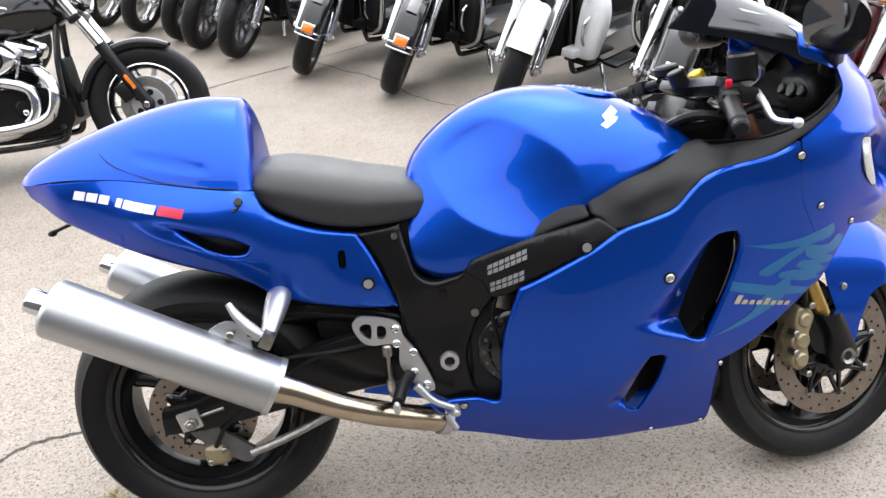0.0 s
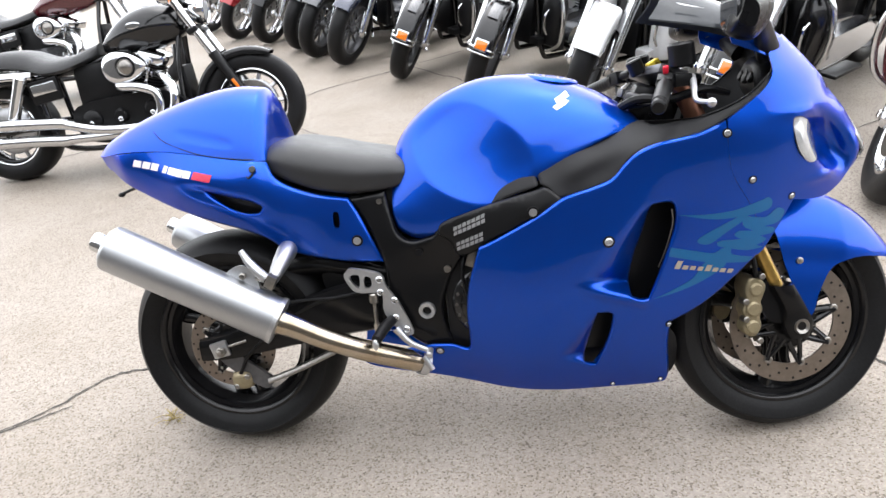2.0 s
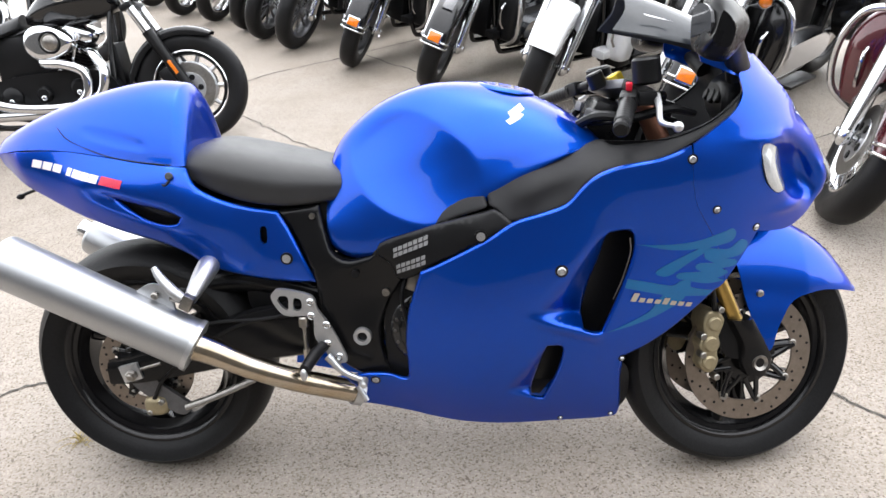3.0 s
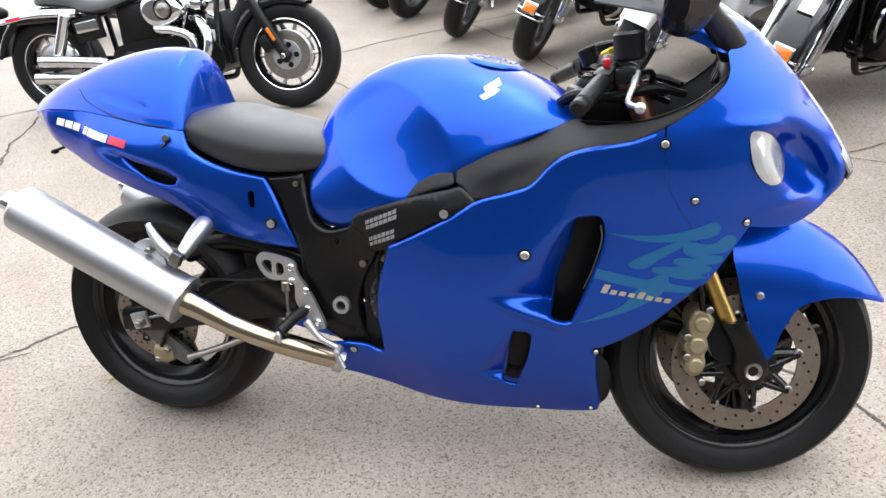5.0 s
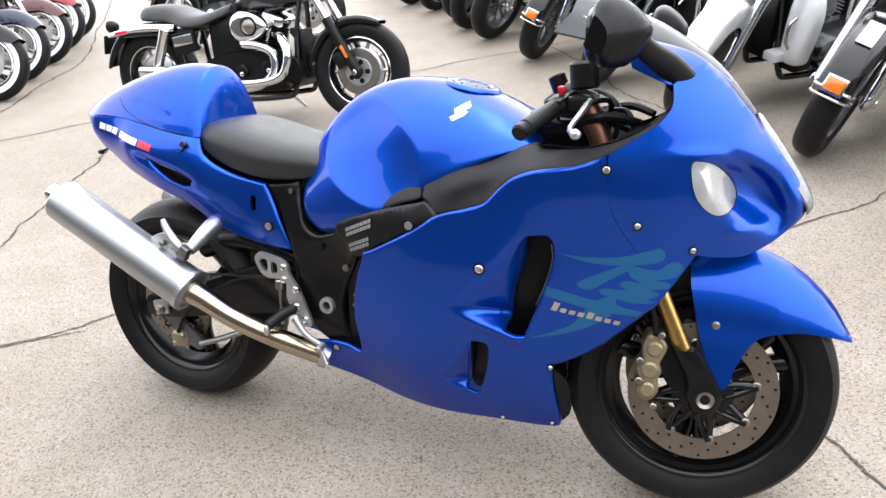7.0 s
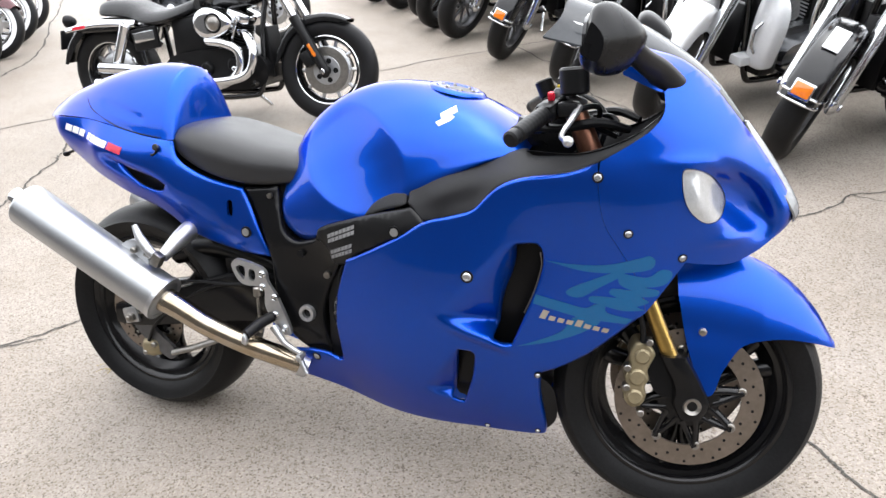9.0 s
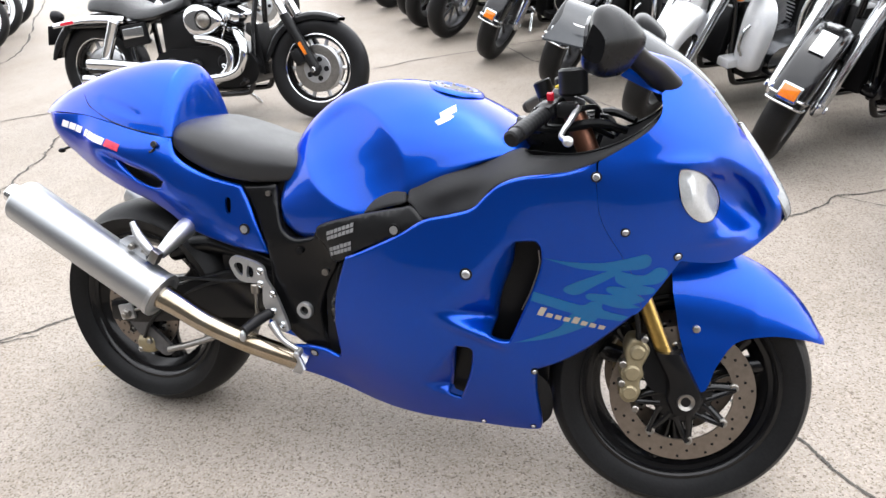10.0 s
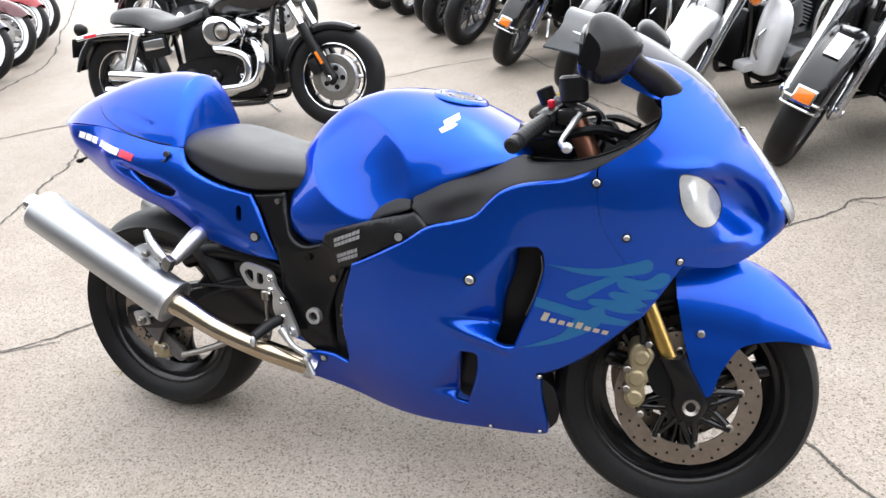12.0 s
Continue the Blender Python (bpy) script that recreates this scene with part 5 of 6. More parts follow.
# ---- cockpit ----
bm = bmesh.new()
box(bm, (1.215, 0, 0.95), (0.075, 0.22, 0.024), pose(0, 0, 0, 0, 20, 0), 0.009)
yoke = fpart("top_yoke", bm, DARKRIM, bike, "dark cast top fork yoke")
bm = bmesh.new()
cyl(bm, (1.17, 0, 0.955), (1.155, 0, 0.99), 0.02, seg=20, bevel=0.003)
part("ignition_lock", bm, BLACK, yoke)
bm = bmesh.new()
cyl(bm, (1.21, 0.0, 0.965), (1.20, 0.0, 0.985), 0.018, seg=6, bevel=0.003)
part("stem_nut", bm, YELLOW, yoke)
for s in (1, -1):
    c0, c1 = Vector((1.222, s * 0.105, 0.955)), Vector((1.168, s * 0.305, 0.898))
    if s > 0:
        c0, c1 = Vector((1.165, 0.125, 0.955)), Vector((1.055, 0.30, 0.90))
    d = (c1 - c0).normalized()
    bm = bmesh.new()
    cyl(bm, c0, c1, 0.0115, seg=16)
    bar = part("handlebar", bm, BLACK, bike, "black clip-on handlebar")
    bm = bmesh.new()
    L = (c1 - c0).length
    prof = [(0.0005, L - 0.001), (0.0125, L), (0.0165, L - 0.004), (0.0165, L - 0.022), (0.0145, L - 0.026), (0.0175, L - 0.03)]
    for k in range(9):
        q = L - 0.032 - 0.012 * k
        prof += [(0.0172, q), (0.0178, q - 0.004), (0.0172, q - 0.008)]
    prof += [(0.021, L - 0.143), (0.021, L - 0.148), (0.0005, L - 0.149)]
    revolve(bm, prof, c0, d, 24, closed=False)
    part("grip", bm, BLACK, bar, "black rubber grip with a bar-end weight")
    bm = bmesh.new()
    box(bm, c0 + d * 0.06, (0.036, 0.036, 0.045), d.to_track_quat("Z", "Y").to_matrix().to_4x4(), 0.007)
    sw = part("switch_box", bm, BLACK, bar)
    if s < 0:
        bm = bmesh.new()
        box(bm, c0 + d * 0.05 + Vector((0.0, 0, 0.026)), (0.013, 0.018, 0.012), d.to_track_quat("Z", "Y").to_matrix().to_4x4(), 0.004)
        part("stop_switch", bm, REDPLASTIC, sw, "red engine stop switch")
    bm = bmesh.new()
    ahead = Vector((0.045, 0, 0.0))
    tube(bm, [c0 + d * 0.05 + ahead + Vector((0.012, 0, 0.005)), c0 + d * 0.10 + ahead + Vector((0.02, 0, 0.0)), c0 + d * 0.16 + ahead + Vector((0.028, 0, -0.008)), c0 + d * 0.205 + ahead + Vector((0.06, 0, -0.0))], [0.009, 0.0075, 0.006, 0.0055], seg=10, flat=0.8)
    egg(bm, c0 + d * 0.208 + ahead + Vector((0.062, 0, 0.0)), (0.0105, 0.0105, 0.0105))
    part("lever", bm, CAST, bar, "polished alloy hand lever with ball end")
    bm = bmesh.new()
    cyl(bm, c0 + d * 0.02 + Vector((0.035, 0, 0.02)), c0 + d * 0.02 + Vector((0.03, 0, 0.075 if s < 0 else 0.045)), 0.03, seg=28, bevel=0.005)
    part("fluid_reservoir", bm, BLACK, bar, "black brake fluid reservoir")
    bm = bmesh.new()
    box(bm, c0 + d * 0.045 + Vector((0.035, 0, 0.0)), (0.04, 0.05, 0.03), None, 0.008)
    part("master_cylinder", bm, BLACK, bar)
    bm = bmesh.new()
    tube(bm, [c0 + d * 0.05 + Vector((0.02, 0, -0.01)), c0 + Vector((0.07, -s * 0.01, -0.01)), (1.29, s * 0.06, 0.90), (1.27, s * 0.02, 0.80)], 0.006, seg=8)
    part("hand_brake_hose", bm, BLACK, bar)
    bm = bmesh.new()
    tube(bm, [c0 + d * 0.05 + Vector((-0.01, 0, -0.015)), c0 + d * 0.01 + Vector((-0.03, 0, -0.06)), (1.10, s * 0.05, 0.875), (1.12, 0, 0.83)], 0.004, seg=8)
    part("throttle_cable", bm, BLACK, bar)
bm = bmesh.new()
loft(bm, [[(x, y, z) for y, z in ((-w, z0), (-w * 0.9, z1), (0, z1 + 0.015), (w * 0.9, z1), (w, z0), (0, z0 - 0.02))] for x, w, z0, z1 in ((1.425, 0.06, 0.90, 0.94), (1.44, 0.07, 0.885, 0.955), (1.48, 0.07, 0.885, 0.965), (1.52, 0.05, 0.90, 0.945))], 4, 4)
dash = part("instrument_panel", bm, BLACK, bike, "black instrument panel behind the screen")
for k, (y, r) in enumerate(((-0.07, 0.035), (0.0, 0.045), (0.07, 0.035))):
    bm = bmesh.new()
    cyl(bm, (1.43, y * 0.6, 0.925), (1.418, y * 0.6, 0.93), r * 0.4, seg=28, bevel=0.003)
    part("gauge", bm, BLACK, dash)
bm = bmesh.new()
for k in range(7):
    a = k * 0.9
    tube(bm, [(1.20 + 0.02 * math.cos(a), 0.08 * math.sin(a * 1.7), 0.86), (1.24, 0.05 * math.sin(a), 0.90), (1.28 + 0.02 * math.sin(a * 2), 0.09 * math.cos(a), 0.91), (1.33, 0.06 * math.cos(a * 1.3), 0.88)], 0.006, seg=7)
tagged(part("wiring_loom", bm, BLACK, bike), kind="stuff")
bm = bmesh.new()
box(bm, (1.22, 0, 0.80), (0.14, 0.2, 0.06), pose(0, 0, 0, 0, 20, 0), 0.02)
part("lower_yoke", bm, FRAME, bike)

bm = box(bmesh.new(), (1.19, 0, 0.875), (0.12, 0.16, 0.10), pose(0, 0, 0, 0, 20, 0), 0.025)
part("headstock", bm, FRAME, bike)
for s in (1, -1):
    # bundled hoses and a connector beside the headstock
    bm = tube(bmesh.new(), [(1.10, s * 0.07, 0.875), (1.15, s * 0.115, 0.905), (1.22, s * 0.13, 0.90), (1.30, s * 0.12, 0.915), (1.36, s * 0.09, 0.90)], [0.010, 0.011, 0.010, 0.010, 0.008], seg=8)
    part("cable_sleeve", bm, BLACK, bike)
    bm = box(bmesh.new(), (1.145, s * 0.085, 0.905), (0.035, 0.03, 0.022), pose(0, 0, 0, 0, 15, 20 * s), 0.004)
    part("connector", bm, DARKRIM, bike)

# ---- ground ----
bm = bmesh.new()
xs = np.concatenate([[-900, -200, -60, -25], np.linspace(-12, 8, 41), [20, 60, 200, 900]])
ysg = np.concatenate([[-900, -200, -60, -20], np.linspace(-6, 14, 41), [25, 60, 200, 900]])
grid_faces(bm, np.array([[(x, y, GZ) for y in ysg] for x in xs]))
ground = tagged(part("ground", bm, CONCRETE, None), "pale exposed-aggregate concrete lot with cracks and joints", "ground", kind="structure")


# an unseen plain dark wall, added behind the camera to darken reflections and block low skylight
bm = box(bmesh.new(), (0, -3.2, GZ + 1.55), (60, 0.3, 3.1), None, 0.02)
tagged(part("unseen_shading_wall", bm, SHADE_WALL, None), "plain dark grey wall added out of view to darken reflections", "wall", kind="structure")


def crack(pts, w, wander=0.02, seed=1):
    """A crack in the slab: a thin ragged strip of dirt."""
    rnd = random.Random(seed)
    P = crom(np.array(pts, float), 14)
    L, R_ = [], []
    drift = 0.0
    for i, p in enumerate(P):
        drift = 0.7 * drift + 0.6 * rnd.uniform(-wander, wander)
        t = P[min(i + 1, len(P) - 1)] - P[max(i - 1, 0)]
        n = np.array([-t[1], t[0]]) / (np.hypot(*t) + 1e-9)
        o = p + n * drift
        ww = w * rnd.uniform(0.45, 1.3)
        L.append((*(o + n * ww), GZ + 0.003))
        R_.append((*(o - n * ww), GZ + 0.003))
    bm = bmesh.new()
    grid_faces(bm, np.array([L, R_]))
    return part("crack", bm, CRACK, ground)


crack([(-6.5, -1.6), (-4.4, 0.75), (-3.46, 1.76), (-3.18, 2.11), (-2.2, 2.95), (-1.27, 3.68), (-1.05, 3.97), (-0.63, 4.35), (-0.47, 4.52), (1.4, 6.4)], 0.007, 0.006, 1)
crack([(-0.47, 4.52), (-0.12, 4.13), (0.1, 3.88), (0.44, 3.32), (0.69, 3.12), (1.2, 2.55)], 0.006, 0.02, 2)
crack([(1.1, 1.1), (1.4, 1.35), (1.71, 1.68), (1.87, 1.86), (1.94, 2.0), (2.06, 2.06), (2.3, 2.25), (2.9, 2.7)], 0.0045, 0.008, 3)
crack([(1.94, 2.0), (2.2, 1.92), (2.6, 1.88)], 0.003, 0.01, 9)
crack([(-1.3, 3.3), (-0.82, 2.86), (-0.63, 2.69), (-0.2, 2.3), (0.5, 1.8)], 0.004, 0.02, 4)
crack([(-1.5, -0.45), (-1.0, -0.18), (-0.76, 0.03), (-0.70, 0.13), (-0.62, 0.23), (-0.49, 0.27), (-0.2, 0.38), (0.6, 0.58), (1.3, 0.56), (1.7, 0.43), (1.79, 0.37), (1.86, 0.30), (1.93, 0.23), (2.3, -0.05), (3.2, -0.95)], 0.0045, 0.006, 5)
crack([(-1.0, -0.2), (-0.8, -0.04), (-0.68, 0.06)], 0.003, 0.008, 6)
crack([(-1.7, 0.25), (-1.98, 0.76), (-2.15, 1.10), (-2.34, 1.45), (-2.48, 1.67), (-2.8, 2.2)], 0.007, 0.022, 7)
crack([(-4.2, 1.9), (-4.73, 2.65), (-5.09, 3.27), (-5.42, 3.79), (-6.98, 5.31), (-8.5, 6.72), (-11.0, 9.0)], 0.012, 0.03, 8)

# ---- the parked cruisers ----


def road_wheel(parent, name, c, R, w, m, style, white=False, disc_side=0, metal=None):
    """A cruiser's wheel; style spoked, cast or solid."""
    cx, cz = c
    rb = R - 0.115 if R > 0.3 else R - 0.1
    h = w / 2
    bm = cyl(bmesh.new(), (cx, -h - 0.03, cz), (cx, h + 0.03, cz), 0.016, seg=14)
    bm.transform(m)
    wheel = part(name, bm, CHROME, parent)
    bm = bmesh.new()
    half = [(rb, -h * 0.7), (rb + 0.02, -h * 0.9), (rb + 0.05, -h), (R - 0.035, -h * 0.96), (R - 0.014, -h * 0.75), (R - 0.003, -h * 0.4), (R, 0)]
    revolve(bm, list(crom(half + [(r, -y) for r, y in half[-2::-1]], 2)), (cx, 0, cz), seg=64, closed=False)
    bm.transform(m)
    tyre = part("tyre", bm, RUBBER, wheel, "black tyre with a white side wall" if white else "")
    if white:
        for s in (-1, 1):
            bm = bmesh.new()
            revolve(bm, [(rb + 0.016, s * (h * 0.9 + 0.001)), (rb + 0.035, s * (h * 0.985 + 0.002)), (rb + 0.062, s * (h * 1.0 + 0.002)), (rb + 0.062, s * (h * 0.9)), (rb + 0.016, s * h * 0.8)], (cx, 0, cz), seg=64)
            bm.transform(m)
            part("white_wall", bm, WHITE, tyre)
    bm = bmesh.new()
    hr = h * 0.72
    revolve(bm, [(rb + 0.006, -hr - 0.004), (rb - 0.004, -hr - 0.006), (rb - 0.014, -hr + 0.004), (rb - 0.022, -hr + 0.02), (rb - 0.026, 0), (rb - 0.022, hr - 0.02), (rb - 0.014, hr - 0.004), (rb - 0.004, hr + 0.006), (rb + 0.006, hr + 0.004), (rb - 0.006, 0)], (cx, 0, cz), seg=64)
    bm.transform(m)
    part("rim", bm, metal or CHROME, wheel)
    bm = bmesh.new()
    cyl(bm, (cx, -h * 0.75, cz), (cx, h * 0.75, cz), 0.038, seg=20, bevel=0.006)
    bm.transform(m)
    part("hub", bm, metal or CHROME, wheel)
    if style == "solid":
        bm = bmesh.new()
        revolve(bm, [(rb - 0.004, -hr - 0.005), (rb + 0.002, -hr - 0.0085), (rb + 0.008, -hr - 0.005), (rb + 0.002, -hr)], (cx, 0, cz), seg=64)
        bm.transform(m)
        part("rim_stripe", bm, CHROME, wheel)
    if style == "spoked":
        bm = bmesh.new()
        for k in range(40):
            a, b = 2 * math.pi * k / 40, 2 * math.pi * (k + (3 if k % 2 else -3)) / 40
            s = 1 if k % 4 < 2 else -1
            cyl(bm, (cx + 0.036 * math.cos(b), s * h * 0.55, cz + 0.036 * math.sin(b)), (cx + (rb - 0.02) * math.cos(a), s * h * 0.12, cz + (rb - 0.02) * math.sin(a)), 0.002, seg=5)
        bm.transform(m)
        tagged(part("spokes", bm, STEEL, wheel), kind="stuff")
    elif style == "cast":
        for k in range(9):
            a = 2 * math.pi * k / 9
            bm = bmesh.new()
            tube(bm, [(cx + 0.034 * math.cos(a), 0, cz + 0.034 * math.sin(a)), (cx + 0.1 * math.cos(a + 0.03), 0, cz + 0.1 * math.sin(a + 0.03)), (cx + (rb - 0.018) * math.cos(a), 0, cz + (rb - 0.018) * math.sin(a))], [0.014, 0.009, 0.013], seg=8, n=3)
            bm.transform(m)
            part("spoke", bm, metal or STEEL, wheel)
    else:
        # a disc-like cast wheel with short webs
        bm = bmesh.new()
        revolve(bm, [(0.035, -0.02), (0.12, -0.03), (rb - 0.06, -0.012), (rb - 0.06, 0.012), (0.12, 0.03), (0.035, 0.02)], (cx, 0, cz), seg=48)
        bm.transform(m)
        part("wheel_web", bm, CAST, wheel)
        for k in range(10):
            a = 2 * math.pi * k / 10
            bm = bmesh.new()
            tube(bm, [(cx + (rb - 0.065) * math.cos(a), 0, cz + (rb - 0.065) * math.sin(a)), (cx + (rb - 0.015) * math.cos(a), 0, cz + (rb - 0.015) * math.sin(a))], [0.014, 0.012], seg=8, n=2)
            bm.transform(m)
            part("spoke", bm, CAST, wheel)
    for s in ((-1, 1) if disc_side == 2 else (disc_side,) if disc_side else ()):
        bm = bmesh.new()
        y = s * (h * 0.8 + 0.006)
        revolve(bm, [(0.09, y - 0.003), (0.146, y - 0.003), (0.146, y + 0.003), (0.09, y + 0.003)], (cx, 0, cz), seg=48)
        bm.transform(m)
        disc = part("brake_disc", bm, STEEL, wheel)
        bm = bmesh.new()
        revolve(bm, [(0.03, y - 0.005), (0.088, y - 0.005), (0.092, y), (0.088, y + 0.005), (0.03, y + 0.005)], (cx, 0, cz), seg=40)
        bm.transform(m)
        part("disc_carrier", bm, CAST, disc)
        for k in range(5):
            a = 2 * math.pi * k / 5
            bm = bmesh.new()
            cyl(bm, (cx + 0.062 * math.cos(a), y - 0.009, cz + 0.062 * math.sin(a)), (cx + 0.062 * math.cos(a), y + 0.009, cz + 0.062 * math.sin(a)), 0.017, seg=14)
            bm.transform(m)
            part("disc_opening", bm, BLACK, disc)
    return wheel


def lamp(parent, name, c, r, way, mat=None, shell=None, m=None, depth=0.09):
    """A round lamp: bowl, bright ring, lens."""
    c, way = Vector(c), Vector(way).normalized()
    m = m or Matrix()
    bm = revolve(bmesh.new(), [(0.0005, -depth), (r * 0.5, -depth * 0.9), (r * 0.88, -depth * 0.5), (r, 0.0), (r * 0.96, 0.012), (r * 0.86, 0.013), (r * 0.84, 0.0), (0.0005, -0.01)], c, way, 28, closed=False)
    bm.transform(m)
    bowl = part(name, bm, shell or CHROME, parent)
    bm = revolve(bmesh.new(), [(0.0005, 0.014), (r * 0.45, 0.012), (r * 0.86, 0.003), (r * 0.86, -0.006), (0.0005, -0.006)], c, way, 28, closed=False)
    bm.transform(m)
    part("lens", bm, mat or LENS, bowl)
    return bowl


def arc_skin(bm, c, R, a0, a1, w, drop, tip=0.0, n=14):
    """A mudguard over a wheel: from angle a0 to a1 (degrees, from straight ahead), half-width w, sides drop by drop."""
    cx, cz = c
    rows = []
    for q in np.linspace(0, 1, n):
        a = radians(a0 + (a1 - a0) * q)
        ends = min(1.0, 0.55 + 4 * min(q, 1 - q))
        row = []
        for t, dr, f in ((-1, 1.0, 1.0), (-1, 0.45, 1.0), (-0.9, 0.12, 1), (-0.5, 0.01, 1), (0, 0, 1), (0.5, 0.01, 1), (0.9, 0.12, 1), (1, 0.45, 1.0), (1, 1.0, 1.0)):
            r = R - drop * dr * ends
            row.append((cx + r * math.cos(a), w * t, cz + r * math.sin(a)))
        rows.append(row)
    patch(bm, rows, 2, 2)
    return bm


def thicken(bm, d=0.004):
    bmesh.ops.recalc_face_normals(bm, faces=bm.faces[:])
    bmesh.ops.solidify(bm, geom=bm.faces[:], thickness=d)
    return bm


def cruiser(loc, heading, lean, steer, label, paint, guard=None, tip=False, face="lamp", legs=None, bar=True, bags=None, wheel="spoked", white=False, fork=None, low=False, hug=0.0, throw=False, scale=1.0, badge=None, group="parked cruiser motorcycles"):
    """A heavy V-twin cruiser; x ahead, y to its left, origin under the front axle on the ground."""
    base = pose(loc[0], loc[1], GZ, 0, 0, heading) @ pose(0, 0, 0, -lean, 0, 0) @ Matrix.Scale(scale, 4)
    t = thing("cruiser_motorcycle", base, label, "motorcycle", group)
    guard = guard or paint
    R = 0.325
    axis_foot = Vector((0.12, 0, 0))
    rake = radians(29 if low else 27)
    axis = Vector((-math.sin(rake), 0, math.cos(rake)))
    S = Matrix.Translation(axis_foot) @ Matrix.Rotation(radians(steer), 4, axis) @ Matrix.Translation(-axis_foot)
    I = Matrix()

    def fp(name, bm, mat, parent=t, label=""):
        bm.transform(S)
        return part(name, bm, mat, parent, label)

    def up(z, y=0.0, ahead=0.0):
        return Vector((-(z - R) * math.tan(rake) + ahead, y, z))
    metal = DARKRIM if wheel == "cast" else GLOSSBLACK if wheel == "solid" else None
    road_wheel(t, "front_wheel", (0, R), R, 0.13, S, wheel, white, 2 if low else -1, metal)
    road_wheel(t, "rear_wheel", (-1.62, R), R, 0.17, I, wheel, white, 1, metal)
    # fork
    for s in (-1, 1):
        y = s * 0.112
        bm = cyl(bmesh.new(), up(R + 0.02, y, 0.01), up(0.66, y, 0.01), 0.032, 0.033, seg=20)
        egg(bm, up(R, y, 0.005), (0.035, 0.03, 0.045))
        leg = fp("fork_slider", bm, fork or CHROME)
        bm = cyl(bmesh.new(), up(0.66, y, 0.01), up(1.0, y, 0.01), 0.026 if fork else 0.036, seg=20)
        fp("fork_tube", bm, CHROME, leg)
        bm = cyl(bmesh.new(), Vector((0, y * 0.8, R)), Vector((0, y + s * 0.04, R)), 0.018, seg=6, bevel=0.003)
        fp("axle_nut", bm, CHROME, leg)
        if low:
            bm = box(bmesh.new(), up(0.455, y + s * 0.034, 0.012), (0.02, 0.008, 0.085), pose(0, 0, 0, 0, -29, 0), 0.003)
            fp("reflector", bm, ORANGE, leg, "orange side reflector")
    for s in (-1,) if not low else (-1, 1):
        bm = box(bmesh.new(), (-0.105, s * 0.098, 0.40), (0.07, 0.06, 0.1), pose(0, 0, 0, 0, -30, 0), 0.015)
        fp("brake_caliper", bm, BLACK if low else CHROME)
    bm = box(bmesh.new(), up(0.80), (0.07, 0.3, 0.035), pose(0, 0, 0, 0, -27, 0), 0.012)
    fp("lower_yoke", bm, CHROME if not low else BLACK)
    bm = box(bmesh.new(), up(0.985), (0.08, 0.28, 0.03), pose(0, 0, 0, 0, -27, 0), 0.012)
    fp("top_yoke", bm, CHROME if not low else BLACK)
    # front mudguard
    if low:
        bm = thicken(arc_skin(bmesh.new(), (0, R), R + 0.028, 62, 172, 0.078, 0.05))
        fp("front_mudguard", bm, guard, t, "short black front mudguard")
    else:
        bm = thicken(arc_skin(bmesh.new(), (0, R), R + 0.03, 50 if hug else 19 if tip else 34, 176, 0.08, 0.13 - hug))
        mg = fp("front_mudguard", bm, guard)
        if tip:
            a = radians(28)
            c = Vector(((R + 0.038) * math.cos(a), 0, R + (R + 0.038) * math.sin(a)))
            q = pose(0, 0, 0, 0, 62, 0)
            bm = box(bmesh.new(), c, (0.078, 0.092, 0.03), q, 0.008)
            lampb = fp("guard_lamp", bm, CHROME, mg, "chrome mudguard lamp with amber lens")
            bm = box(bmesh.new(), c + Vector((math.cos(a), 0, math.sin(a))) * 0.012, (0.058, 0.076, 0.02), q, 0.006)
            fp("amber_lens", bm, ORANGE, lampb)
            for aa in (19.5, 25.0):
                ra = radians(aa)
                pts = [((R + d) * math.cos(ra), -y, R + (R + d) * math.sin(ra)) for d, y in ((-0.045, 0.083), (-0.01, 0.083), (0.018, 0.076), (0.032, 0.045), (0.034, 0.0))]
                pts = pts + [(x, -y, z) for x, y, z in pts[-2::-1]]
                bm = tube(bmesh.new(), pts, 0.007, seg=8, n=4)
                fp("guard_trim", bm, CHROME, mg)
            bm = box(bmesh.new(), (0.13, 0, R + 0.335), (0.13, 0.07, 0.006), pose(0, 0, 0, 0, 22, 0), 0.002)
            fp("guard_badge", bm, badge or GREYPAINT, mg)
    # lamps and bars
    way = Vector((1, 0, -0.08))
    if face in ("lamp", "batwing", "touring"):
        lamp(t, "headlamp", up(0.92, 0, 0.13), 0.095 if face != "batwing" else 0.09, way, m=S, depth=0.13)
    if face == "touring":
        bm = loft(bmesh.new(), [[up(z, y * w, ah) for y, ah in ((-1, 0.0), (-0.6, 0.1), (0, 0.13), (0.6, 0.1), (1, 0.0), (0, -0.06))] for z, w in ((0.80, 0.13), (0.86, 0.16), (0.94, 0.165), (1.01, 0.15), (1.05, 0.1))], 3, 3)
        fp("nacelle", bm, CHROME)
    if face in ("touring", "batwing"):
        for s in (-1, 1):
            lamp(t, "spot_lamp", up(0.88, s * 0.21, 0.09), 0.055, way, m=S, depth=0.08)
            lamp(t, "indicator", up(0.79, s * 0.20, 0.08), 0.036, way, ORANGE, m=S, depth=0.05)
            bm = tube(bmesh.new(), [up(0.82, s * 0.1, 0.06), up(0.80, s * 0.17, 0.07), up(0.86, s * 0.21, 0.05)], 0.012, seg=8)
            fp("lamp_bar", bm, CHROME)
    if face == "lamp":
        for s in (-1, 1):
            lamp(t, "indicator", up(0.98, s * 0.25, 0.02), 0.033, way, ORANGE, m=S, depth=0.05)
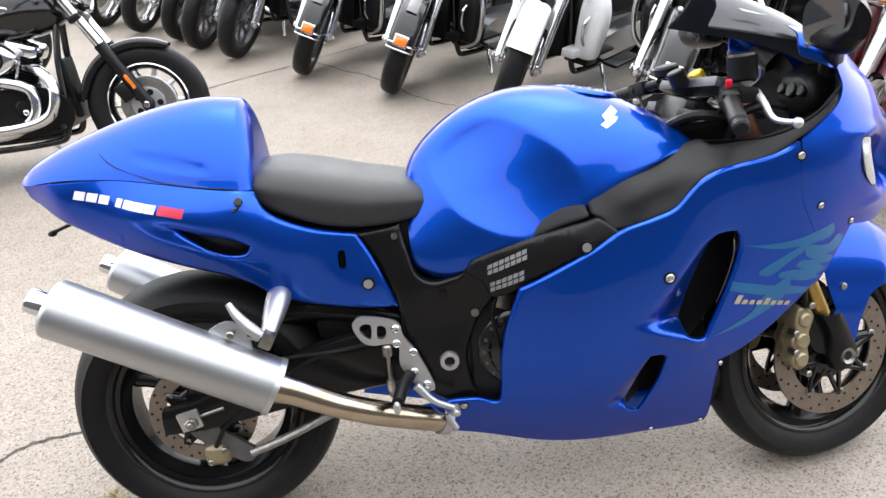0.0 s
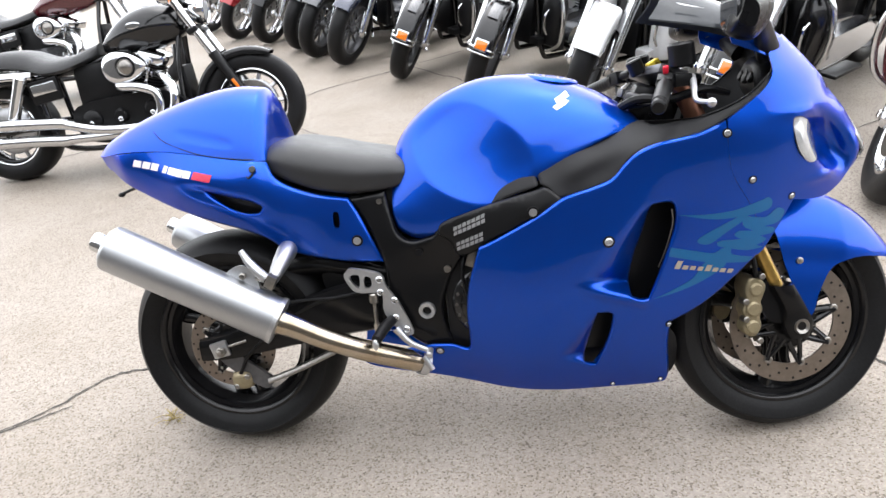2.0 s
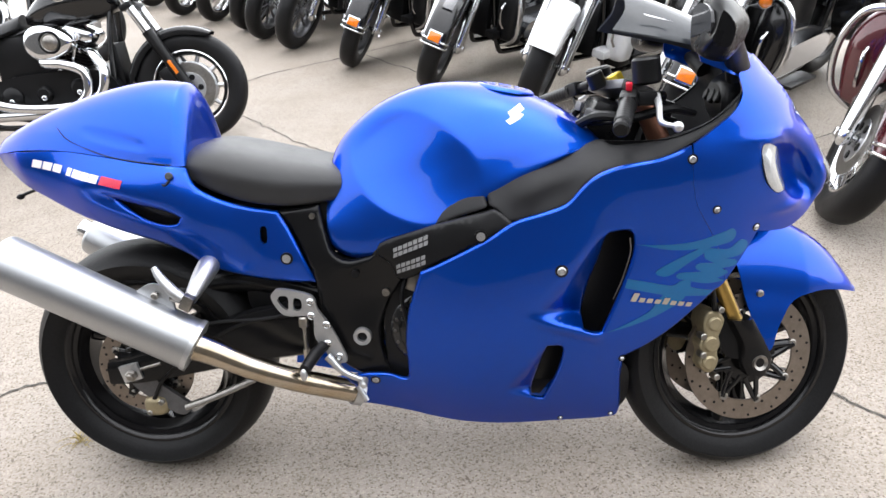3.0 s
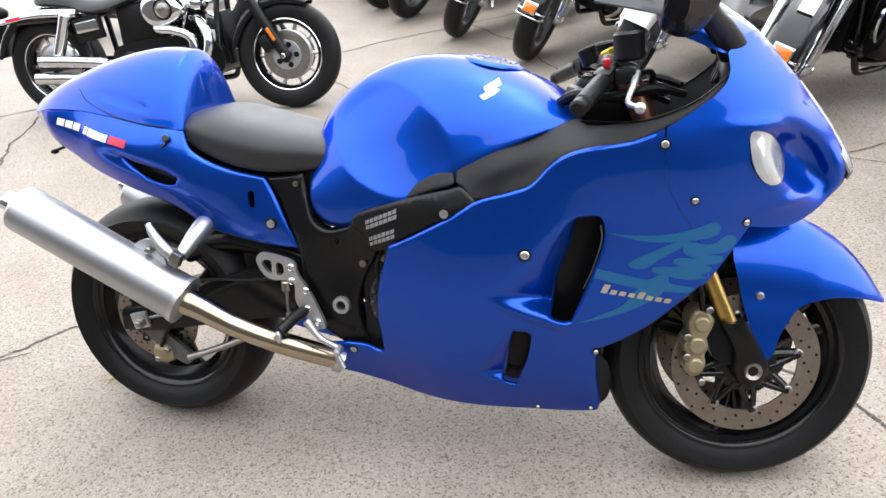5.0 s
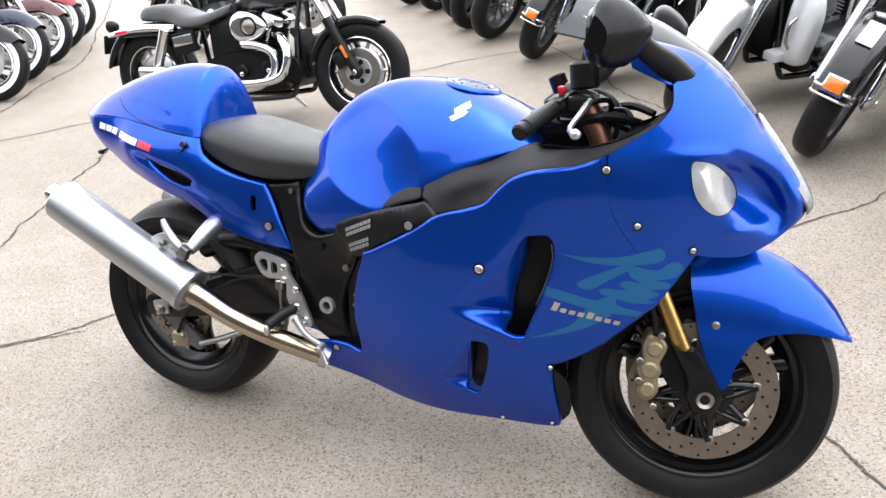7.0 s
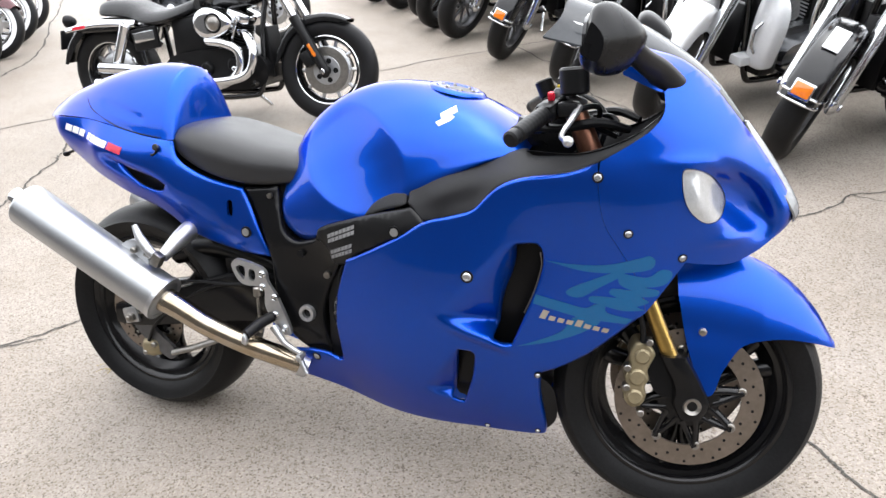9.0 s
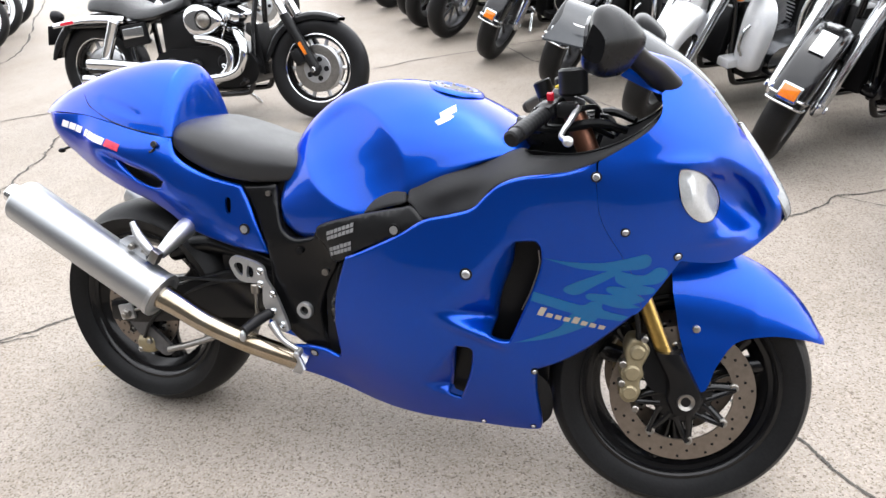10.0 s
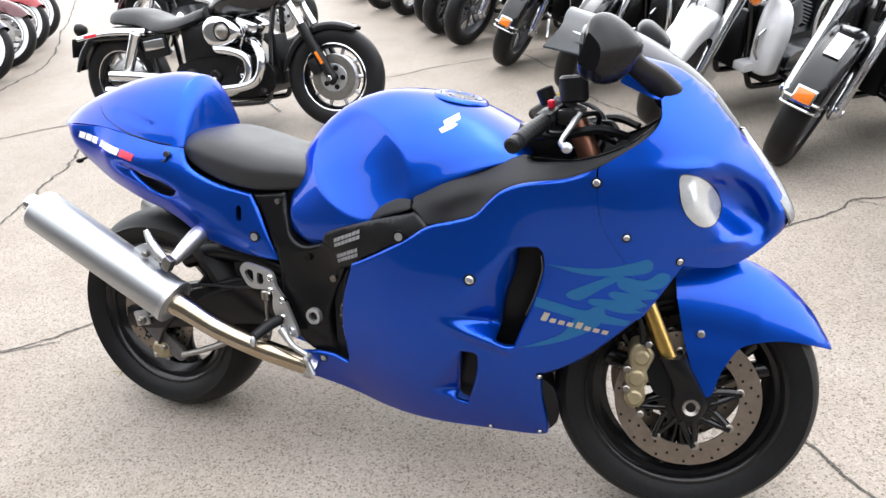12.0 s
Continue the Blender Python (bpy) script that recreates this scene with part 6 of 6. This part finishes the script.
    if face == "batwing":
        rows = []
        for z, w, ah in ((0.86, 0.16, 0.10), (0.93, 0.34, 0.10), (1.03, 0.40, 0.06), (1.13, 0.36, -0.01), (1.2, 0.26, -0.06)):
            rows.append([up(z - 0.03 * abs(q), w * q, ah - 0.13 * abs(q) ** 1.7) for q in (-1, -0.75, -0.4, 0, 0.4, 0.75, 1)])
        bm = thicken(patch(bmesh.new(), rows, 4, 4), 0.008)
        fp("fairing", bm, paint, t, "wide handlebar fairing")
        bm = thicken(patch(bmesh.new(), [[up(z, w * q, ah - 0.1 * abs(q) ** 1.7) for q in (-1, -0.5, 0, 0.5, 1)] for z, w, ah in ((1.2, 0.27, -0.07), (1.3, 0.24, -0.13), (1.38, 0.16, -0.18))], 4, 4), 0.004)
        fp("windscreen", bm, SMOKE)
    hb = [(-0.62, 0.46, 1.02), (-0.50, 0.43, 1.07), (-0.36, 0.30, 1.12), (-0.36, 0.1, 1.02), (-0.36, 0, 1.01)]
    hb = hb + [(x, -y, z) for x, y, z in hb[-2::-1]]
    bm = tube(bmesh.new(), hb, 0.014, seg=10)
    bars = fp("handlebar", bm, CHROME if not low else BLACK)
    for s in (-1, 1):
        bm = cyl(bmesh.new(), (-0.66, s * 0.465, 1.008), (-0.53, s * 0.438, 1.06), 0.019, seg=14, bevel=0.003)
        fp("grip", bm, BLACK, bars)
        bm = tube(bmesh.new(), [(-0.46, s * 0.40, 1.08), (-0.47, s * 0.44, 1.11), (-0.62, s * 0.48, 1.09)], 0.007, seg=8)
        fp("lever", bm, CHROME, bars)
        bm = tube(bmesh.new(), [(-0.44, s * 0.38, 1.09), (-0.43, s * 0.42, 1.18), (-0.46, s * 0.45, 1.22)], 0.006, seg=8)
        egg(bm, (-0.46, s * 0.47, 1.24), (0.02, 0.07, 0.042))
        fp("mirror", bm, CHROME, bars)
        bm = tube(bmesh.new(), [(-0.48, s * 0.38, 1.06), (-0.34, s * 0.2, 0.98), (-0.36, s * 0.08, 0.86), (-0.5, s * 0.05, 0.8)], 0.005, seg=7)
        fp("control_cable", bm, BLACK, bars)
    # frame
    bm = bmesh.new()
    for s in (-1, 1):
        tube(bm, [(-0.36, s * 0.03, 0.88), (-0.40, s * 0.08, 0.6), (-0.42, s * 0.13, 0.25), (-0.55, s * 0.14, 0.18), (-1.1, s * 0.14, 0.18), (-1.25, s * 0.14, 0.28), (-1.3, s * 0.14, 0.62)], 0.018, seg=10)
        tube(bm, [(-0.38, s * 0.03, 0.82), (-0.8, s * 0.05, 0.72), (-1.2, s * 0.1, 0.64), (-1.75, s * 0.13, 0.62)], 0.018, seg=10)
    part("frame", bm, GLOSSBLACK, t)
    bm = box(bmesh.new(), (-0.385, 0, 0.45), (0.05, 0.16, 0.32), pose(0, 0, 0, 0, -5, 0), 0.01)
    part("oil_cooler", bm, BLACK, t)
    ex, tail = (0.13, -0.06) if low else (0.0, 0.0)

    def ep(name, bm, mat, parent, label=""):
        bm.transform(Matrix.Translation((ex, 0, 0.02 if low else 0)))
        return part(name, bm, mat, parent, label)
    # engine: crankcase, two finned cylinders, covers
    bm = loft(bmesh.new(), [[(x, y, z) for x, z in ((-0.52, 0.24), (-0.50, 0.36), (-0.62, 0.46), (-0.9, 0.46), (-1.2, 0.42), (-1.24, 0.3), (-1.15, 0.22), (-0.7, 0.2))] for y in (-0.15, -0.13, 0.13, 0.16)], 1, 3)
    engine = ep("engine", bm, BLACK if low else GREYPAINT, t, "V-twin engine with finned cylinders")
    for a in (22, -24):
        q = Matrix.Translation((-0.80, 0, 0.40)) @ Matrix.Rotation(radians(a), 4, "Y")
        for k in range(9):
            bm = revolve(bmesh.new(), [(0.05, 0.075 + 0.018 * k), (0.088 - 0.0015 * abs(k - 4), 0.077 + 0.018 * k), (0.088 - 0.0015 * abs(k - 4), 0.084 + 0.018 * k), (0.05, 0.086 + 0.018 * k)], (0, 0, 0), (0, 0, 1), 24)
            bm.transform(q)
            ep("cooling_fin", bm, BLACK if low else CAST, engine)
        bm = cyl(bmesh.new(), (0, 0, 0.05), (0, 0, 0.26), 0.07, seg=20)
        bm.transform(q)
        ep("cylinder", bm, BLACK, engine)
        bm = loft(bmesh.new(), [[(w * cx, w * 1.1 * cy, z) for cx, cy in ((-1, -0.6), (-0.6, -1), (0.6, -1), (1, -0.6), (1, 0.6), (0.6, 1), (-0.6, 1), (-1, 0.6))] for z, w in ((0.245, 0.085), (0.26, 0.09), (0.30, 0.088), (0.315, 0.07))], 2, 2)
        bm.transform(q)
        ep("rocker_cover", bm, CHROME, engine)
        bm = cyl(bmesh.new(), Vector((-0.80, -0.115, 0.38)), q @ Vector((0.0, -0.1, 0.27)), 0.012, seg=10)
        ep("pushrod_tube", bm, CHROME, engine)
    bm = box(bmesh.new(), (-1.02, 0, 0.52), (0.36, 0.22, 0.30), None, 0.04)
    ep("oil_tank", bm, BLACK, t)
    # airbox on the right: an egg-shaped bright cover with a round medallion
    bm = loft(bmesh.new(), [[(-0.83 + (0.15 if math.cos(a) < 0 else 0.14) * k * math.cos(a), y, 0.62 + 0.098 * k * math.sin(a) * (1 - 0.25 * math.cos(a + 0.0))) for a in np.linspace(0, 2 * math.pi, 14, endpoint=False)] for y, k in ((-0.10, 0.9), (-0.15, 1.0), (-0.185, 0.95), (-0.205, 0.72), (-0.208, 0.3))], 3, 2)
    air = ep("air_cleaner", bm, CHROME, t, "chrome oval air cleaner cover")
    bm = revolve(bmesh.new(), [(0.0005, 0.016), (0.03, 0.014), (0.042, 0.006), (0.046, 0.010), (0.05, 0.0)], (-0.81, -0.203, 0.625), (0, -1, 0), 26, closed=False)
    ep("medallion", bm, STEEL, air)
    bm = revolve(bmesh.new(), [(0.05, 0.004), (0.062, 0.004), (0.064, -0.004), (0.05, -0.004)], (-0.81, -0.204, 0.625), (0, -1, 0), 26)
    ep("medallion_ring", bm, BLACK, air)
    for x, z, r in ((-0.72, 0.36, 0.055), (-0.93, 0.34, 0.045), (-1.12, 0.33, 0.06)):
        bm = revolve(bmesh.new(), [(0.0005, 0.035), (r * 0.7, 0.034), (r, 0.02), (r * 1.05, 0.0)], (x, -0.14, z), (0, -1, 0), 24, closed=False)
        cov = ep("cam_cover", bm, BLACK if low else CHROME, engine)
        bolt(cov, (x + ex, -0.178, z), (0, -1, 0), 0.016, CHROME)
    bm = loft(bmesh.new(), [[(x, y, z) for x, z in ((-0.6, 0.3), (-0.66, 0.38), (-0.9, 0.4), (-1.2, 0.4), (-1.27, 0.33), (-1.2, 0.26), (-0.9, 0.24), (-0.66, 0.24))] for y in (0.14, 0.2, 0.215)], 2, 3)
    ep("primary_cover", bm, CHROME if not low else BLACK, engine)
    # exhausts on the right: headers sweep down and back into two cans
    for k, (x0, z0, zc, yc) in enumerate(((-0.66, 0.60, 0.35, -0.225), (-0.96, 0.58, 0.245, -0.215))):
        if k == 0:
            pts = [(-0.69, -0.09, 0.56), (-0.60, -0.17, 0.54), (-0.54, -0.215, 0.44), (-0.60, -0.225, 0.31), (-0.8, -0.225, 0.265), (-1.05, -0.225, 0.275), (-1.25, -0.225, 0.325)]
        else:
            pts = [(-0.92, -0.09, 0.56), (-0.88, -0.18, 0.515), (-0.76, -0.2, 0.50), (-0.66, -0.2, 0.45), (-0.665, -0.205, 0.33), (-0.8, -0.21, 0.245), (-1.05, -0.215, 0.235), (-1.25, -0.215, 0.235)]
        bm = tube(bmesh.new(), pts, 0.029, seg=18)
        pipe = ep("exhaust_pipe", bm, CHROME, t, "chrome exhaust pipe and silencer")
        bm = tube(bmesh.new(), [pts[-1], (-1.3, yc, zc - 0.012), (-1.5, yc, zc + 0.002), (-1.73 - 0.06 * k - tail, yc - 0.01, zc + 0.012), (-1.76 - 0.06 * k - tail, yc - 0.01, zc + 0.013)], [0.03, 0.036, 0.037, 0.037, 0.035] if low else [0.03, 0.044, 0.048, 0.048, 0.044], seg=20)
        ep("silencer", bm, CHROME, pipe)
    # tank, seat, rear mudguard
    rings = []
    for x, w, z0, z1 in ((-0.40, 0.05, 0.80, 0.90), (-0.46, 0.10, 0.77, 0.955), (-0.58, 0.145, 0.74, 0.985), (-0.72, 0.15, 0.725, 0.975), (-0.86, 0.125, 0.725, 0.93), (-0.98, 0.08, 0.73, 0.86), (-1.03, 0.05, 0.74, 0.82)):
        zm = (z0 + z1) / 2
        x = -0.33 + (x + 0.40) * 0.84 if low else x
        rings.append([(x, -w * 0.55, z0), (x, -w * 0.95, zm - 0.03), (x, -w, zm + 0.01), (x, -w * 0.75, z1 - 0.03), (x, 0, z1), (x, w * 0.75, z1 - 0.03), (x, w, zm + 0.01), (x, w * 0.95, zm - 0.03), (x, w * 0.55, z0)])
    tank = part("fuel_tank", loft(bmesh.new(), rings, 4, 3), paint, t)
    bm = loft(bmesh.new(), [[(-0.66 + 0.06 * (low is True) + 0.05 * k * math.cos(a), y, 0.875 + 0.022 * k * math.sin(a)) for a in np.linspace(0, 2 * math.pi, 12, endpoint=False)] for y, k in ((-0.142, 1), (-0.151, 0.9), (-0.153, 0.5))], 2, 1)
    part("tank_badge", bm, CHROME, tank)
    bm = revolve(bmesh.new(), [(0.0005, 0.02), (0.045, 0.018), (0.055, 0.0)], (-0.62 + 0.09 * (low is True), 0, 0.98), (0, 0, 1), 24, closed=False)
    part("tank_console", bm, CHROME, tank)
    rings = []
    for x, w, z0, z1 in ((-0.99, 0.06, 0.73, 0.80), (-1.05, 0.12, 0.70, 0.78), (-1.2, 0.16, 0.66, 0.745), (-1.36, 0.17, 0.65, 0.75), (-1.5, 0.135, 0.68, 0.83), (-1.65, 0.12, 0.70, 0.845), (-1.8, 0.10, 0.71, 0.835), (-1.86, 0.06, 0.72, 0.80)):
        if low:
            x, z1 = -0.90 + (x + 0.99) * 0.86, z1 - 0.03 * (x < -1.4)
        rings.append([(x, -w * 0.9, z0), (x, -w, (z0 + z1) / 2), (x, -w * 0.7, z1 - 0.012), (x, 0, z1), (x, w * 0.7, z1 - 0.012), (x, w, (z0 + z1) / 2), (x, w * 0.9, z0)])
    part("seat", loft(bmesh.new(), rings, 4, 3), VINYL, t, "black two-up saddle")
    bm = thicken(arc_skin(bmesh.new(), (-1.62, R), R + 0.05, 30, 168, 0.115, 0.07))
    rm = part("rear_mudguard", bm, paint, t)
    for s in (-1, 1):
        bm = tube(bmesh.new(), [(-1.3, s * 0.145, 0.66), (-1.6, s * 0.15, 0.665), (-1.88, s * 0.14, 0.625)], [0.034, 0.03, 0.022] if low else [0.024, 0.022, 0.015], seg=12, flat=0.6)
        strut = part("guard_strut", bm, CHROME, rm, "chrome mudguard strut")
        bm = box(bmesh.new(), (-1.75, s * (0.168 if low else 0.162), 0.642), (0.11, 0.006, 0.02), pose(0, 0, 0, 0, -7, 0), 0.002)
        part("reflector", bm, REDPLASTIC, strut)
        bm = cyl(bmesh.new(), (-1.36, s * 0.175, 0.66), (-1.50, s * 0.175, 0.36), 0.036 if low else 0.027, seg=16, bevel=0.01)
        shock = part("shock_absorber", bm, CHROME, t)
        for k in range(0 if low else 9):
            p = Vector((-1.36, s * 0.175, 0.66)).lerp(Vector((-1.50, s * 0.175, 0.36)), 0.15 + 0.08 * k)
            bm = revolve(bmesh.new(), [(0.026, -0.005), (0.034, 0), (0.026, 0.005)], p, Vector((0.14, 0, 0.30)), 16)
            part("spring_coil", bm, CHROME, shock)
        bm = tube(bmesh.new(), [(-1.1, s * 0.12, 0.34), (-1.4, s * 0.13, 0.34), (-1.66, s * 0.13, 0.33)], 0.024, seg=12)
        part("swingarm_beam", bm, GLOSSBLACK, t)
        bm = tube(bmesh.new(), [(-0.62, s * 0.16, 0.25), (-0.60, s * 0.28, 0.25)] if not low else [(-0.5, s * 0.14, 0.24), (-0.42, s * 0.2, 0.27), (-0.38, s * 0.3, 0.29)], 0.012, seg=10)
        peg = part("footrest", bm, BLACK, t)
        if not low:
            bm = box(bmesh.new(), (-0.72, s * 0.31, 0.25), (0.30, 0.1, 0.022), None, 0.01)
            part("floorboard", bm, BLACK, peg)
    bm = box(bmesh.new(), (-1.235, -0.155, 0.56), (0.2, 0.03, 0.14), pose(0, 0, 0, 0, -8, 0), 0.012)
    tray = part("battery_cover", bm, BLACK, t)
    bm = box(bmesh.new(), (-1.235, -0.172, 0.575), (0.16, 0.012, 0.065), pose(0, 0, 0, 0, -8, 0), 0.006)
    part("cover_plate", bm, CHROME, tray)
    bm = box(bmesh.new(), (-1.98, 0, 0.56), (0.014, 0.2, 0.13), pose(0, 0, 0, 0, 12, 0), 0.004)
    part("plate_holder", bm, BLACK, t)
    lamp(t, "tail_lamp", (-1.98, 0, 0.68), 0.045, (-1, 0, 0), REDPLASTIC, BLACK if low else None, depth=0.06)
    bm = tube(bmesh.new(), [(-0.72, 0.16, 0.22), (-0.66, 0.24, 0.12), (-0.62, 0.30, 0.052)], 0.012, seg=10)
    part("side_stand", bm, CHROME, t)
    if bar:
        pts = [(-0.40, 0.05, 0.70), (-0.40, 0.16, 0.73), (-0.38, 0.30, 0.70), (-0.37, 0.36, 0.55), (-0.38, 0.33, 0.36), (-0.42, 0.2, 0.27), (-0.44, 0.12, 0.25)]
        for s in (-1, 1):
            bm = tube(bmesh.new(), [(x, s * y, z) for x, y, z in pts], 0.016, seg=12)
            part("crash_bar", bm, CHROME, t, "chrome engine guard bar")
    if legs:
        for s in (-1, 1):
            # an egg-shaped fairing with a flat foot, a parting line and a chrome grab handle
            rings = []
            for z, x0, c, w, d in ((0.31, -0.47, 0.255, 0.05, 0.07), (0.325, -0.46, 0.255, 0.075, 0.10), (0.37, -0.45, 0.262, 0.08, 0.11), (0.46, -0.445, 0.272, 0.088, 0.12), (0.56, -0.45, 0.276, 0.092, 0.12), (0.64, -0.465, 0.268, 0.082, 0.11), (0.695, -0.485, 0.255, 0.055, 0.08), (0.71, -0.495, 0.248, 0.03, 0.05)):
                rings.append([(x0 + 0.09 - 0.5 * d + 0.5 * d * math.copysign(abs(math.cos(a)) ** 0.7, math.cos(a)), s * (c - 0.035 + w * math.copysign(abs(math.sin(a)) ** 0.7, math.sin(a))), z) for a in np.linspace(0, 2 * math.pi, 14, endpoint=False)])
            bm = loft(bmesh.new(), rings, 4, 2)
            lg = part("leg_fairing", bm, legs, t, "moulded leg fairing beside the engine")
            bm = box(bmesh.new(), (-0.36, s * 0.165, 0.345), (0.12, 0.09, 0.05), None, 0.012)
            part("fairing_foot", bm, legs, lg)
            bm = tube(bmesh.new(), [(-0.355, s * 0.23, 0.40), (-0.328, s * 0.23, 0.45), (-0.328, s * 0.234, 0.53), (-0.36, s * 0.238, 0.565)], 0.009, seg=8)
            part("grab_handle", bm, CHROME, lg)
            bm = box(bmesh.new(), (-0.48, s * 0.155, 0.45), (0.12, 0.17, 0.40), None, 0.02)
            part("inner_shield", bm, BLACK, lg)
    if bags:
        for s in (-1, 1):
            bm = loft(bmesh.new(), [[(x, s * y, z) for y, z in ((0.17, z0), (w, z0 + 0.03), (w + 0.01, z1 - 0.05), (w - 0.02, z1), (0.17, z1))] for x, z0, z1, w in ((-1.32, 0.42, 0.60, 0.30), (-1.40, 0.34, 0.65, 0.36), (-1.7, 0.32, 0.66, 0.375), (-1.98, 0.36, 0.65, 0.36), (-2.08, 0.42, 0.62, 0.32))], 3, 3)
            fit_ = Matrix.Translation((-1.85, 0, 0.66)) @ Matrix.Diagonal((0.45, 0.85, 0.6, 1)) @ Matrix.Translation((1.7, 0, -0.5)) if throw else Matrix()
            bm.transform(fit_)
            bag = part("saddlebag", bm, bags, t, "black leather throw-over saddlebag" if throw else "hard saddlebag")
            for dx in ((-0.16, 0.16) if throw else (0,)):
                bm = box(bmesh.new(), (-1.7 + dx, s * 0.385, 0.56), (0.09, 0.012, 0.03), None, 0.004)
                bm.transform(fit_)
                part("latch", bm, CHROME, bag)
    return t



H, ST, LN = -132.0, 30.0, 9.0
cruiser((2.24, 1.46), H, LN, ST, "maroon touring cruiser with chrome fork and leg fairings", MAROON, tip=True, face="touring", legs=MAROON, bags=MAROON, wheel="spoked")
# its badge is painted white for the bright reflection on that panel
cruiser((1.67, 2.43), H, LN, ST, "black touring cruiser with amber lamp on its front mudguard", GLOSSBLACK, badge=WHITE, tip=True, face="touring", legs=GLOSSBLACK, bags=GLOSSBLACK, wheel="cast")
cruiser((0.99, 2.90), H, LN, ST, "white touring cruiser with wide fairing and white leg fairings", WHITE, face="batwing", legs=WHITE, bags=WHITE, bar=False, wheel="cast")
cruiser((0.31, 3.52), H, LN, ST + 6, "black touring cruiser with chrome headlamp and crash bars", GLOSSBLACK, tip=True, face="touring", legs=BLACK, bags=GLOSSBLACK, wheel="cast")
cruiser((-0.38, 4.15), H, LN, ST + 10, "black touring cruiser with chrome fork and floorboards", GLOSSBLACK, tip=True, face="touring", legs=BLACK, bags=GLOSSBLACK, wheel="cast")
cruiser((-1.06, 4.82), H, LN, ST, "dark navy cruiser with bare chrome fork", NAVY, face="lamp", wheel="cast", hug=0.06)
cruiser((-1.48, 5.25), H, LN, ST, "grey cruiser standing far down the row", GREYPAINT, face="lamp", wheel="cast", hug=0.06)
cruiser((-1.80, 5.70), H, LN, ST, "grey cruiser with short mudguard far down the row", GREYPAINT, face="lamp", wheel="cast", hug=0.06)
cruiser((-2.35, 6.2), H, LN, ST, "black cruiser far down the row", GLOSSBLACK, face="lamp", wheel="spoked")
cruiser((-2.9, 6.62), H, LN, ST, "red cruiser with full front mudguard far off", REDPAINT, face="lamp", wheel="spoked", white=False)
cruiser((-3.6, 7.3), H, LN, ST, "black cruiser at the far end of the row", GLOSSBLACK, face="lamp", wheel="spoked")
cruiser((-4.3, 7.95), H, LN, ST, "red cruiser at the far end of the row", REDPAINT, face="lamp", wheel="spoked")
# the black street cruiser standing alone behind the tail
cruiser((-0.98, 2.50), 8.5, 8.0, 6.0, "black street cruiser with chrome engine, pipes and shock covers", GLOSSBLACK, face="lamp", bar=False, wheel="solid", fork=BLACK, low=True, scale=0.97)
cruiser((-2.8, 4.45), 3.0, 9.0, 8.0, "maroon cruiser with black saddlebags and chrome engine", MAROON, face="lamp", bags=BLACK, bar=False, wheel="spoked", throw=True)
for k, (x, y, p) in enumerate(((-4.8, 2.42, GLOSSBLACK), (-5.30, 3.0, NAVY), (-5.75, 3.6, MAROON), (-6.3, 4.2, REDPAINT), (-6.85, 4.8, REDPAINT))):
    cruiser((x, y), 12.0, 9.0, 28.0, ("black", "navy", "maroon", "red", "red")[k] + " cruiser with white-walled tyres in the side row", p, face="lamp", bar=False, wheel="spoked", white=True, group="side row of cruisers")

# a small tuft of dry straw on the concrete
rnd = random.Random(4)
bm = bmesh.new()
for k in range(22):
    a, r = rnd.uniform(0, 2 * math.pi), rnd.uniform(0.0, 0.03)
    p = Vector((-0.28 + r * math.cos(a), 0.0 + r * math.sin(a), GZ + 0.001))
    q = p + Vector((rnd.uniform(-0.05, 0.05), rnd.uniform(-0.05, 0.05), rnd.uniform(0.006, 0.028)))
    tube(bm, [p, (p + q) / 2 + Vector((0, 0, 0.008)), q], [0.0012, 0.001, 0.0005], seg=5, n=3)
tagged(part("straw_tuft", bm, STRAW, None), "small tuft of dry yellow straw on concrete", "straw", kind="stuff")
